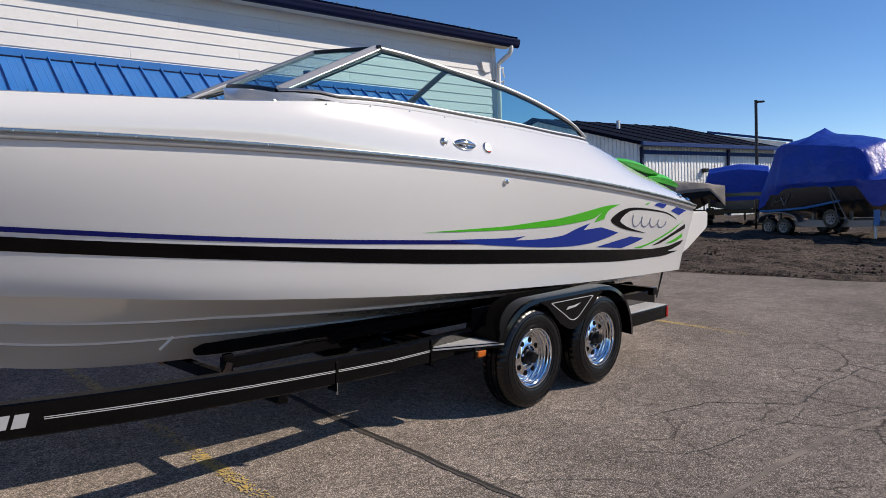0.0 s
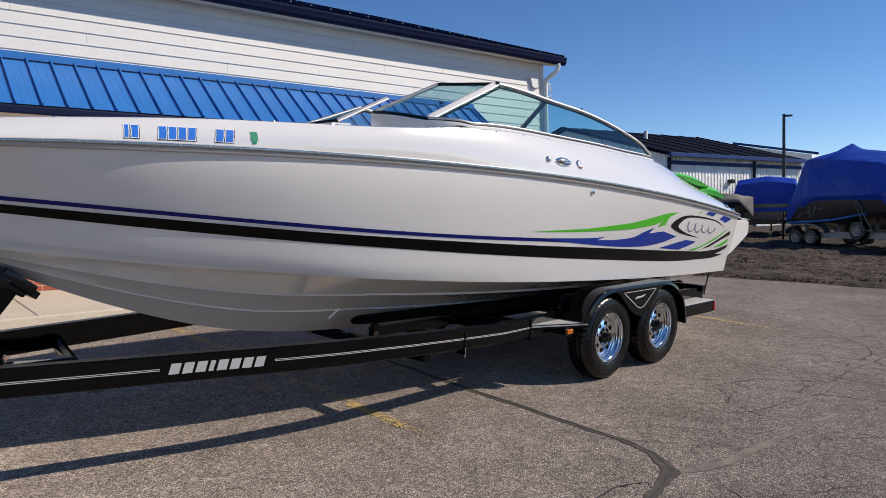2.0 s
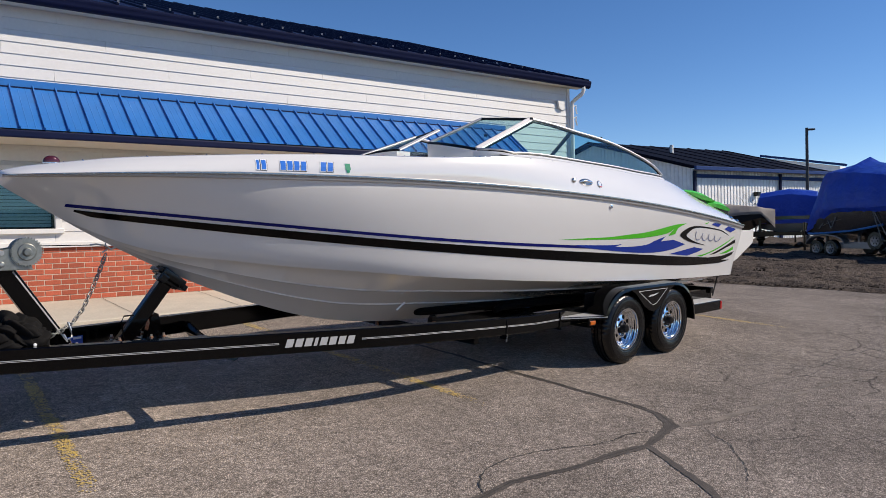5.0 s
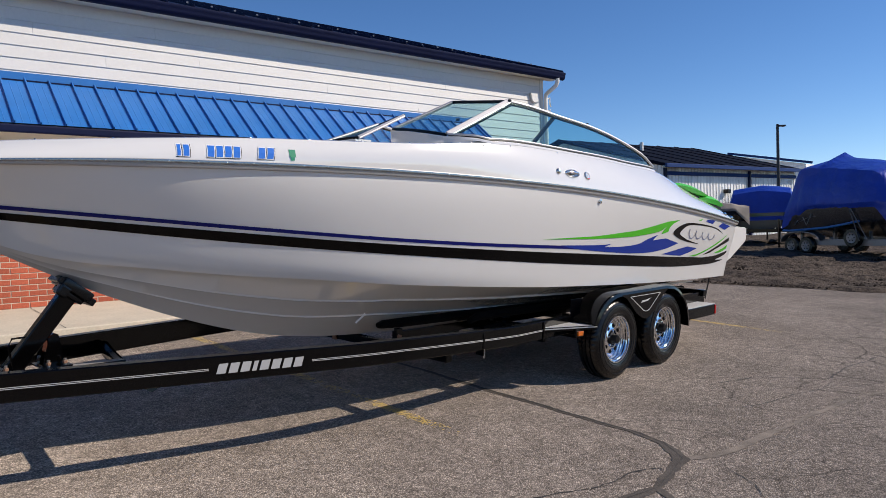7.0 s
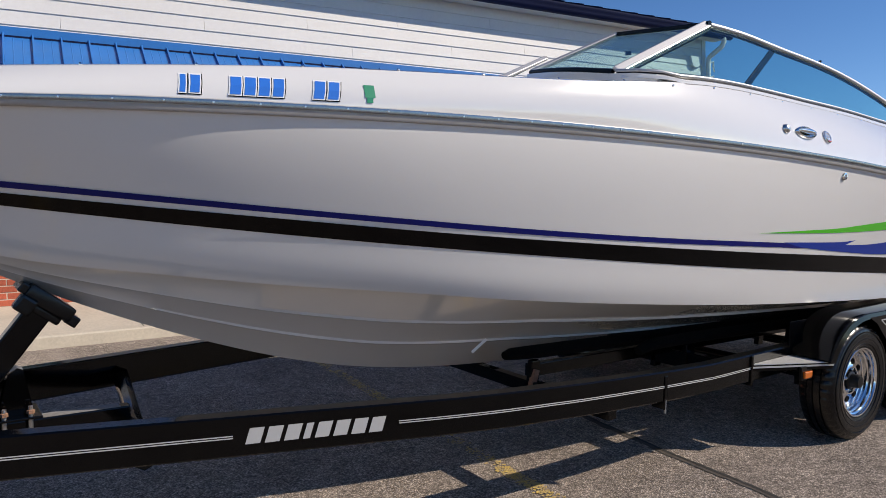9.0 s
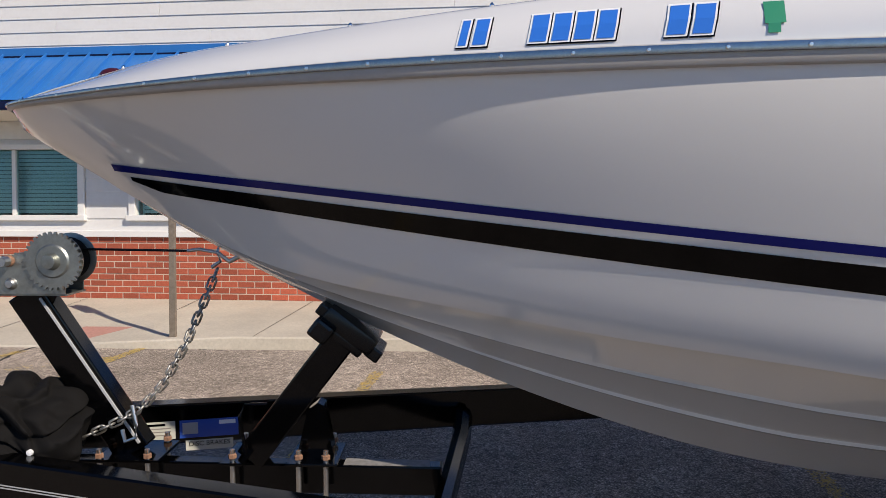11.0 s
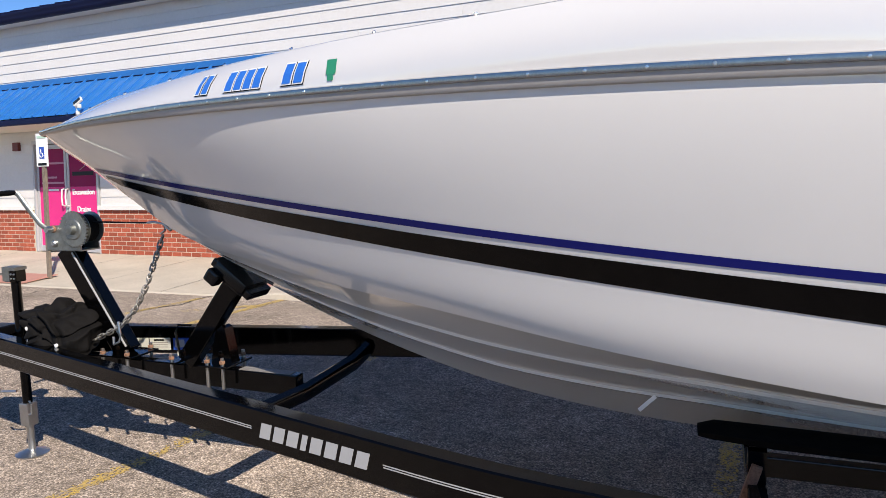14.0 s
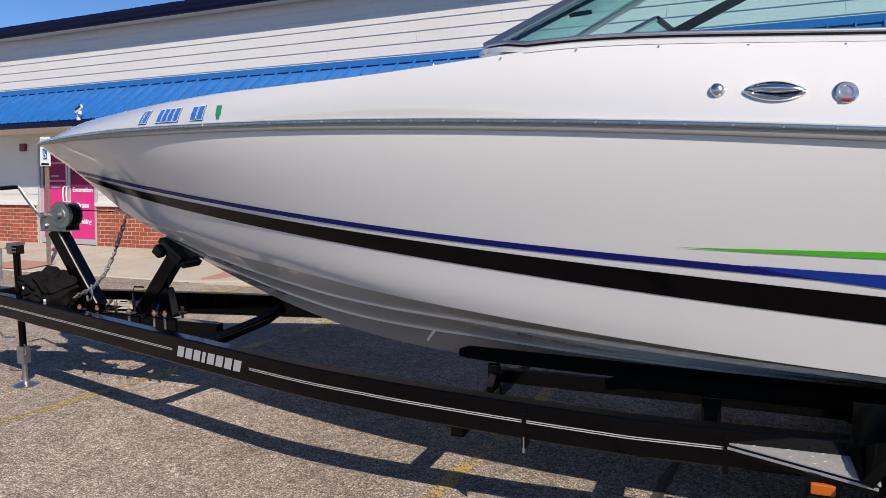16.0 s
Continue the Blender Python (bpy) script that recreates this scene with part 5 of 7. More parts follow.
# sun pads at the stern
def pad(name, x0, x1, z0, z1, w, th):
    bm = bmesh.new()
    rings = []
    for i in range(13):
        f = i / 12
        x = x0 + (x1 - x0) * f
        z = z0 + (z1 - z0) * f
        e = math.sin(math.pi * min(max(f, 0.04), 0.96)) ** 0.35
        rings.append([Vector((x, w * s * (1 - 0.05 * (1 - e)), z + th * e * h)) for s, h in ((-1.0, 0.0), (-1.03, 0.5), (-0.98, 0.95), (-0.8, 1.05), (0, 1.1), (0.8, 1.05), (0.98, 0.95), (1.03, 0.5), (1.0, 0.0))])
    ring_loft(rings, bm=bm)
    return part(name, fix(bm), GREEN_PAD, boat, "bright green upholstered sun pad", smooth=50)


pad("sun_pad", 1.36, 2.16, 1.785, 1.675, 1.02, 0.070)
pad("aft_pad", 2.02, 2.62, 1.645, 1.565, 1.0, 0.085)
part("pad_base", fix(ring_loft([[Vector((x, -0.98, 1.45)), Vector((x, -0.98, z)), Vector((x, 0.98, z)), Vector((x, 0.98, 1.45))] for x, z in ((1.3, 1.8), (1.45, 1.785), (2.6, 1.575))])), BLACK_PLASTIC, boat)
# swim platform, moulded on behind the transom
bm = prism([(2.67, 0.87), (2.90, 0.95), (3.33, 1.13), (3.36, 1.17), (3.36, 1.295), (3.33, 1.315), (2.67, 1.325)], (1, 0, 0), (0, 0, 1), (0, -0.985, 0), 1.97, (0, 1, 0))
bmesh.ops.bevel(bm, geom=[e for e in bm.edges if abs(e.verts[0].co.y - e.verts[1].co.y) < 1e-5], offset=0.012, segments=2, affect="EDGES")
platform = part("swim_platform", fix(bm), GELCOAT, boat, "white swim platform", smooth=40)
part("grip_pad", box(2.75, 3.30, -0.88, 0.88, 1.318, 1.328, 0.003), BLACK_MATTE, platform, "dark grip pad")
# bright scuff on the bottom ahead of the bunk
part("scuff", fix(beam((-2.34, -0.332, 0.670), (-2.28, -0.375, 0.740), 0.014, 0.003, 0, up=(0, -1, 0.4))), WHITE_VINYL, boat, "bright scuff on the bottom")
# bow eye and keel tow eye
part("bow_eye", fix(tube([(-4.60, 0, 1.30), (-4.66, 0, 1.27), (-4.70, 0, 1.30), (-4.69, 0, 1.345), (-4.65, 0, 1.36)], 0.008, 8)), STEEL, boat, smooth=60)


# ---- trailer ----
trailer = thing("boat_trailer", LOT, "glossy black tandem-axle boat trailer with chrome wheels", "trailer")
RZ0, RZ1 = 0.43, 0.585


def rail_path(side):
    return [Vector((-6.15, side * 0.04, 0)), Vector((-2.75, side * 0.905, 0)), Vector((-2.35, side * 0.965, 0)), Vector((-1.62, side * 0.975, 0)), Vector((-0.2, side * 0.93, 0)), Vector((2.25, side * 0.93, 0))]


def rail_z_at(x):
    return 0.01 + 0.05 * min(max((-1.2 - x) / 1.2, 0), 1) + 0.055 * min(max((-2.4 - x) / 3.2, 0), 1)


for side in (-1, 1):
    path = rail_path(side)
    dense = []
    for a, b in zip(path, path[1:]):
        n = max(2, int((b - a).length / 0.04))
        dense += [a.lerp(b, i / n) for i in range(n)]
    dense.append(path[-1])
    # round the bend
    for _ in range(40):
        dense = [dense[0]] + [(dense[i - 1] + dense[i] * 2 + dense[i + 1]) / 4 for i in range(1, len(dense) - 1)] + [dense[-1]]
    rings = []
    strip_pts = []
    for i, p in enumerate(dense):
        d = (dense[min(i + 1, len(dense) - 1)] - dense[max(i - 1, 0)]).normalized()
        s = Vector((-d.y, d.x, 0)) * side
        dz = rail_z_at(p.x)
        w = 0.038
        prof = [(w, RZ0 + 0.006), (w, RZ1 - 0.006), (w - 0.006, RZ1), (-w + 0.006, RZ1), (-w, RZ1 - 0.006), (-w, RZ0 + 0.006), (-w + 0.006, RZ0), (w - 0.006, RZ0)]
        rings.append([p + s * o + Vector((0, 0, h + dz)) for o, h in prof])
        strip_pts.append((p + s * (w + 0.0015), d, dz))
    fr = part("frame_rail", fix(ring_loft(rings)), BLACK_PAINT, trailer, "glossy black frame rail", smooth=30)
    # pinstripe, broken by the maker's mark
    for lo, hi in ((-6.05, -3.72), (-3.13, -0.79)):
        bm = bmesh.new()
        pts = [q for q in strip_pts if lo <= q[0].x <= hi]
        for (p, d, dz), (p2, d2, dz2) in zip(pts, pts[1:]):
            for lift in (-0.0042, 0.0042):
                za, zb = 0.508 + dz + lift, 0.508 + dz2 + lift
                bm.faces.new([bm.verts.new(p + Vector((0, 0, za - 0.0022))), bm.verts.new(p2 + Vector((0, 0, zb - 0.0022))), bm.verts.new(p2 + Vector((0, 0, zb + 0.0022))), bm.verts.new(p + Vector((0, 0, za + 0.0022)))])
        bmesh.ops.remove_doubles(bm, verts=bm.verts[:], dist=1e-5)
        part("pinstripe", bm, SILVER_VINYL, fr, "thin silver pinstripe")
    # eight slanted blocks in place of the maker's lettering
    for k in range(8):
        x0 = -3.695 + k * 0.0695 - (0.025 if k > 3 else 0.0)
        p, d, dz = min(strip_pts, key=lambda q: abs(q[0].x - (x0 + 0.03)))
        o = p + d * ((x0 - p.x) / d.x)
        n = Vector((-d.y, d.x, 0)) * side
        wd = 0.027 if k == 3 else 0.055
        bm = prism([(0, -0.030), (wd, -0.030), (wd + 0.018, 0.030), (0.018, 0.030)], d, (0, 0, 1), o + Vector((0, 0, 0.508 + dz)) + n * 0.0005, 0.0015, n)
        part("mark_block", fix(bm), SILVER_VINYL, fr, "slanted silver block")
    part("splice_plate", fix(box(-1.64, -1.62, side * 0.975 - 0.041, side * 0.975 + 0.041, RZ0 - 0.012, RZ1 + 0.006, 0.004)), BLACK_PAINT, fr)
    part("splice_bolt", fix(tube([(-1.63, side * 1.012, 0.40), (-1.63, side * 1.012, 0.47)], 0.006, 6)), STEEL, fr, "bright bolt")
    part("splice_plate", fix(box(-0.85, -0.83, side * 0.955 - 0.043, side * 0.955 + 0.043, RZ0 - 0.012, RZ1 + 0.006, 0.004)), BLACK_PAINT, fr)

# cross members, under the boat and in the tongue
for x, z in ((-1.95, 0.44), (-0.9, 0.50), (1.25, 0.50), (2.18, 0.50)):
    w = 0.93 if x > -1 else 0.95
    part("cross_member", beam((x, -w, z), (x, w, z), 0.06, 0.07 if x < -1 else 0.10, 0.005), BLACK_PAINT, trailer)
for s in (-1, 1):
    part("axle_hanger", box(-0.16, 1.05, s * 0.90 - 0.03, s * 0.90 + 0.03, 0.30, 0.44, 0.006), BLACK_PAINT, trailer)
for x in (0.0, 0.886):
    part("axle", tube([(x, -1.1, 0.345), (x, 1.1, 0.345)], 0.035, 12), BLACK_PAINT, trailer, smooth=40)
bm = bmesh.new()
part("tongue_cross_member", fix(tube([(-4.02, -0.56, 0.53), (-3.97, -0.4, 0.50), (-3.93, 0, 0.49), (-3.88, 0.4, 0.53), (-3.87, 0.56, 0.57)], 0.038, 8, flat=1.2)), BLACK_PAINT, trailer, smooth=40)
part("tongue_beam", beam((-6.2, 0, 0.56), (-3.95, 0, 0.53), 0.062, 0.10, 0.006), BLACK_PAINT, trailer)
PALE_METAL = material("pale_grey_metal", (0.22, 0.21, 0.20), 0.65, grain=0.3, grain_scale=50)
part("worn_top", beam((-4.28, 0, 0.5858), (-3.99, 0, 0.5820), 0.054, 0.003, 0), PALE_METAL, trailer, "pale grey strip on the tongue beam")
part("coupler", fix(ring_loft([[Vector((x, -w, z0)), Vector((x, w, z0)), Vector((x, w * 0.8, z1)), Vector((x, -w * 0.8, z1))] for x, w, z0, z1 in ((-6.75, 0.03, 0.58, 0.66), (-6.68, 0.05, 0.55, 0.68), (-6.5, 0.05, 0.55, 0.68), (-6.3, 0.06, 0.54, 0.65), (-6.05, 0.06, 0.54, 0.64))])), BLACK_PAINT, trailer, smooth=30)

# winch post with winch
post = part("winch_post", beam((-4.99, 0, 0.62), (-5.34, 0, 1.17), 0.075, 0.12, 0.006, up=(1, 0, 0.6)), BLACK_PAINT, trailer, "leaning black winch post")
part("weld_bead", beam((-4.965, -0.041, 0.66), (-5.28, -0.041, 1.15), 0.006, 0.010, 0.002, up=(1, 0, 0.6)), SILVER_VINYL, post, "scuffed bright edge")
part("post_foot", box(-5.1, -4.88, -0.10, 0.10, 0.612, 0.622, 0.003), BLACK_PAINT, post)
wm = pose(-5.262, 0, 1.162)
bm = bmesh.new()
for yy in (-0.075, 0.042):
    prism([(-0.15, 0.0), (0.085, 0.0), (0.085, 0.03), (0.075, 0.06), (0.075, 0.13), (0.05, 0.155), (-0.03, 0.14), (-0.06, 0.135), (-0.15, 0.13)], (1, 0, 0), (0, 0, 1), wm @ Vector((0, yy, 0)), 0.006, (0, 1, 0), bm)
box(-0.16, 0.09, -0.075, 0.048, 0.0, 0.006, 0, bm, wm)
DULL_ZINC = material("dull_zinc_plate", (0.30, 0.31, 0.29), 0.42, metal=0.9, grain=0.18, grain_scale=45, stain=0.2, stain_scale=9, rough_var=0.12)
winch = part("winch", fix(bm), DULL_ZINC, trailer, "zinc-plated hand winch")
part("gear", fix(prism([((0.096 if k % 4 in (1, 2) else 0.086) * math.cos(k * math.tau / 128), (0.096 if k % 4 in (1, 2) else 0.086) * math.sin(k * math.tau / 128)) for k in range(128)], (1, 0, 0), (0, 0, 1), wm @ Vector((0.055, -0.088, 0.115)), 0.010, (0, 1, 0))), DULL_ZINC, winch, "toothed steel gear")
part("gear_boss", fix(lathe([(0.0, -0.093), (0.05, -0.093), (0.056, -0.088), (0.0, -0.086)], 28, m=wm @ pose(0.055, 0, 0.115))), DULL_ZINC, winch, smooth=30)
part("drum", fix(lathe([(0.0, -0.06), (0.086, -0.06), (0.086, -0.056), (0.05, -0.05), (0.05, 0.022), (0.086, 0.028), (0.086, 0.032), (0.0, 0.032)], 28, m=wm @ pose(0.055, 0, 0.115))), DULL_ZINC, winch, "plated drum flange", smooth=30)
part("strap_roll", fix(lathe([(0.0, -0.048), (0.068, -0.048), (0.072, -0.04), (0.072, 0.014), (0.068, 0.02), (0.0, 0.02)], 28, m=wm @ pose(0.055, 0, 0.115))), BLACK_CANVAS, winch, "black strap wound on the drum", smooth=40)
part("hub", fix(lathe([(0, -0.12), (0.022, -0.118), (0.026, -0.10), (0.03, -0.09), (0, -0.09)], 14, m=wm @ pose(0.055, 0, 0.115))), DULL_ZINC, winch, smooth=40)
for bx, bz in ((-0.095, 0.115), (-0.09, 0.04)):
    part("bolt", fix(lathe([(0, -0.092), (0.012, -0.091), (0.016, -0.086), (0.02, -0.080), (0.02, -0.074), (0, -0.074)], 12, m=wm @ pose(bx, 0, bz))), RUST if bz > 0.1 else STEEL, winch, smooth=40)
crank = part("crank", fix(tube([(-5.357, -0.112, 1.277), (-5.40, -0.118, 1.31), (-5.46, -0.135, 1.40), (-5.50, -0.146, 1.465), (-5.515, -0.15, 1.475)], 0.009, 8, flat=1.6)), DULL_ZINC, winch, "plated winch crank", smooth=60)
part("grip", fix(tube([(-5.512, -0.14, 1.474), (-5.52, -0.175, 1.474), (-5.53, -0.225, 1.472), (-5.54, -0.27, 1.468)], [0.011, 0.015, 0.015, 0.014], 10)), BLACK_PLASTIC, crank, "black crank grip", smooth=50)
part("crank_knob", fix(tube([(-5.357, -0.085, 1.277), (-5.357, -0.122, 1.277)], 0.016, 10)), STEEL, crank)
strap = thing("winch_strap", LOT, "taut dark winch strap with a hook at the bow eye", "strap")
part("webbing", beam((-5.19, 0, 1.31), (-4.80, 0, 1.305), 0.045, 0.004, 0), BLACK_CANVAS, strap)
part("hook", fix(tube([(-4.80, 0, 1.305), (-4.76, 0, 1.31), (-4.70, 0, 1.30), (-4.69, 0, 1.27), (-4.72, 0, 1.25)], 0.006, 8)), STEEL, strap, smooth=60)

# bow post with its rubber bow stop
bp = part("bow_post", beam((-4.60, 0, 0.60), (-4.27, 0, 1.03), 0.07, 0.10, 0.006, up=(1, 0, -0.7)), BLACK_PAINT, trailer, "leaning black bow post")
part("gusset", fix(prism([(-4.44, 0.60), (-4.31, 0.60), (-4.345, 0.79), (-4.365, 0.80), (-4.40, 0.77)], (1, 0, 0), (0, 0, 1), (0, -0.032, 0), 0.064, (0, 1, 0))), BLACK_PAINT, bp)
for x0, x1 in ((-4.68, -4.60), (-4.46, -4.29)):
    part("foot_plate", box(x0, x1, -0.105, 0.105, 0.606, 0.616, 0.003), BLACK_PAINT, bp)
part("strap_rod", fix(tube([(-4.60, -0.06, 0.63), (-4.62, -0.06, 0.76), (-4.60, -0.06, 0.80), (-4.53, -0.05, 0.80)], 0.006, 6)), BLACK_PAINT, bp, smooth=60)
bm = bmesh.new()
hm = Matrix.Translation((-4.25, 0, 1.055)) @ pose(0, 0, 0, 0, 38, 0)
box(-0.095, 0.10, -0.10, 0.10, -0.03, 0.03, 0.012, bm, hm)
box(-0.075, 0.08, -0.07, 0.07, -0.062, -0.028, 0.010, bm, hm)
bow_stop = part("bow_stop", bm, RUBBER, bp, "black rubber bow stop", smooth=40)
for x0, x1, z0, z1 in ((-0.125, -0.085, -0.022, 0.018), (0.085, 0.135, -0.035, 0.008)):
    part("end_plate", box(x0, x1, -0.085, 0.085, z0, z1, 0.006, None, hm), RUBBER, bow_stop)
part("yoke", box(-0.105, -0.035, -0.125, -0.06, -0.085, -0.018, 0.012, None, hm), RUBBER, bow_stop)
# U-bolts with rusty nuts
for x, ys in ((-4.92, (-0.085, 0.085)), (-4.64, (-0.08, 0.08)), (-4.42, (-0.085, 0.085)), (-4.33, (-0.085, 0.085)), (-5.08, (-0.085, 0.085))):
    for y in ys:
        u = part("u_bolt", fix(tube([(x, y, 0.50), (x, y, 0.655)], 0.009, 8)), STEEL, trailer, "plated bolt", smooth=50)
        part("nut", fix(lathe([(0, -0.012), (0.0145, -0.010), (0.0145, 0.003), (0.009, 0.006), (0.009, 0.018), (0, 0.02)], 6, m=Matrix.Translation((x, y, 0.636)) @ pose(0, 0, 0, 90, 0, 0))), RUST, u)

# tongue jack
jx, jy = -5.685, -0.06
jack = part("jack_tube", fix(lathe([(0, 0.20), (0.025, 0.20), (0.025, 1.0), (0, 1.0)], 16, m=pose(jx, jy, 0, 90, 0, 0) @ Matrix.Diagonal((1, 1, -1, 1)))), BLACK_PAINT, trailer, "black tongue jack", smooth=40)
part("jack_leg", fix(lathe([(0, 0.02), (0.019, 0.02), (0.019, 0.30), (0, 0.30)], 14, m=pose(jx, jy, 0, 90, 0, 0) @ Matrix.Diagonal((1, 1, -1, 1)))), STEEL, jack, "plated jack leg", smooth=40)
part("jack_sleeve", box(jx - 0.032, jx + 0.032, jy - 0.032, jy + 0.032, 0.17, 0.30, 0.004), STEEL, jack)
part("jack_pin", fix(tube([(jx + 0.03, jy - 0.02, 0.24), (jx + 0.07, jy - 0.04, 0.25), (jx + 0.075, jy - 0.04, 0.31), (jx + 0.05, jy - 0.03, 0.32)], 0.006, 6)), STEEL, jack)
part("jack_foot", fix(lathe([(0, 0.0), (0.085, 0.0), (0.088, 0.008), (0.07, 0.014), (0.03, 0.03), (0, 0.03)], 20, m=pose(jx, jy, 0, 90, 0, 0) @ Matrix.Diagonal((1, 1, -1, 1)))), STEEL, jack, smooth=40)
cap = part("gear_box", box(jx - 0.045, jx + 0.042, jy - 0.034, jy + 0.034, 0.985, 1.062, 0.006), BLACK_PAINT, jack, "glossy jack gear box")
part("cap_cover", fix(prism([(-0.05, 0.99), (0.0, 0.99), (0.0, 1.05), (0.046, 1.05), (0.046, 1.068), (-0.05, 1.068)], (1, 0, 0), (0, 0, 1), (jx, jy - 0.038, 0), 0.076, (0, 1, 0))), DULL_ZINC, cap, "bright folded cap")
for bx, bz in ((0.012, 1.03), (0.034, 1.03), (0.012, 1.005), (0.034, 1.005)):
    part("rivet", lathe([(0, -0.040), (0.005, -0.039), (0.006, -0.034), (0, -0.034)], 8, m=pose(jx + bx, jy, bz)), STEEL, cap)
part("crank", fix(tube([(jx - 0.05, jy - 0.03, 1.03), (jx - 0.09, jy - 0.05, 1.03), (jx - 0.10, jy - 0.06, 0.80), (jx - 0.115, jy - 0.085, 0.79)], 0.009, 8)), STEEL, jack, smooth=60)
part("crank_grip", fix(tube([(jx - 0.115, jy - 0.085, 0.79), (jx - 0.13, jy - 0.10, 0.788), (jx - 0.20, jy - 0.17, 0.785)], [0.013, 0.016, 0.015], 10)), BLACK_PLASTIC, jack, "black crank grip", smooth=50)
part("mount", box(jx - 0.05, jx + 0.06, jy - 0.07, jy + 0.07, 0.60, 0.64, 0.004), BLACK_PAINT, jack)
part("pull_pin", fix(tube([(jx - 0.04, jy - 0.03, 0.37), (jx - 0.12, jy - 0.06, 0.37), (jx - 0.13, jy - 0.07, 0.41)], 0.007, 6)), STEEL, jack)

part("side_reflector", box(-5.97, -5.91, -0.135, -0.125, 0.575, 0.615, 0.003), AMBER_LENS, trailer, "amber reflector")
part("plug_box", box(-6.02, -5.86, -0.05, 0.05, 0.66, 0.715, 0.008), BLACK_PLASTIC, trailer, "black plug box")
# labels on the inner face of the far rail
def on_far_rail(x0, x1, z0, z1, mat, name, label, out):
    a, b = rail_path(1)[0], rail_path(1)[1]
    def q(x):
        return a.lerp(b, (x - a.x) / (b.x - a.x)) + Vector((0.245, -0.97, 0)).normalized() * (0.0385 + out)
    bm = bmesh.new()
    p0, p1 = q(x0), q(x1)
    dz = 0.04
    bm.faces.new([bm.verts.new(p0 + Vector((0, 0, z0 + dz))), bm.verts.new(p1 + Vector((0, 0, z0 + dz))), bm.verts.new(p1 + Vector((0, 0, z1 + dz))), bm.verts.new(p0 + Vector((0, 0, z1 + dz)))])
    return part(name, bm, mat, trailer, label)


on_far_rail(-5.22, -5.11, 0.515, 0.585, LABEL_PAPER, "rating_plate", "pale rating label", 0.001)
on_far_rail(-5.105, -4.985, 0.515, 0.585, LABEL_PAPER, "rating_plate", "pale rating label", 0.001)
for zz in (0.53, 0.543, 0.556):
    on_far_rail(-5.095, -5.0, zz, zz + 0.004, GREY_COVER, "lettering_bar", "small grey lettering, unreadable", 0.002)
on_far_rail(-5.08, -5.02, 0.568, 0.577, BLACK_TAPE, "lettering_bar", "dark heading, unreadable", 0.002)
on_far_rail(-4.97, -4.76, 0.515, 0.585, BLUE_LABEL, "blue_label", "blue maker's label", 0.001)
on_far_rail(-4.96, -4.905, 0.53, 0.575, SILVER_VINYL, "label_patch", "pale patch on the label", 0.002)
on_far_rail(-4.83, -4.77, 0.562, 0.578, WHITE_VINYL, "label_patch", "white patch on the label", 0.002)
on_far_rail(-4.95, -4.78, 0.465, 0.505, LABEL_PAPER, "brake_label", "white label with dark lettering", 0.001)
tx = bpy.data.curves.new("brake_lettering", "FONT")
tx.body, tx.size, tx.extrude, tx.align_x, tx.align_y = "DISC BRAKES", 0.026, 0.0003, "CENTER", "CENTER"
tob = new("brake_lettering", tx)
dirv = (rail_path(1)[1] - rail_path(1)[0]).normalized()
face = Vector((0.245, -0.97, 0)).normalized()
tm = Matrix((dirv, Vector((0, 0, 1)), face)).transposed().to_4x4()
pa, pb = rail_path(1)[0], rail_path(1)[1]
tm.translation = pa.lerp(pb, (-4.865 - pa.x) / (pb.x - pa.x)) + face * 0.041 + Vector((0, 0, 0.49 + 0.04))
tob.parent = trailer
tob.matrix_basis = tm
tob.data.materials.append(BLACK_TAPE)

# bunks, their brackets
for s in (-1, 1):
    part("bunk", fix(tube([(-2.14, s * 0.36, 0.63), (-2.09, s * 0.36, 0.635), (-1.9, s * 0.37, 0.63), (0.3, s * 0.40, 0.592), (2.4, s * 0.42, 0.57)], [0.03, 0.046, 0.052, 0.052, 0.052], 8, flat=0.75)), BLACK_MATTE, trailer, "carpeted bunk", smooth=45)
    for x in (-1.95, -0.9, 0.25, 1.25, 2.18):
        part("bunk_bracket", beam((x, s * 0.37, 0.42), (x, s * 0.385, 0.59), 0.035, 0.06, 0.003, up=(1, 0, 0)), BLACK_PAINT, trailer)
    # Dark bar and its brackets, added to black out the gap under the hull.
    part("side_bunk", fix(tube([(-1.35, s * 0.60, 0.605), (-1.25, s * 0.605, 0.635), (-0.9, s * 0.61, 0.635), (0.6, s * 0.62, 0.61), (2.4, s * 0.62, 0.59)], [0.03, 0.04, 0.04, 0.04, 0.04], 8, flat=0.9)), BLACK_MATTE, trailer, "added dark bar under the hull", smooth=45)
    for x in (-0.9, 0.25, 1.25, 2.18):
        part("bunk_bracket", beam((x, s * 0.605, 0.44), (x, s * 0.61, 0.60), 0.035, 0.08, 0.003, up=(1, 0, 0)), BLACK_PAINT, trailer)
    # Unseen dark plate, added to hide the pale ground behind the wheels.
    part("inner_fender", box(-0.42, 1.32, s * 0.968 - 0.004, s * 0.968 + 0.004, 0.46, 0.74, 0.002), BLACK_PAINT, trailer)
    part("bracket_foot", beam((-1.99, s * 0.395, 0.40), (-1.95, s * 0.40, 0.54), 0.03, 0.035, 0.003, up=(1, 0, 0)), RUST, trailer, "rusty bunk bracket")
    part("bunk_beam", beam((-1.98, s * 0.37, 0.535), (2.2, s * 0.37, 0.50), 0.05, 0.07, 0.004), BLACK_PAINT, trailer)


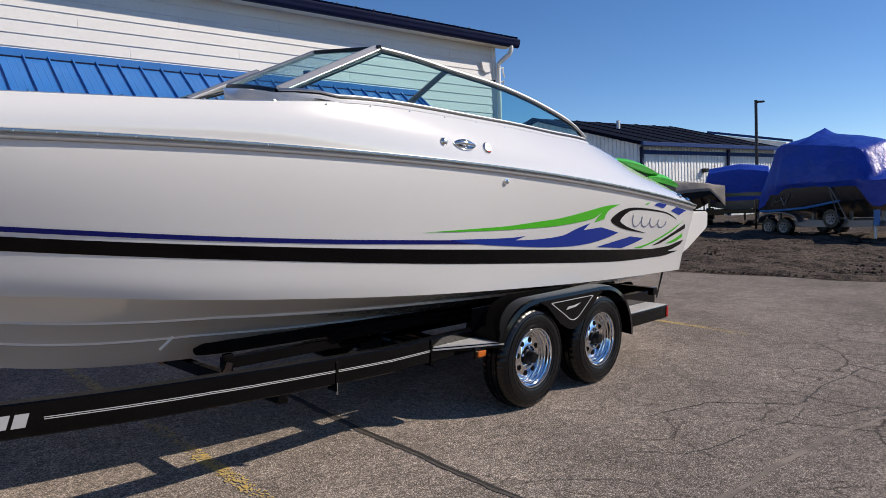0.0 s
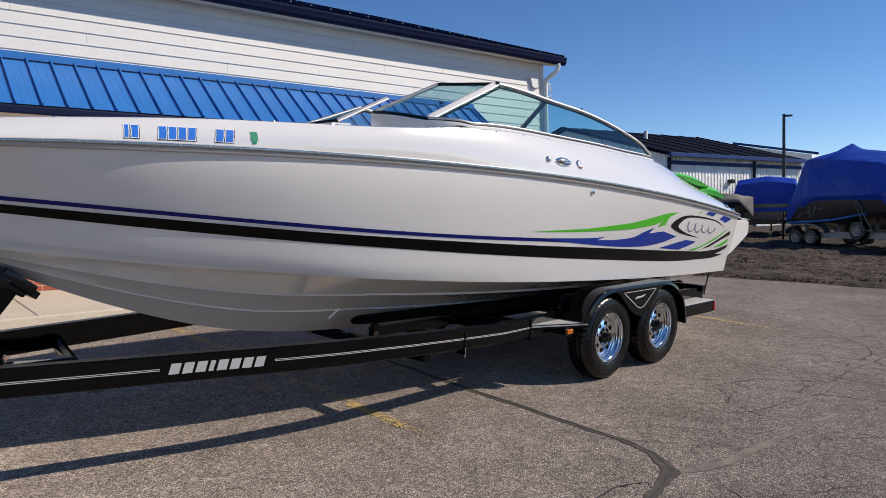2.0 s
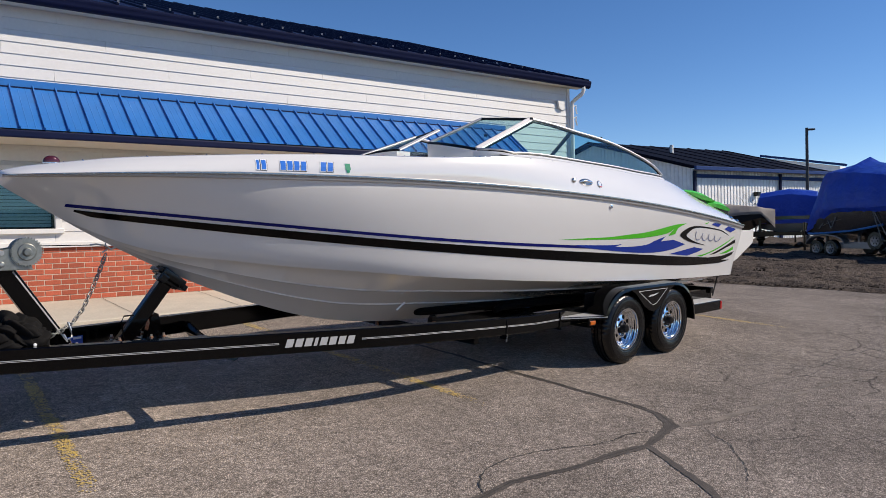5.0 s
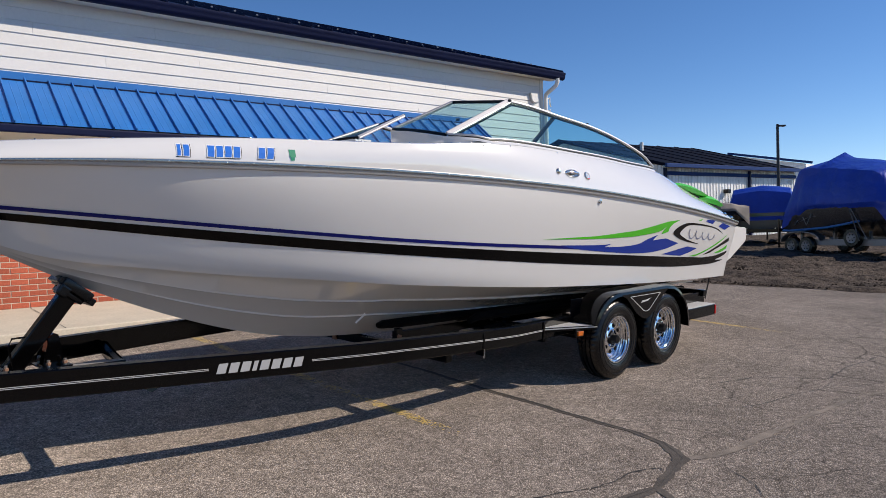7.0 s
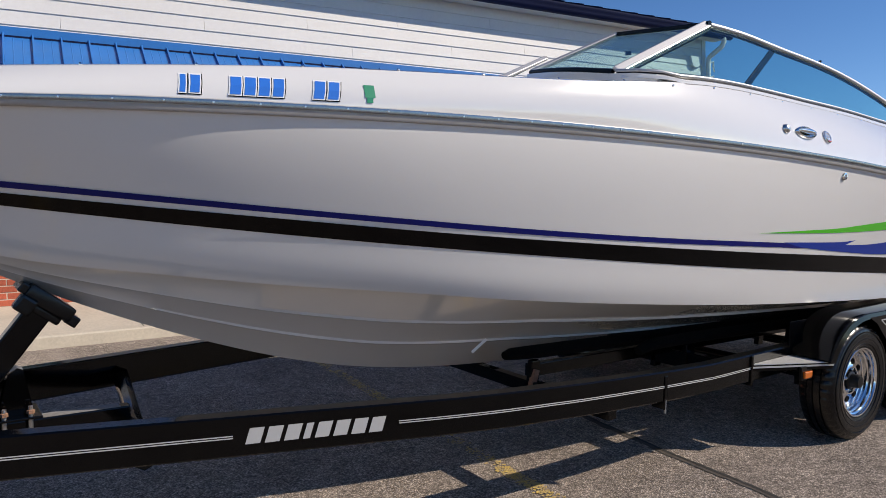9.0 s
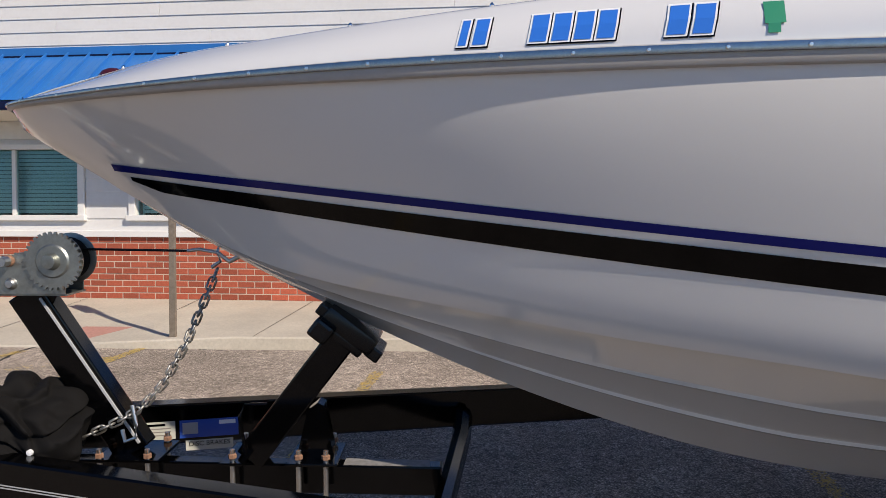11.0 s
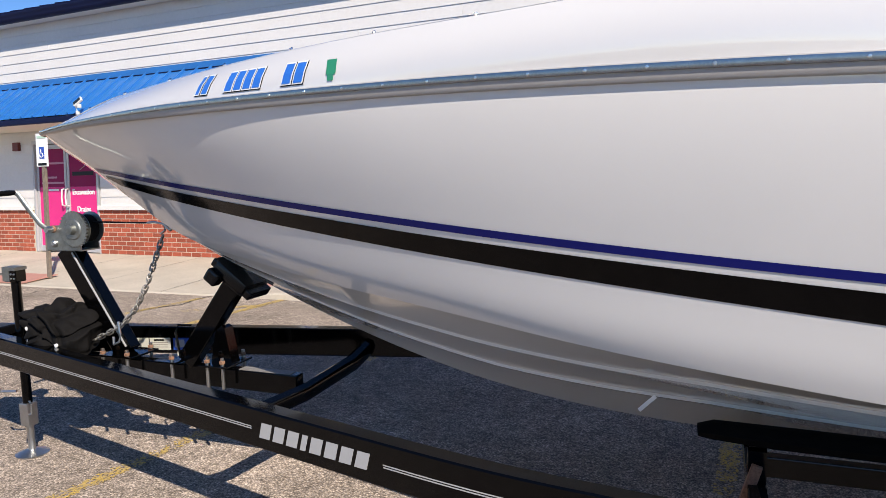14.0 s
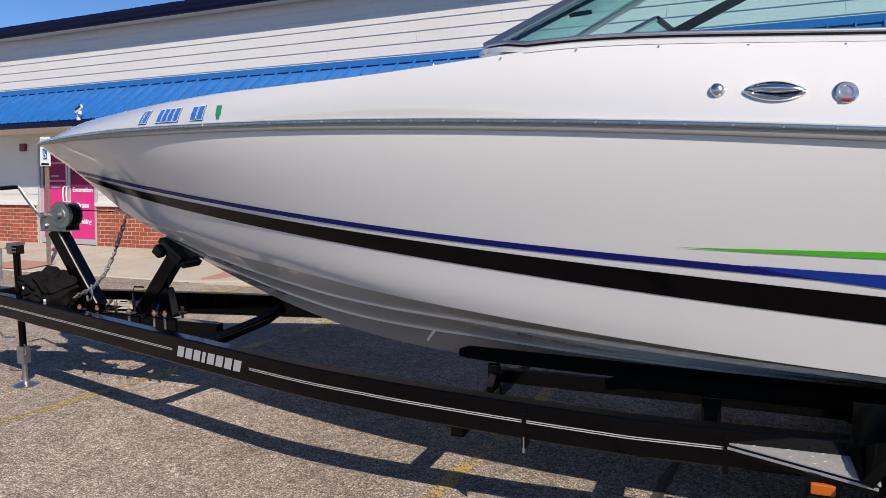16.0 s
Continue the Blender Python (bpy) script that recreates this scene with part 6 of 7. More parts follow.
# wheels
def build_wheel():
    w = new("wheel")
    w.parent = trailer
    prof = [(0.212, -0.075), (0.222, -0.098), (0.25, -0.108), (0.285, -0.108), (0.315, -0.100), (0.333, -0.086), (0.341, -0.070), (0.345, -0.05)]
    full = prof + [(0.345, -0.045), (0.339, -0.043), (0.339, -0.035), (0.346, -0.033), (0.346, -0.004), (0.339, -0.002), (0.339, 0.006), (0.346, 0.008), (0.346, 0.033), (0.339, 0.035), (0.339, 0.043), (0.345, 0.045)] + [(r, -h) for r, h in reversed(prof)] + [(0.212, 0.07)]
    full = [(r + 0.15 * max(r - 0.212, 0), h * 1.04) for r, h in full]
    bm = lathe(full, 168, closed=True)
    # shoulder blocks
    for v in bm.verts:
        r = math.hypot(v.co.x, v.co.z)
        if r > 0.350 and abs(v.co.y) > 0.012:
            k = int((math.atan2(v.co.z, v.co.x) % math.tau) / math.tau * 168 + 0.5)
            if k % 4 == 0:
                v.co.x *= 0.986
                v.co.z *= 0.986
    tyre = part("tyre", bm, RUBBER, w, "black rubber tyre", smooth=30)
    # raised ring and lettering-free bead on the wall
    part("wall_ring", lathe([(0.308, -0.1115), (0.310, -0.115), (0.313, -0.115), (0.315, -0.110)], 64, closed=True), RUBBER, tyre, smooth=60)
    for rr_, hh_ in ((0.240, -0.109), (0.270, -0.113), (0.330, -0.103)):
        part("wall_ring", lathe([(rr_ - 0.003, hh_ + 0.002), (rr_ - 0.001, hh_ - 0.002), (rr_ + 0.001, hh_ - 0.002), (rr_ + 0.003, hh_ + 0.002)], 64, closed=True), RUBBER, tyre, smooth=60)
    rim = part("rim", lathe([(0.214, -0.06), (0.219, -0.094), (0.214, -0.101), (0.207, -0.100), (0.203, -0.092), (0.202, -0.082), (0.197, -0.079), (0.194, -0.076), (0.192, -0.060), (0.187, -0.059), (0.183, -0.054), (0.181, -0.036), (0.176, -0.035), (0.172, -0.028), (0.169, -0.008), (0.163, -0.002), (0.157, -0.006), (0.151, -0.022), (0.141, -0.032), (0.128, -0.036), (0.100, -0.040), (0.088, -0.046), (0.080, -0.045), (0.075, -0.022), (0.05, -0.012), (0.0, -0.012)], 64, closed=True), CHROME, w, "chrome modular rim", smooth=25)
    for k in range(8):
        a = k * math.tau / 8 + 0.2
        m = Matrix.Rotation(a, 4, "Y") @ pose(0.1185, -0.0375, 0, 0, 0, 8)
        part("vent_hole", lathe([(0.0, -0.001), (0.0155, -0.001), (0.0170, -0.0040), (0.0195, -0.0035), (0.0205, 0.003), (0.0, 0.004)], 16, m=m), BLACK_MATTE, rim, "dark round vent hole")
    part("hub", lathe([(0.058, -0.012), (0.056, -0.045), (0.044, -0.052), (0.040, -0.094), (0.034, -0.102), (0.0, -0.104)], 24), BLACK_PLASTIC, w, "dark hub with a grease cap", smooth=35)
    for k in range(5):
        a = k * math.tau / 5 + 0.3
        part("lug_nut", lathe([(0.013, -0.012), (0.013, -0.045), (0.008, -0.052), (0.0, -0.054)], 6, m=pose(0.068 * math.cos(a), 0, 0.068 * math.sin(a))), CHROME, rim)
    part("brake_disc", lathe([(0.0, 0.03), (0.16, 0.03), (0.16, 0.05), (0.0, 0.05)], 32), STEEL, w)
    return w


wheel = build_wheel()
wheel.matrix_basis = pose(0, -1.10, 0.361)
for x, s in ((0.886, -1), (0.0, 1), (0.886, 1)):
    c = copy_thing(wheel, pose(x, s * 1.10, 0.361, 0, 37 if x else 0, 0 if s < 0 else 180))
    c.parent = trailer

# fenders: one arch over each pair of wheels, with a pointed skirt between
for s in (-1, 1):
    def arch(r, z_up):
        pts = []
        for a in range(153, 89, -7):
            pts.append((0.0 + r * math.cos(radians(a)) * 1.06, 0.345 + r * math.sin(radians(a)) * z_up))
        for a in range(90, -3, -7):
            pts.append((0.886 + r * math.cos(radians(a)) * 1.06, 0.345 + r * math.sin(radians(a)) * z_up))
        return pts
    out = arch(0.45, 1.0)
    y0, y1 = s * 0.97, s * 1.235
    bm = bmesh.new()
    sec = lambda x, z, ix, iz: [Vector((x, y0, z)), Vector((x, y1 - s * 0.03, z)), Vector((x, y1 - s * 0.008, z - 0.008)), Vector((ix, y1, iz)), Vector((ix, y1 - s * 0.004, iz)), Vector((ix, y0, iz + 0.02))]
    inn = arch(0.412, 1.0)
    ring_loft([sec(x, z, ix, iz) for (x, z), (ix, iz) in zip(out, inn)], bm=bm)
    fd = part("fender", fix(bm), BLACK_PAINT, trailer, "glossy black tandem fender", smooth=50)
    bm = prism([(0.0, 0.765), (0.88, 0.765), (0.78, 0.72), (0.62, 0.58), (0.52, 0.525), (0.443, 0.51), (0.365, 0.525), (0.26, 0.58), (0.10, 0.72)], (1, 0, 0), (0, 0, 1), (0, y1 - s * 0.006, 0), 0.006 * s, (0, 1, 0))
    sk = part("fender_skirt", fix(bm), BLACK_PAINT, fd)
    tri_line = [(0.15, 0.738), (0.71, 0.738), (0.55, 0.625), (0.50, 0.592), (0.445, 0.58), (0.39, 0.592), (0.34, 0.625), (0.15, 0.738)]
    for a, b in zip(tri_line, tri_line[1:]):
        bm = beam((a[0], y1 + s * 0.001, a[1]), (b[0], y1 + s * 0.001, b[1]), 0.0055, 0.002, 0, up=(0, s, 0))
        part("skirt_trim", bm, SILVER_VINYL, sk, "silver outline")
    part("skirt_mark", fix(prism([(0.34, 0.668), (0.47, 0.678), (0.53, 0.702), (0.44, 0.690), (0.37, 0.690)], (1, 0, 0), (0, 0, 1), (0, y1 + s * 0.0005, 0), 0.002 * s, (0, 1, 0))), SILVER_VINYL, sk, "silver mark")
    part("fender_bracket", box(1.05, 1.42, s * 0.93 - 0.02, s * 0.93 + 0.02, 0.55, 0.72, 0.004), BLACK_PAINT, fd)
    # front step with tread plate
    yo, yi = s * 1.20, s * 0.97
    tri = [(-0.84, yi + s * 0.02), (-0.40, yo), (-0.36, yo), (-0.36, yi), (-0.84, yi)]
    bm = prism(tri, (1, 0, 0), (0, 1, 0), (0, 0, 0.528), 0.012, (0, 0, 1))
    st = part("front_step", fix(bm), TREAD, trailer, "aluminium tread plate step")
    for i in range(8):
        for j in range(6):
            x, y = -0.80 + i * 0.058 + (0.02 if j % 2 else 0), 0.985 + j * 0.036
            lim = 0.985 + (x + 0.84) / 0.44 * 0.21
            if y < lim - 0.015 and x < -0.38:
                m = pose(x, s * y, 0.5405, 0, 0, 45 if (i + j) % 2 else -45)
                part("tread_lug", lathe([(0.0, 0.0), (0.012, 0.0), (0.009, 0.0014), (0.0, 0.0018)], 6, m=m @ pose(0, 0, 0, 90, 0, 0) @ Matrix.Diagonal((0.8, 1, 0.3, 1))), TREAD, st)
    part("step_edge", beam((-0.85, s * 0.985, 0.518), (-0.37, s * 1.21, 0.518), 0.01, 0.035, 0.002), BLACK_PAINT, st)
    part("step_trim", beam((-0.85, s * 0.990, 0.523), (-0.37, s * 1.216, 0.523), 0.003, 0.010, 0), SILVER_VINYL, st, "silver edge line")
    lamp = part("side_marker", box(-0.565, -0.485, s * 1.145 - 0.012, s * 1.145 + 0.012, 0.452, 0.492, 0.006), AMBER_LENS, trailer, "amber side marker lamp")
    part("marker_base", box(-0.58, -0.47, s * 1.13 - 0.012, s * 1.13 + 0.005, 0.44, 0.52, 0.003), BLACK_PLASTIC, lamp)
    # rear step and tail lamp
    rs = part("rear_step", box(1.36, 2.10, min(s * 0.90, s * 1.17), max(s * 0.90, s * 1.17), 0.37, 0.485, 0.006), BLACK_PAINT, trailer, "black rear step box")
    part("tread_plate", box(1.37, 2.095, min(s * 0.91, s * 1.165), max(s * 0.91, s * 1.165), 0.486, 0.494, 0.002), TREAD, rs, "aluminium tread plate")
    for i in range(12):
        for j in range(4):
            m = pose(1.41 + i * 0.057 + (0.02 if j % 2 else 0), s * (0.945 + j * 0.055), 0.494, 0, 0, 45 if (i + j) % 2 else -45)
            part("tread_lug", lathe([(0.0, 0.0), (0.016, 0.0), (0.011, 0.002), (0.0, 0.0026)], 6, m=m @ pose(0, 0, 0, 90, 0, 0) @ Matrix.Diagonal((0.8, 1, 0.3, 1))), TREAD, rs)
    part("tail_lamp", box(2.08, 2.115, min(s * 1.06, s * 1.178), max(s * 1.06, s * 1.178), 0.38, 0.48, 0.006), RED_LENS, rs, "red tail lamp")
    part("safety_loop", fix(tube([(1.9, s * 1.0, 0.37), (1.93, s * 1.02, 0.34), (2.05, s * 1.03, 0.335), (2.07, s * 1.0, 0.36)], 0.007, 6)), STEEL, rs)
part("rear_cross_member", beam((2.2, -1.0, 0.585), (2.2, 1.0, 0.585), 0.07, 0.07, 0.006), BLACK_PAINT, trailer)
for s in (-1, 1):
    tie = thing("transom_strap", LOT, "black tie-down strap from trailer to transom", "strap", "transom straps")
    part("webbing", beam((2.62, s * 0.86, 0.74), (2.36, s * 0.93, 0.50), 0.03, 0.004, 0, up=(0, 1, 0)), BLACK_CANVAS, tie)
    part("hook", fix(tube([(2.62, s * 0.86, 0.73), (2.66, s * 0.85, 0.75), (2.67, s * 0.85, 0.79), (2.64, s * 0.85, 0.80)], 0.008, 6)), STEEL, tie)

# safety chain from the bow eye down to the tongue
chain = thing("bow_chain", LOT, "galvanised safety chain hanging from the bow eye to the winch post", "chain")
random.seed(3)
cp = [Vector((-4.70, -0.01, 1.24)), Vector((-4.74, -0.02, 1.14)), Vector((-4.80, -0.03, 1.0)), Vector((-4.87, -0.05, 0.87)), Vector((-4.94, -0.07, 0.79)), Vector((-5.02, -0.085, 0.745)), Vector((-5.12, -0.09, 0.70))]
length = sum((b - a).length for a, b in zip(cp, cp[1:]))
n = int(length / 0.031)
CHAIN_ZINC = material("weathered_chain_zinc", (0.33, 0.32, 0.30), 0.48, metal=0.9, grain=0.3, grain_scale=60)
link_mesh = None
for i in range(n):
    d = (i + 0.5) / n * length
    for a, b in zip(cp, cp[1:]):
        L = (b - a).length
        if d <= L:
            p, t = a.lerp(b, d / L), (b - a).normalized()
            break
        d -= L
    if link_mesh is None:
        bm = bmesh.new()
        loop = []
        for k in range(16):
            a2 = k * math.tau / 16
            loop.append(Vector((0.012 * math.cos(a2), 0, (0.012 if math.sin(a2) > 0 else -0.012) + 0.012 * math.sin(a2))))
        loop.append(loop[0])
        tube(loop, 0.0042, 6, bm)
        link_mesh = bpy.data.meshes.new("link")
        fix(bm).to_mesh(link_mesh)
        bm.free()
        link_mesh.materials.append(CHAIN_ZINC)
        link_mesh.shade_smooth()
    o = new("link", link_mesh)
    q = t.to_track_quat("Z", "Y").to_matrix().to_4x4()
    o.parent = chain
    o.matrix_basis = Matrix.Translation(p) @ q @ pose(0, 0, 0, 0, 0, 90 * (i % 2) + random.uniform(-15, 15))
part("shackle", fix(tube([(-4.97, -0.075, 0.80), (-4.955, -0.085, 0.74), (-4.95, -0.10, 0.70), (-4.985, -0.10, 0.685), (-5.0, -0.085, 0.72)], 0.007, 6)), STEEL, chain, smooth=60)

# folded black cover lying on the tongue
CREASES = ((0.8, 0.1, 0.6, 0.25, 0.20, 0.10), (0.9, 0.0, -0.5, -0.30, 0.17, 0.09), (0.5, 0.2, 0.85, -0.15, 0.14, 0.07), (0.97, 0.1, 0.2, 0.62, 0.12, 0.08), (0.3, 0.1, -0.95, 0.05, 0.12, 0.06), (0.95, 0.2, 0.25, -0.65, 0.14, 0.08))
cover = thing("cover_bundle", LOT, "crumpled black canvas cover lying on the trailer tongue", "boat cover")
bm = bmesh.new()
bmesh.ops.create_icosphere(bm, subdivisions=6, radius=1)
for v in bm.verts:
    p = v.co.copy()
    r = 1.0 + 0.30 * noise.noise(p * 1.25 + Vector((5, 2, 1))) + 0.10 * noise.noise(p * 2.8 + Vector((1, 4, 2)))
    for nx, ny, nz, off, depth, width in CREASES:
        d = p.x * nx + p.y * ny + p.z * nz - off + 0.22 * noise.noise(p * 1.7 + Vector((off * 9, 0, 0)))
        r -= depth * math.exp(-(d / width) ** 2) - 0.5 * depth * math.exp(-((d - 2.1 * width) / width) ** 2)
    v.co = Vector((p.x * 0.235 * r, p.y * 0.15 * r, (abs(p.z) ** 0.65 * (1 if p.z > 0 else -1)) * 0.125 * r + 0.02 * math.sin(p.x * 4 + 1)))
    if v.co.z < -0.11:
        v.co.z = -0.11 + (v.co.z + 0.11) * 0.1
        v.co.x *= 1.08
bm.transform(Matrix.Translation((-5.34, -0.10, 0.752)) @ pose(0, 0, 0, 0, 6, -14))
spots = []
for sx_, sz_ in ((-5.43, 0.79), (-5.22, 0.72)):
    near = [v.co.copy() for v in bm.verts if abs(v.co.x - sx_) < 0.02 and abs(v.co.z - sz_) < 0.02]
    spots.append(min(near, key=lambda q: q.y))
part("canvas", bm, BLACK_CANVAS, cover, smooth=60)
for q in spots:
    part("snap", lathe([(0, -0.006), (0.010, -0.004), (0.010, 0.004), (0, 0.006)], 10, m=pose(*q)), WHITE_VINYL, cover)


# ---- distance ----
# long metal shed
SHED_ROOF = material("dark_shed_roof", (0.004, 0.005, 0.012), 0.7, spec=0.05, grain=0.1)
SHED = pose(32.9, 15.5, 0, 0, 0, -10.5)
shed = thing("metal_shed", SHED, "long grey corrugated steel shed with a navy roof", "building")
SL, SW, SE, SR = 13.8, 16.0, 4.55, 6.75
bm = bmesh.new()
def corr(n, length, fn):
    prof = []
    for i in range(n):
        x = length * i / n
        w = length / n
        prof += [(x, 0), (x + w * 0.35, 0), (x + w * 0.45, -0.04), (x + w * 0.9, -0.04)]
    prof.append((length, 0))
    a = [bm.verts.new(fn(u, o, 0.0)) for u, o in prof]
    b = [bm.verts.new(fn(u, o, 1.0)) for u, o in prof]
    for i in range(len(prof) - 1):
        bm.faces.new((a[i], a[i + 1], b[i + 1], b[i]))
corr(46, SL, lambda u, o, f: Vector((u, o, SE * f)))
corr(54, SW, lambda u, o, f: Vector((o, u, (SE if f else 0) + (f * (SR - SE) * (1 - abs(u - SW / 2) / (SW / 2)) if f else 0))))
bmesh.ops.translate(bm, verts=bm.verts[:], vec=(0, 0, 0.1))
part("wall", fix(bm), GREY_METAL, shed)
part("back_wall", box(0.05, SL, SW - 0.2, SW, 0, SE), GREY_METAL, shed)
part("end_wall", box(SL - 0.2, SL, 0, SW - 0.2, 0, SE), GREY_METAL, shed)
bm = bmesh.new()
for i in range(2):
    y0, y1 = (-0.5, SW / 2) if i == 0 else (SW + 0.5, SW / 2)
    pts = [Vector((-0.5, y0, SE + 0.05)), Vector((SL + 0.5, y0, SE + 0.05)), Vector((SL + 0.5, y1, SR + 0.2)), Vector((-0.5, y1, SR + 0.2))]
    ring_loft([pts, [p + Vector((0, 0, 0.12)) for p in pts]], bm=bm)
rf = part("roof", fix(bm), SHED_ROOF, shed, "navy metal roof")
for i in range(8):
    u = -0.45 + i * 2.0
    part("roof_rib", beam((u, -0.5, SE + 0.19), (u, SW / 2, SR + 0.34), 0.08, 0.05, 0), SHED_ROOF, rf)
part("gutter", box(-0.5, SL + 0.5, -0.66, -0.5, SE - 0.02, SE + 0.2, 0.02), material("shed_blue_trim", (0.010, 0.040, 0.15), 0.6, spec=0.15), shed, "blue eaves gutter")
part("eave_band", box(-0.02, SL, -0.12, -0.06, SE - 0.42, SE - 0.2, 0.01), bpy.data.materials["shed_blue_trim"], shed)
for u in (0.0, 8.3):
    part("downspout", box(u - 0.1, u + 0.1, -0.2, -0.06, 0.1, SE - 0.02, 0.02), NAVY_METAL, shed)
part("vent_pipe", tube([(4.2, 5.0, 6.2), (4.2, 5.0, 6.75)], 0.12, 10), TRIM, shed)
part("wall_lamp", box(5.6, 5.95, -0.35, -0.05, 3.1, 3.35, 0.04), BLACK_PLASTIC, shed)

# lamp post
lp = thing("street_lamp", Matrix.Translation((29.65, 8.0, lot_z(8))), "dark slender parking-lot lamp post with a flat head", "street lamp")
part("pole", fix(tube([(0, 0, 0), (0, 0, 5.45)], [0.085, 0.065], 10)), POST_AND_ROOM, lp)
part("lamp_head", box(0.02, 0.36, -0.11, 0.11, 5.33, 5.41, 0.03, m=pose(0, 0, 0, 0, 0, -45)), POST_AND_ROOM, lp)


def wrapped_boat(name, m, L, half, sheer_bow, sheer_stern, tops, mat, label, keel=0.75, flat=0.5):
    """A boat under a taut cover; bow towards -x of its frame. tops: (share of the length from the bow, height) of the cover's ridge."""
    b = thing(name, m, label, "boat", "boats in storage")
    bm = bmesh.new()
    rings = []
    N = 60
    breadth = lambda f: half * min(1, (0.02 + f * 2.1) ** 0.62) * (1 - 0.06 * max(0, f - 0.6))
    sheer = lambda f: sheer_bow + (sheer_stern - sheer_bow) * f - 0.5 * max(0, 1 - f / 0.1)
    for i in range(N + 1):
        f = i / N
        x = -L / 2 + L * f
        w = breadth(f)
        zt = float(np.interp(f, [t[0] for t in tops], [t[1] for t in tops]))
        s0 = sheer(f)
        ring = []
        for a, h in ((-1.0, -0.25), (-1.03, 0.02), (-1.02, 0.08), (-0.95, 0.40), (-0.84, 0.80), (-0.76, 0.90), (-flat * 0.6, 0.97), (0, 1.0), (flat * 0.6, 0.97), (0.76, 0.90), (0.84, 0.80), (0.95, 0.40), (1.02, 0.08), (1.03, 0.02), (1.0, -0.25)):
            sag = 0.05 * noise.noise((x * 0.9, a * 2.2, 1.0)) + 0.025 * noise.noise((x * 3.1, a * 5, 4.0))
            ring.append(Vector((x, a * w + sag * (1 if a > 0 else -1), s0 + (zt - s0) * h * (1 if h > 0 else 0) + (0.35 * h if h < 0 else 0) + sag)))
        rings.append(ring)
    ring_loft(rings, closed=False, bm=bm)
    for ring in (rings[-1],):
        bm.faces.new([bm.verts.new(p) for p in ring])
    part("cover", fix(bm), mat, b, smooth=35)
    bm = bmesh.new()
    rings = []
    for i in range(N + 1):
        f = i / N
        x = -L / 2 + L * f
        w = breadth(f) * 0.985
        s0 = sheer(f)
        kz = keel + (s0 - keel - 0.05) * max(0, 1 - f / 0.35) ** 2
        rings.append([Vector((x, -w, s0 + 0.01)), Vector((x, -w * 0.9, s0 * 0.55 + kz * 0.45)), Vector((x, 0, kz)), Vector((x, w * 0.9, s0 * 0.55 + kz * 0.45)), Vector((x, w, s0 + 0.01))])
    ring_loft(rings, closed=False, bm=bm)
    bm.faces.new([bm.verts.new(p) for p in rings[-1]])
    part("hull", fix(bm), DARK_HULL, b, "dark hull", smooth=35)
    return b


DARK_HULL = material("dark_hull_paint", (0.02, 0.02, 0.024), 0.25, coat=0.4, grain=0.1)


def stand_trailer(name, m, L, half, label, wheels=2, mat=None, frame_z=0.62):
    t = thing(name, m, label, "trailer", "storage trailers")
    mat = mat or GALV
    for s in (-1, 1):
        part("frame_rail", box(-L / 2, L / 2, s * half * 0.8 - 0.05, s * half * 0.8 + 0.05, frame_z - 0.1, frame_z + 0.08, 0.01), mat, t)
        for k in range(wheels):
            x = L * 0.12 + k * 0.85
            ty = part("wheel", lathe([(0.0, -0.07), (0.19, -0.08), (0.2, -0.1), (0.31, -0.1), (0.345, -0.06), (0.345, 0.06), (0.31, 0.1), (0.2, 0.1), (0, 0.08)], 24, m=pose(x, s * half * 0.98, 0.345)), RUBBER, t, smooth=35)
            part("rim", lathe([(0.19, -0.085), (0.185, -0.1), (0.15, -0.08), (0.05, -0.09), (0.0, -0.1)] if s < 0 else [(0.19, 0.085), (0.185, 0.1), (0.15, 0.08), (0.05, 0.09), (0.0, 0.1)], 20, m=pose(x, s * half * 0.98, 0.345), closed=True), GALV, ty, smooth=35)
        part("fender", fix(ring_loft([[Vector((L * 0.12 + 0.85 * (wheels - 1) / 2 + (0.42 + 0.42 * (wheels - 1)) * math.cos(radians(a)) * (1), s * half * 0.86, 0.36 + 0.42 * math.sin(radians(a)))), Vector((L * 0.12 + 0.85 * (wheels - 1) / 2 + (0.42 + 0.42 * (wheels - 1)) * math.cos(radians(a)), s * half * 1.1, 0.36 + 0.42 * math.sin(radians(a)))), Vector((L * 0.12 + 0.85 * (wheels - 1) / 2 + (0.42 + 0.42 * (wheels - 1)) * math.cos(radians(a)), s * half * 1.1, 0.33 + 0.42 * math.sin(radians(a)))), Vector((L * 0.12 + 0.85 * (wheels - 1) / 2 + (0.42 + 0.42 * (wheels - 1)) * math.cos(radians(a)), s * half * 0.86, 0.33 + 0.42 * math.sin(radians(a))))] for a in range(178, -1, -16)])), mat, t, smooth=40)
    for x in (-L * 0.4, -L * 0.1, L * 0.2, L * 0.45):
        part("cross_member", box(x - 0.05, x + 0.05, -half * 0.78, half * 0.78, frame_z - 0.06, frame_z + 0.04, 0.01), mat, t)
        for s in (-1, 1):
            part("support", box(x - 0.04, x + 0.04, s * half * 0.45 - 0.04, s * half * 0.45 + 0.04, frame_z + 0.04, frame_z + 0.5, 0.01), mat, t)
    part("tongue", beam((-L / 2, 0, frame_z), (-L / 2 - 1.4, 0, frame_z), 0.1, 0.12, 0.01), mat, t)
    part("jack", tube([(-L / 2 - 1.0, 0.1, 0.0), (-L / 2 - 1.0, 0.1, 1.0)], 0.04, 8), mat, t)
    return t


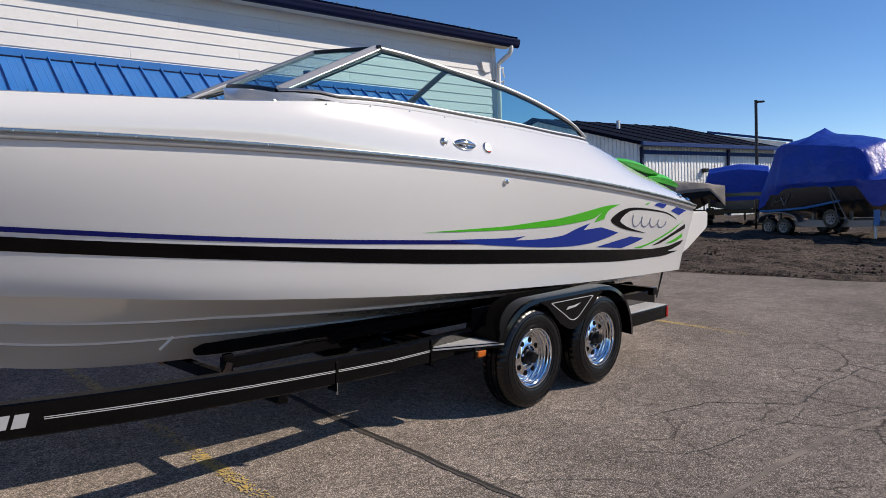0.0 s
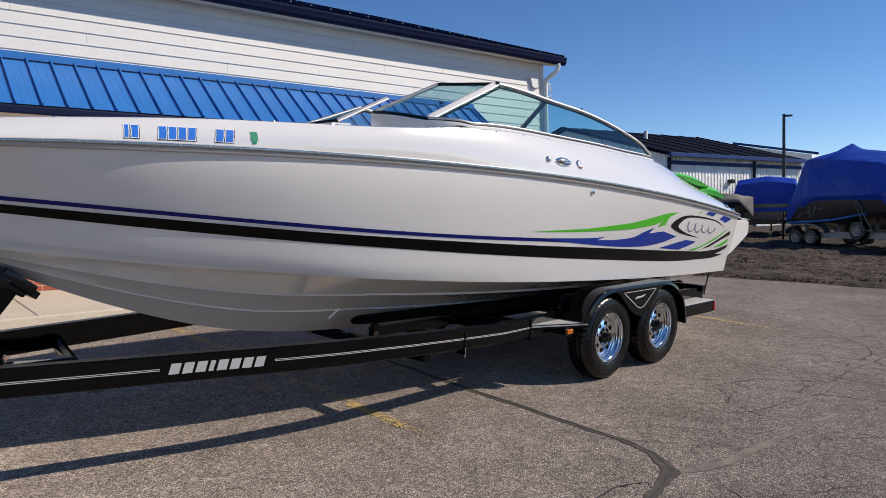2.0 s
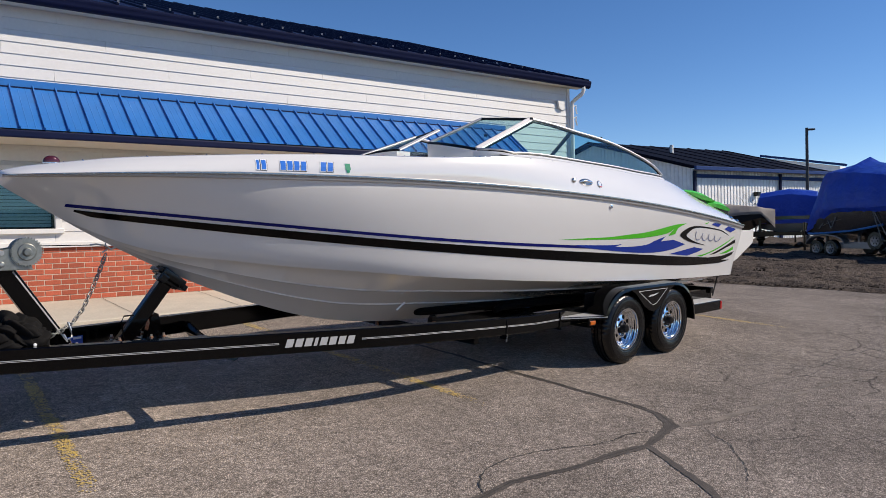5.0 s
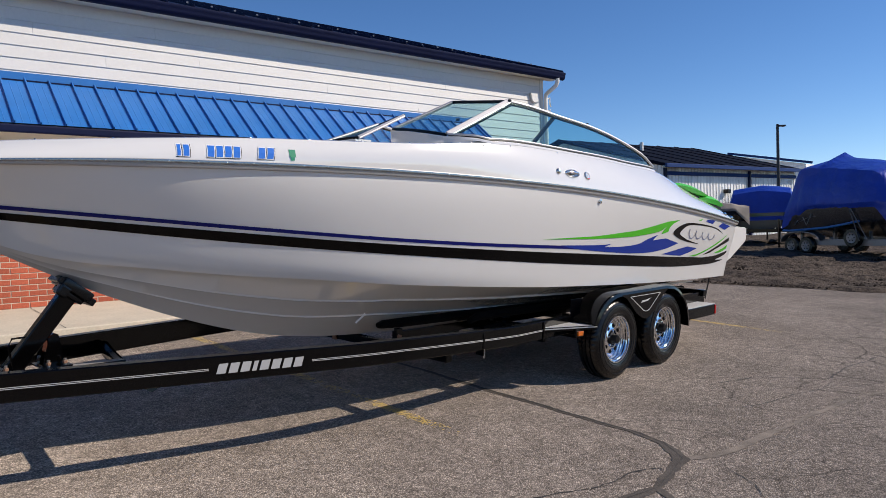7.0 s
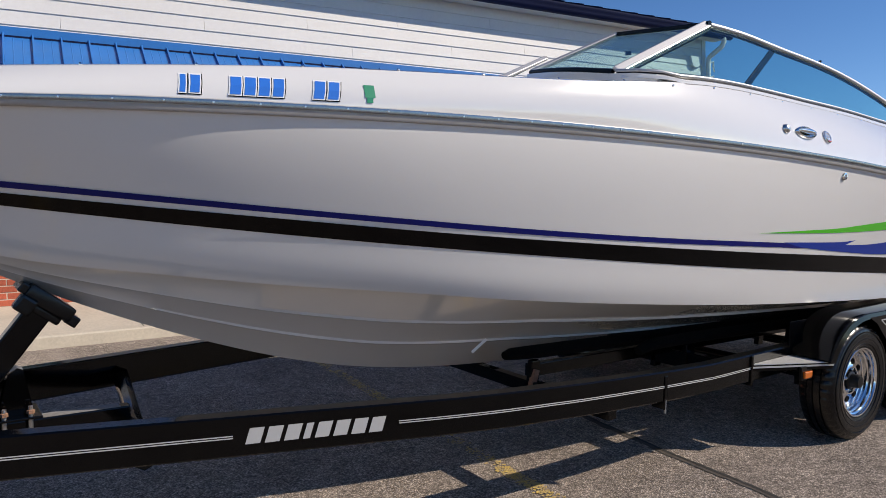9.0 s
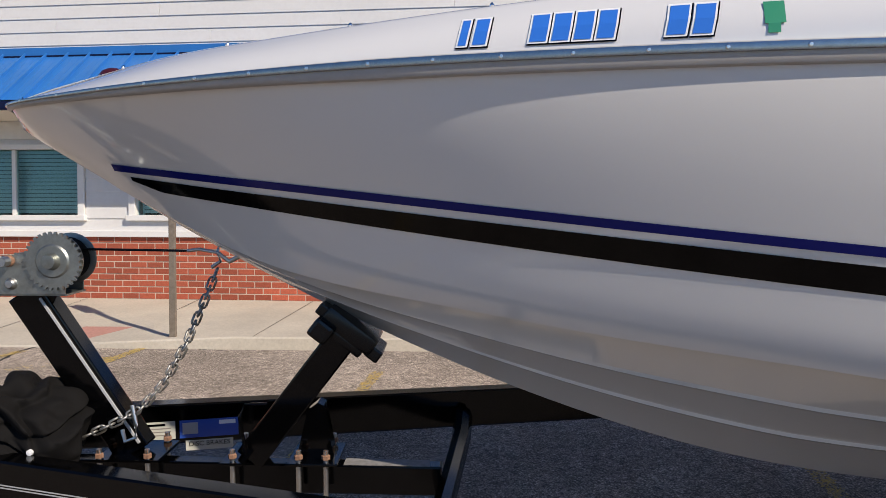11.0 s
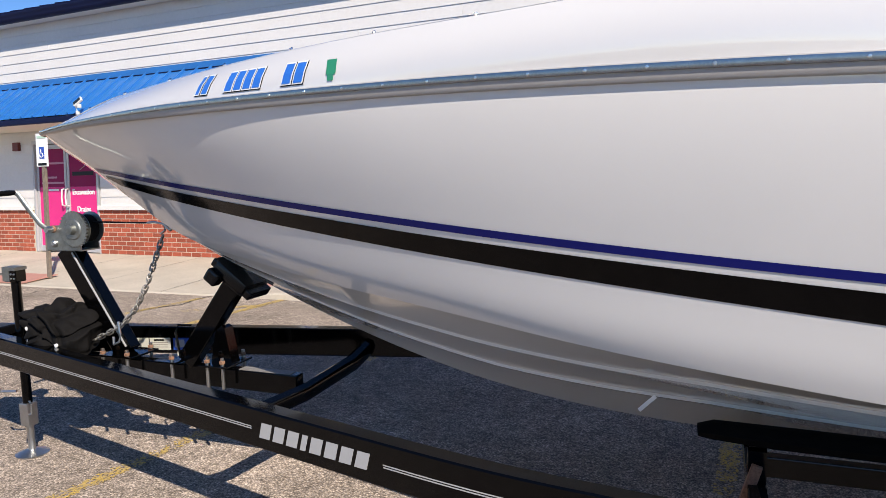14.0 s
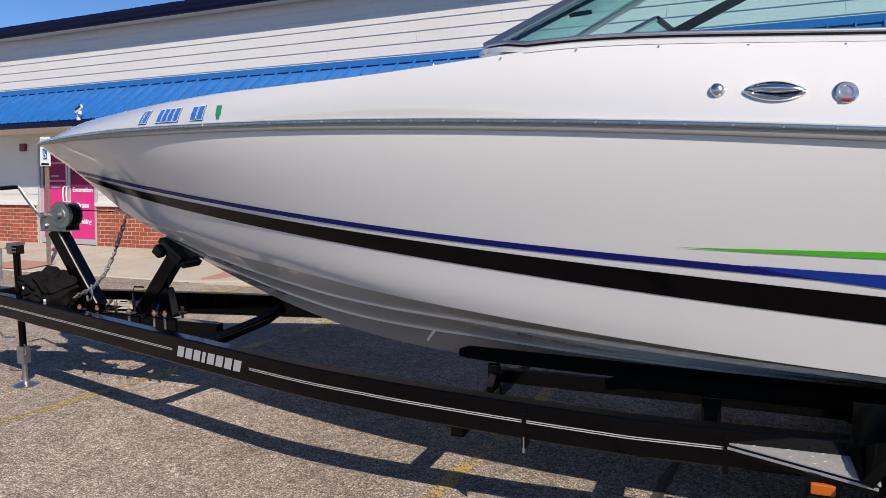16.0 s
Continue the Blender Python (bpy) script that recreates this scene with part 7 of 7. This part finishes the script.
def taut_cover(name, stations, mat, parent, lean=0.0, seed=1.0):
    """Shrink wrap over a hull. Stations along x: (x, half breadth, lower edge, gunwale height, shoulder half breadth, shoulder height, ridge height)."""
    xs_ = [q[0] for q in stations]
    def at(x, k):
        return float(np.interp(x, xs_, [q[k] for q in stations]))
    N = 84
    rings = []
    for i in range(N + 1):
        x = xs_[0] + (xs_[-1] - xs_[0]) * i / N
        w, zl, zg, ws, zs, zr = (at(x, k) for k in range(1, 7))
        half = [(w * 0.97, zl)] + [(w * (0.97 + 0.05 * f), zl + (zg - zl) * f) for f in (0.35, 0.7, 1.0)]
        half += [(w * 1.02 + (ws - w * 1.02) * f, zg + (zs - zg) * f) for f in (0.12, 0.3, 0.5, 0.7, 0.88, 1.0)]
        half += [(ws * (1 - f), zs + (zr - zs) * f ** 0.8) for f in (0.15, 0.4, 0.7, 1.0)]
        ring = []
        for sgn, pts in ((1, half), (-1, list(reversed(half[:-1])))):
            for y, z in pts:
                sag = 0.045 * noise.noise((x * 1.1, z * 1.3 + sgn, seed)) + 0.028 * noise.noise((x * 3.3, z * 1.6, seed + 4)) + 0.016 * noise.noise((x * 7.0 + z * 3, z * 2.4, seed + 9))
                dx = lean * (z - stations[0][2]) * max(0.0, 1 - (x - xs_[0]) / 1.3)
                ring.append(Vector((x + dx, sgn * (y + sag), z + 0.4 * sag)))
        rings.append(ring)
    bm = ring_loft(rings, closed=False)
    for ring in (rings[0], rings[-1]):
        bm.faces.new([bm.verts.new(p) for p in ring])
    return part(name, fix(bm), mat, parent, smooth=35)


def far_wheel(x, y, z, parent, side, radius=0.335):
    k = radius / 0.345
    ty = part("wheel", lathe([(0.0, -0.07), (0.19 * k, -0.08), (0.2 * k, -0.1), (0.31 * k, -0.1), (0.345 * k, -0.06), (0.345 * k, 0.06), (0.31 * k, 0.1), (0.2 * k, 0.1), (0, 0.08)], 28, m=pose(x, y, z)), RUBBER, parent, smooth=35)
    rim = part("rim", lathe([(0.20 * k, side * 0.09), (0.195 * k, side * 0.106), (0.15 * k, side * 0.09), (0.06 * k, side * 0.10), (0.05 * k, side * 0.12), (0.0, side * 0.12)], 24, m=pose(x, y, z), closed=True), GALV, ty, "pale steel rim", smooth=35)
    for q in range(6):
        part("vent_hole", lathe([(0.0, side * 0.098), (0.022, side * 0.099), (0.024, side * 0.085), (0.0, side * 0.08)], 10, m=pose(x + 0.115 * k * math.cos(q * math.tau / 6), y, z + 0.115 * k * math.sin(q * math.tau / 6))), BLACK_MATTE, rim)
    return ty


# the tall wrapped boat, seen on its starboard quarter; bow along +x of its frame
TALL = pose(20.87, 3.85, lot_z(3.6), 0, 0, math.degrees(math.atan2(-0.8987, -0.4377)))
# starboard lies on -y of that frame
tall = thing("wrapped_boat", TALL, "tall boat sealed in blue shrink wrap over a glossy black hull", "boat", "boats in storage")
taut_cover("cover", [(0.0, 1.25, 0.84, 1.20, 1.10, 2.70, 2.98), (0.3, 1.27, 1.00, 1.50, 1.08, 2.80, 3.06), (0.8, 1.27, 1.34, 1.56, 1.06, 2.82, 3.10), (1.15, 1.27, 1.46, 1.60, 1.05, 2.79, 3.10),
                     (1.44, 1.27, 1.48, 1.60, 1.05, 2.77, 3.27), (1.8, 1.27, 1.47, 1.60, 1.04, 2.75, 3.08), (2.7, 1.27, 1.45, 1.60, 1.02, 2.62, 2.92), (3.35, 1.26, 1.45, 1.60, 1.00, 2.52, 2.76), (3.55, 1.24, 1.43, 1.60, 0.97, 2.40, 2.70),
                     (3.95, 1.18, 0.90, 1.58, 0.95, 1.66, 2.0), (4.2, 1.12, 0.86, 1.58, 0.80, 1.64, 1.86), (4.7, 1.02, 1.15, 1.62, 0.60, 1.70, 1.82), (5.6, 0.72, 1.38, 1.68, 0.35, 1.74, 1.82), (6.4, 0.30, 1.5, 1.74, 0.12, 1.78, 1.84), (6.75, 0.05, 1.6, 1.78, 0.02, 1.80, 1.84)],
           BLUE_WRAP, tall, lean=0.36)
bm = bmesh.new()
rings = []
for i in range(61):
    x = 0.02 + 6.7 * i / 60
    w = float(np.interp(x, [0, 0.3, 3.5, 4.7, 5.6, 6.4, 6.75], [1.2, 1.24, 1.22, 0.99, 0.70, 0.28, 0.03]))
    top = float(np.interp(x, [0, 0.3, 0.8, 1.3, 3.6, 4.2, 6.75], [1.1, 1.2, 1.45, 1.6, 1.6, 1.58, 1.78]))
    low = float(np.interp(x, [0, 0.3, 1.8, 2.9, 3.8, 5.4, 6.75], [0.76, 0.74, 0.82, 1.0, 1.05, 1.3, 1.72]))
    keel_low = float(np.interp(x, [0, 3.0, 4.6, 6.0, 6.75], [0.52, 0.54, 0.72, 1.2, 1.72]))
    rings.append([Vector((x, -w, top)), Vector((x, -w * 0.98, low + 0.08)), Vector((x, -w * 0.96, low)), Vector((x, 0, min(keel_low, low))), Vector((x, w * 0.96, low)), Vector((x, w * 0.98, low + 0.08)), Vector((x, w, top))])
ring_loft(rings, closed=False, bm=bm)
bm.faces.new([bm.verts.new(p) for p in rings[0]])
tall_hull = part("hull", fix(bm), DARK_HULL, tall, "glossy black hull", smooth=30)
bm = tube([(x, -w - 0.012, z) for x, w, z in ((0.05, 1.18, 0.80), (0.3, 1.21, 0.785), (1.0, 1.20, 0.82), (1.8, 1.20, 0.865), (2.4, 1.195, 0.95), (3.0, 1.19, 1.05))], 0.035, 8)
part("spray_rail", fix(bm), BLUE_METAL, tall_hull, "blue band along the chine", smooth=50)
# Pale strips paint the bright reflections on the glossy black hull.
HULL_GLINT = material("painted_hull_glint", (0.30, 0.31, 0.31), 0.18, coat=0.5, grain=0.5, grain_scale=6, bump=0.04, bump_scale=8)
for x0, z0, ln, an in ((0.75, 1.05, 0.42, 20), (0.95, 1.22, 0.30, -62), (1.12, 1.0, 0.36, 64), (1.25, 1.2, 0.22, 8), (0.6, 0.96, 0.22, 48)):
    part("torn_film", fix(beam((x0, -1.262, z0), (x0 + ln * math.cos(radians(an)), -1.262, z0 + ln * math.sin(radians(an))), 0.006, 0.035, 0.002, up=(0, 1, 0))), HULL_GLINT, tall_hull, "pale strip standing for a reflection on the hull")
for xa, xb in ((2.72, 3.0), (2.76, 3.28)):
    part("tie_strap", fix(beam((xa, -1.285, 1.45), (xb, -1.20, 0.45), 0.006, 0.045, 0, up=(0, 1, 0))), GREY_COVER, tall, "grey tie-down strap")
carrier = thing("galvanised_trailer", TALL, "galvanised tandem boat trailer under a wrapped boat on soil", "trailer", "storage trailers")
for sgn in (-1, 1):
    part("frame_rail", beam((0.7, sgn * 1.05, 0.40), (3.9, sgn * 0.98, 0.40), 0.08, 0.20, 0.008), GALV, carrier, "pale galvanised side rail")
    part("tongue_rail", beam((3.9, sgn * 0.98, 0.40), (6.9, sgn * 0.08, 0.42), 0.08, 0.16, 0.008), GALV, carrier)
    for x in (0.42, 1.02):
        far_wheel(x, sgn * 1.14, 0.295, carrier, sgn, 0.297)
    part("fender", fix(ring_loft([[Vector((0.8 + 0.80 * math.cos(radians(q)), sgn * y, 0.36 + z + 0.37 * math.sin(radians(q)) ** 0.7)) for y, z in ((1.0, 0.03), (1.27, 0.03), (1.27, 0.0), (1.0, 0.0))] for q in range(176, 3, -12)])), GALV, carrier, smooth=40)
for x in (0.3, 1.6, 2.9, 3.9):
    part("cross_member", box(x - 0.05, x + 0.05, -0.98, 0.98, 0.33, 0.44, 0.01), GALV, carrier)
    for sgn in (-1, 1):
        part("support", box(x - 0.04, x + 0.04, sgn * 0.62 - 0.04, sgn * 0.62 + 0.04, 0.44, 0.74, 0.008), GALV, carrier)
far_wheel(2.72, -1.12, 0.55, carrier, -1, 0.30)
part("spare_bracket", box(2.66, 2.78, -1.06, -1.02, 0.36, 0.60, 0.006), GALV, carrier)
part("jack", tube([(4.0, -1.06, 0.0), (4.0, -1.06, 0.72)], 0.035, 8), TRIM, carrier, "pale stand leg")
part("stand_leg", tube([(4.35, -0.95, 0.0), (4.35, -0.95, 0.62)], 0.03, 8), GALV, carrier)
part("blue_board", box(4.0, 4.18, -1.13, -1.10, 0.36, 0.78, 0.004), BLUE_METAL, carrier, "blue plastic sheet end")
far_wheel(3.6, 0.2, 0.20, carrier, -1, 0.19)

# the low wrapped boat beside it, end on
LOW = pose(22.1, 5.9, lot_z(6.2), 0, 0, 20)
low_boat = thing("wrapped_boat", LOW, "low boat under blue shrink wrap on a dark trailer", "boat", "boats in storage")
taut_cover("cover", [(0.0, 1.16, 1.02, 1.30, 1.00, 2.02, 2.14), (0.3, 1.20, 1.02, 1.45, 1.00, 2.20, 2.32), (1.2, 1.22, 1.05, 1.50, 0.98, 2.24, 2.38), (2.6, 1.22, 1.05, 1.50, 0.95, 2.22, 2.34), (4.2, 1.05, 1.2, 1.55, 0.7, 2.0, 2.1), (5.6, 0.5, 1.4, 1.6, 0.2, 1.7, 1.75), (6.1, 0.06, 1.55, 1.65, 0.03, 1.68, 1.7)], BLUE_WRAP, low_boat, lean=0.2, seed=7.0)
part("hull", fix(ring_loft([[Vector((x, -w, 1.3)), Vector((x, -w * 0.9, 0.85 + rise)), Vector((x, 0, 0.62 + rise * 1.4)), Vector((x, w * 0.9, 0.85 + rise)), Vector((x, w, 1.3))] for x, w, rise in ((0.03, 1.12, 0), (1.2, 1.16, 0), (3.0, 1.12, 0.05), (4.4, 0.9, 0.2), (5.6, 0.42, 0.35), (6.0, 0.05, 0.4))])), DARK_HULL, low_boat, "dark hull", smooth=35)
stand_trailer("storage_trailer", LOW @ pose(2.6, 0, 0, 0, 0, 180), 5.0, 1.1, "dark boat trailer standing on soil", 1, BLACK_PAINT)
P3 = pose(19.7, 7.95, lot_z(7) - 0.16, 0, 0, 113)
wrapped_boat("covered_boat", P3, 4.7, 1.0, 1.58, 1.45, [(0, 1.66), (0.2, 1.82), (0.5, 1.98), (0.95, 1.95), (1, 1.6)], GREY_COVER, "small boat under a grey fitted cover", keel=0.75)
stand_trailer("storage_trailer", pose(19.7, 7.95, lot_z(7), 0, 0, 113), 4.6, 1.05, "small dark boat trailer standing on soil", 1, BLACK_PAINT)

# pale hall far beyond the shed, with a blue eaves line
hall = thing("far_hall", Matrix.Translation((66, 18.6, 0)), "pale metal hall far beyond the shed", "building")
part("wall", fix(prism([(0.0, 0.2), (14.0, 0.2), (14.0, 8.4), (7.0, 7.9), (0.0, 6.5)], (0, 1, 0), (0, 0, 1), (0, 0, 0), 9.0, (1, 0, 0))), GREY_METAL, hall)
part("roof_edge", fix(beam((-0.15, -0.6, 6.55), (-0.15, 7.2, 8.1), 0.3, 0.22, 0.02)), bpy.data.materials["shed_blue_trim"], hall, "blue roof edge")


# bare trees and shrubs
def bare_tree(name, m, height, seed, label, limbs=6, spread=0.5):
    rnd = random.Random(seed)
    t = thing(name, m, label, "tree")
    bm = bmesh.new()
    twigs = bmesh.new()

    def grow(p, d, length, r, depth, into):
        pts, rad = [p], [r]
        q = p.copy()
        n = 4
        for i in range(n):
            d = (d + Vector((rnd.uniform(-.2, .2), rnd.uniform(-.2, .2), rnd.uniform(-.05, .15)))).normalized()
            q = q + d * (length / n)
            pts.append(q.copy())
            rad.append(r * (1 - 0.6 * (i + 1) / n))
        tube(pts, rad, 6 if depth == 0 else 4, into)
        if depth < 3:
            for k in range(limbs if depth == 0 else 4):
                f = rnd.uniform(0.25, 1.0)
                i = min(int(f * n), n - 1)
                s = pts[i].lerp(pts[i + 1], f * n - i)
                nd = (d + Vector((rnd.uniform(-1, 1), rnd.uniform(-1, 1), rnd.uniform(-.1, .7))) * (spread + 0.3)).normalized()
                grow(s, nd, length * rnd.uniform(0.42, 0.62), max(rad[i] * 0.5, 0.004), depth + 1, twigs)
    grow(Vector((0, 0, 0)), Vector((0, 0, 1)), height * 0.6, height * 0.018, 0, bm)
    part("trunk", fix(bm), BARK, t)
    part("crown", fix(twigs), BARK, t, "bare twigs")
    return t


bare_tree("tree", Matrix.Translation((40, 1.5, 0.1)), 7.0, 1, "bare winter tree behind the wrapped boat", 8, 0.6)
bare_tree("tree", Matrix.Translation((44, -1.5, 0.1)), 7.5, 2, "bare winter tree by the far lot edge", 8, 0.6)
bare_tree("tree", Matrix.Translation((43, 4.0, 0.2)), 5.5, 9, "slender bare tree beyond the boats", 8, 0.6)
for k, (x, y) in enumerate(((33.5, 14.0), (36.0, 13.2), (40.5, 12.4), (43.0, 11.8))):
    bare_tree("shrub", Matrix.Translation((x, y, 0.36)), 2.6 + 0.4 * (k % 2), 20 + k, "leafless shrub before the shed", 10, 1.0)

# ---- bricks, last ----
BW, BH, JW = 0.203, 0.0665, 0.0115
CH = BH + JW
brick_shape = {}


def brick_mesh(w):
    key = round(w, 3)
    if key not in brick_shape:
        bm = box(0, w, -0.004, 0.028, 0, BH, 0)
        bmesh.ops.bevel(bm, geom=[e for e in bm.edges if all(v.co.y < 0 for v in e.verts)], offset=0.003, segments=1, affect="EDGES")
        me = bpy.data.meshes.new("brick")
        bm.to_mesh(me)
        bm.free()
        me.materials.append(BRICK)
        brick_shape[key] = me
    return brick_shape[key]


rest_v, rest_f = [], []
count = 0
course = 0
z = 0.475
rb = random.Random(11)
while z + BH < 1.245:
    for a, b in for_cut:
        u = a + 0.002 - (BW + JW) / 2 * (course % 2)
        while u < b - 0.02:
            u0, u1 = max(u, a + 0.001), min(u + BW, b - 0.001)
            if u1 - u0 > 0.03:
                out = rb.uniform(-0.0015, 0.0015)
                if -6.9 < u < -1.2 and count < 300:
                    o = new("brick", brick_mesh(u1 - u0))
                    o.parent = shop
                    o.matrix_basis = Matrix.Translation((u0, out - 0.001, z))
                    count += 1
                else:
                    me = brick_mesh(u1 - u0)
                    base = len(rest_v)
                    rest_v += [(v.co.x + u0, v.co.y + out - 0.001, v.co.z + z) for v in me.vertices]
                    rest_f += [[base + i for i in p.vertices] for p in me.polygons]
            u += BW + JW
    z += CH
    course += 1
me = bpy.data.meshes.new("brickwork")
me.from_pydata(rest_v, [], rest_f)
me.materials.append(BRICK)
o = new("brickwork", me)
o.parent = shop
o["kind"] = "stuff"
o["label"] = "red brick base courses"
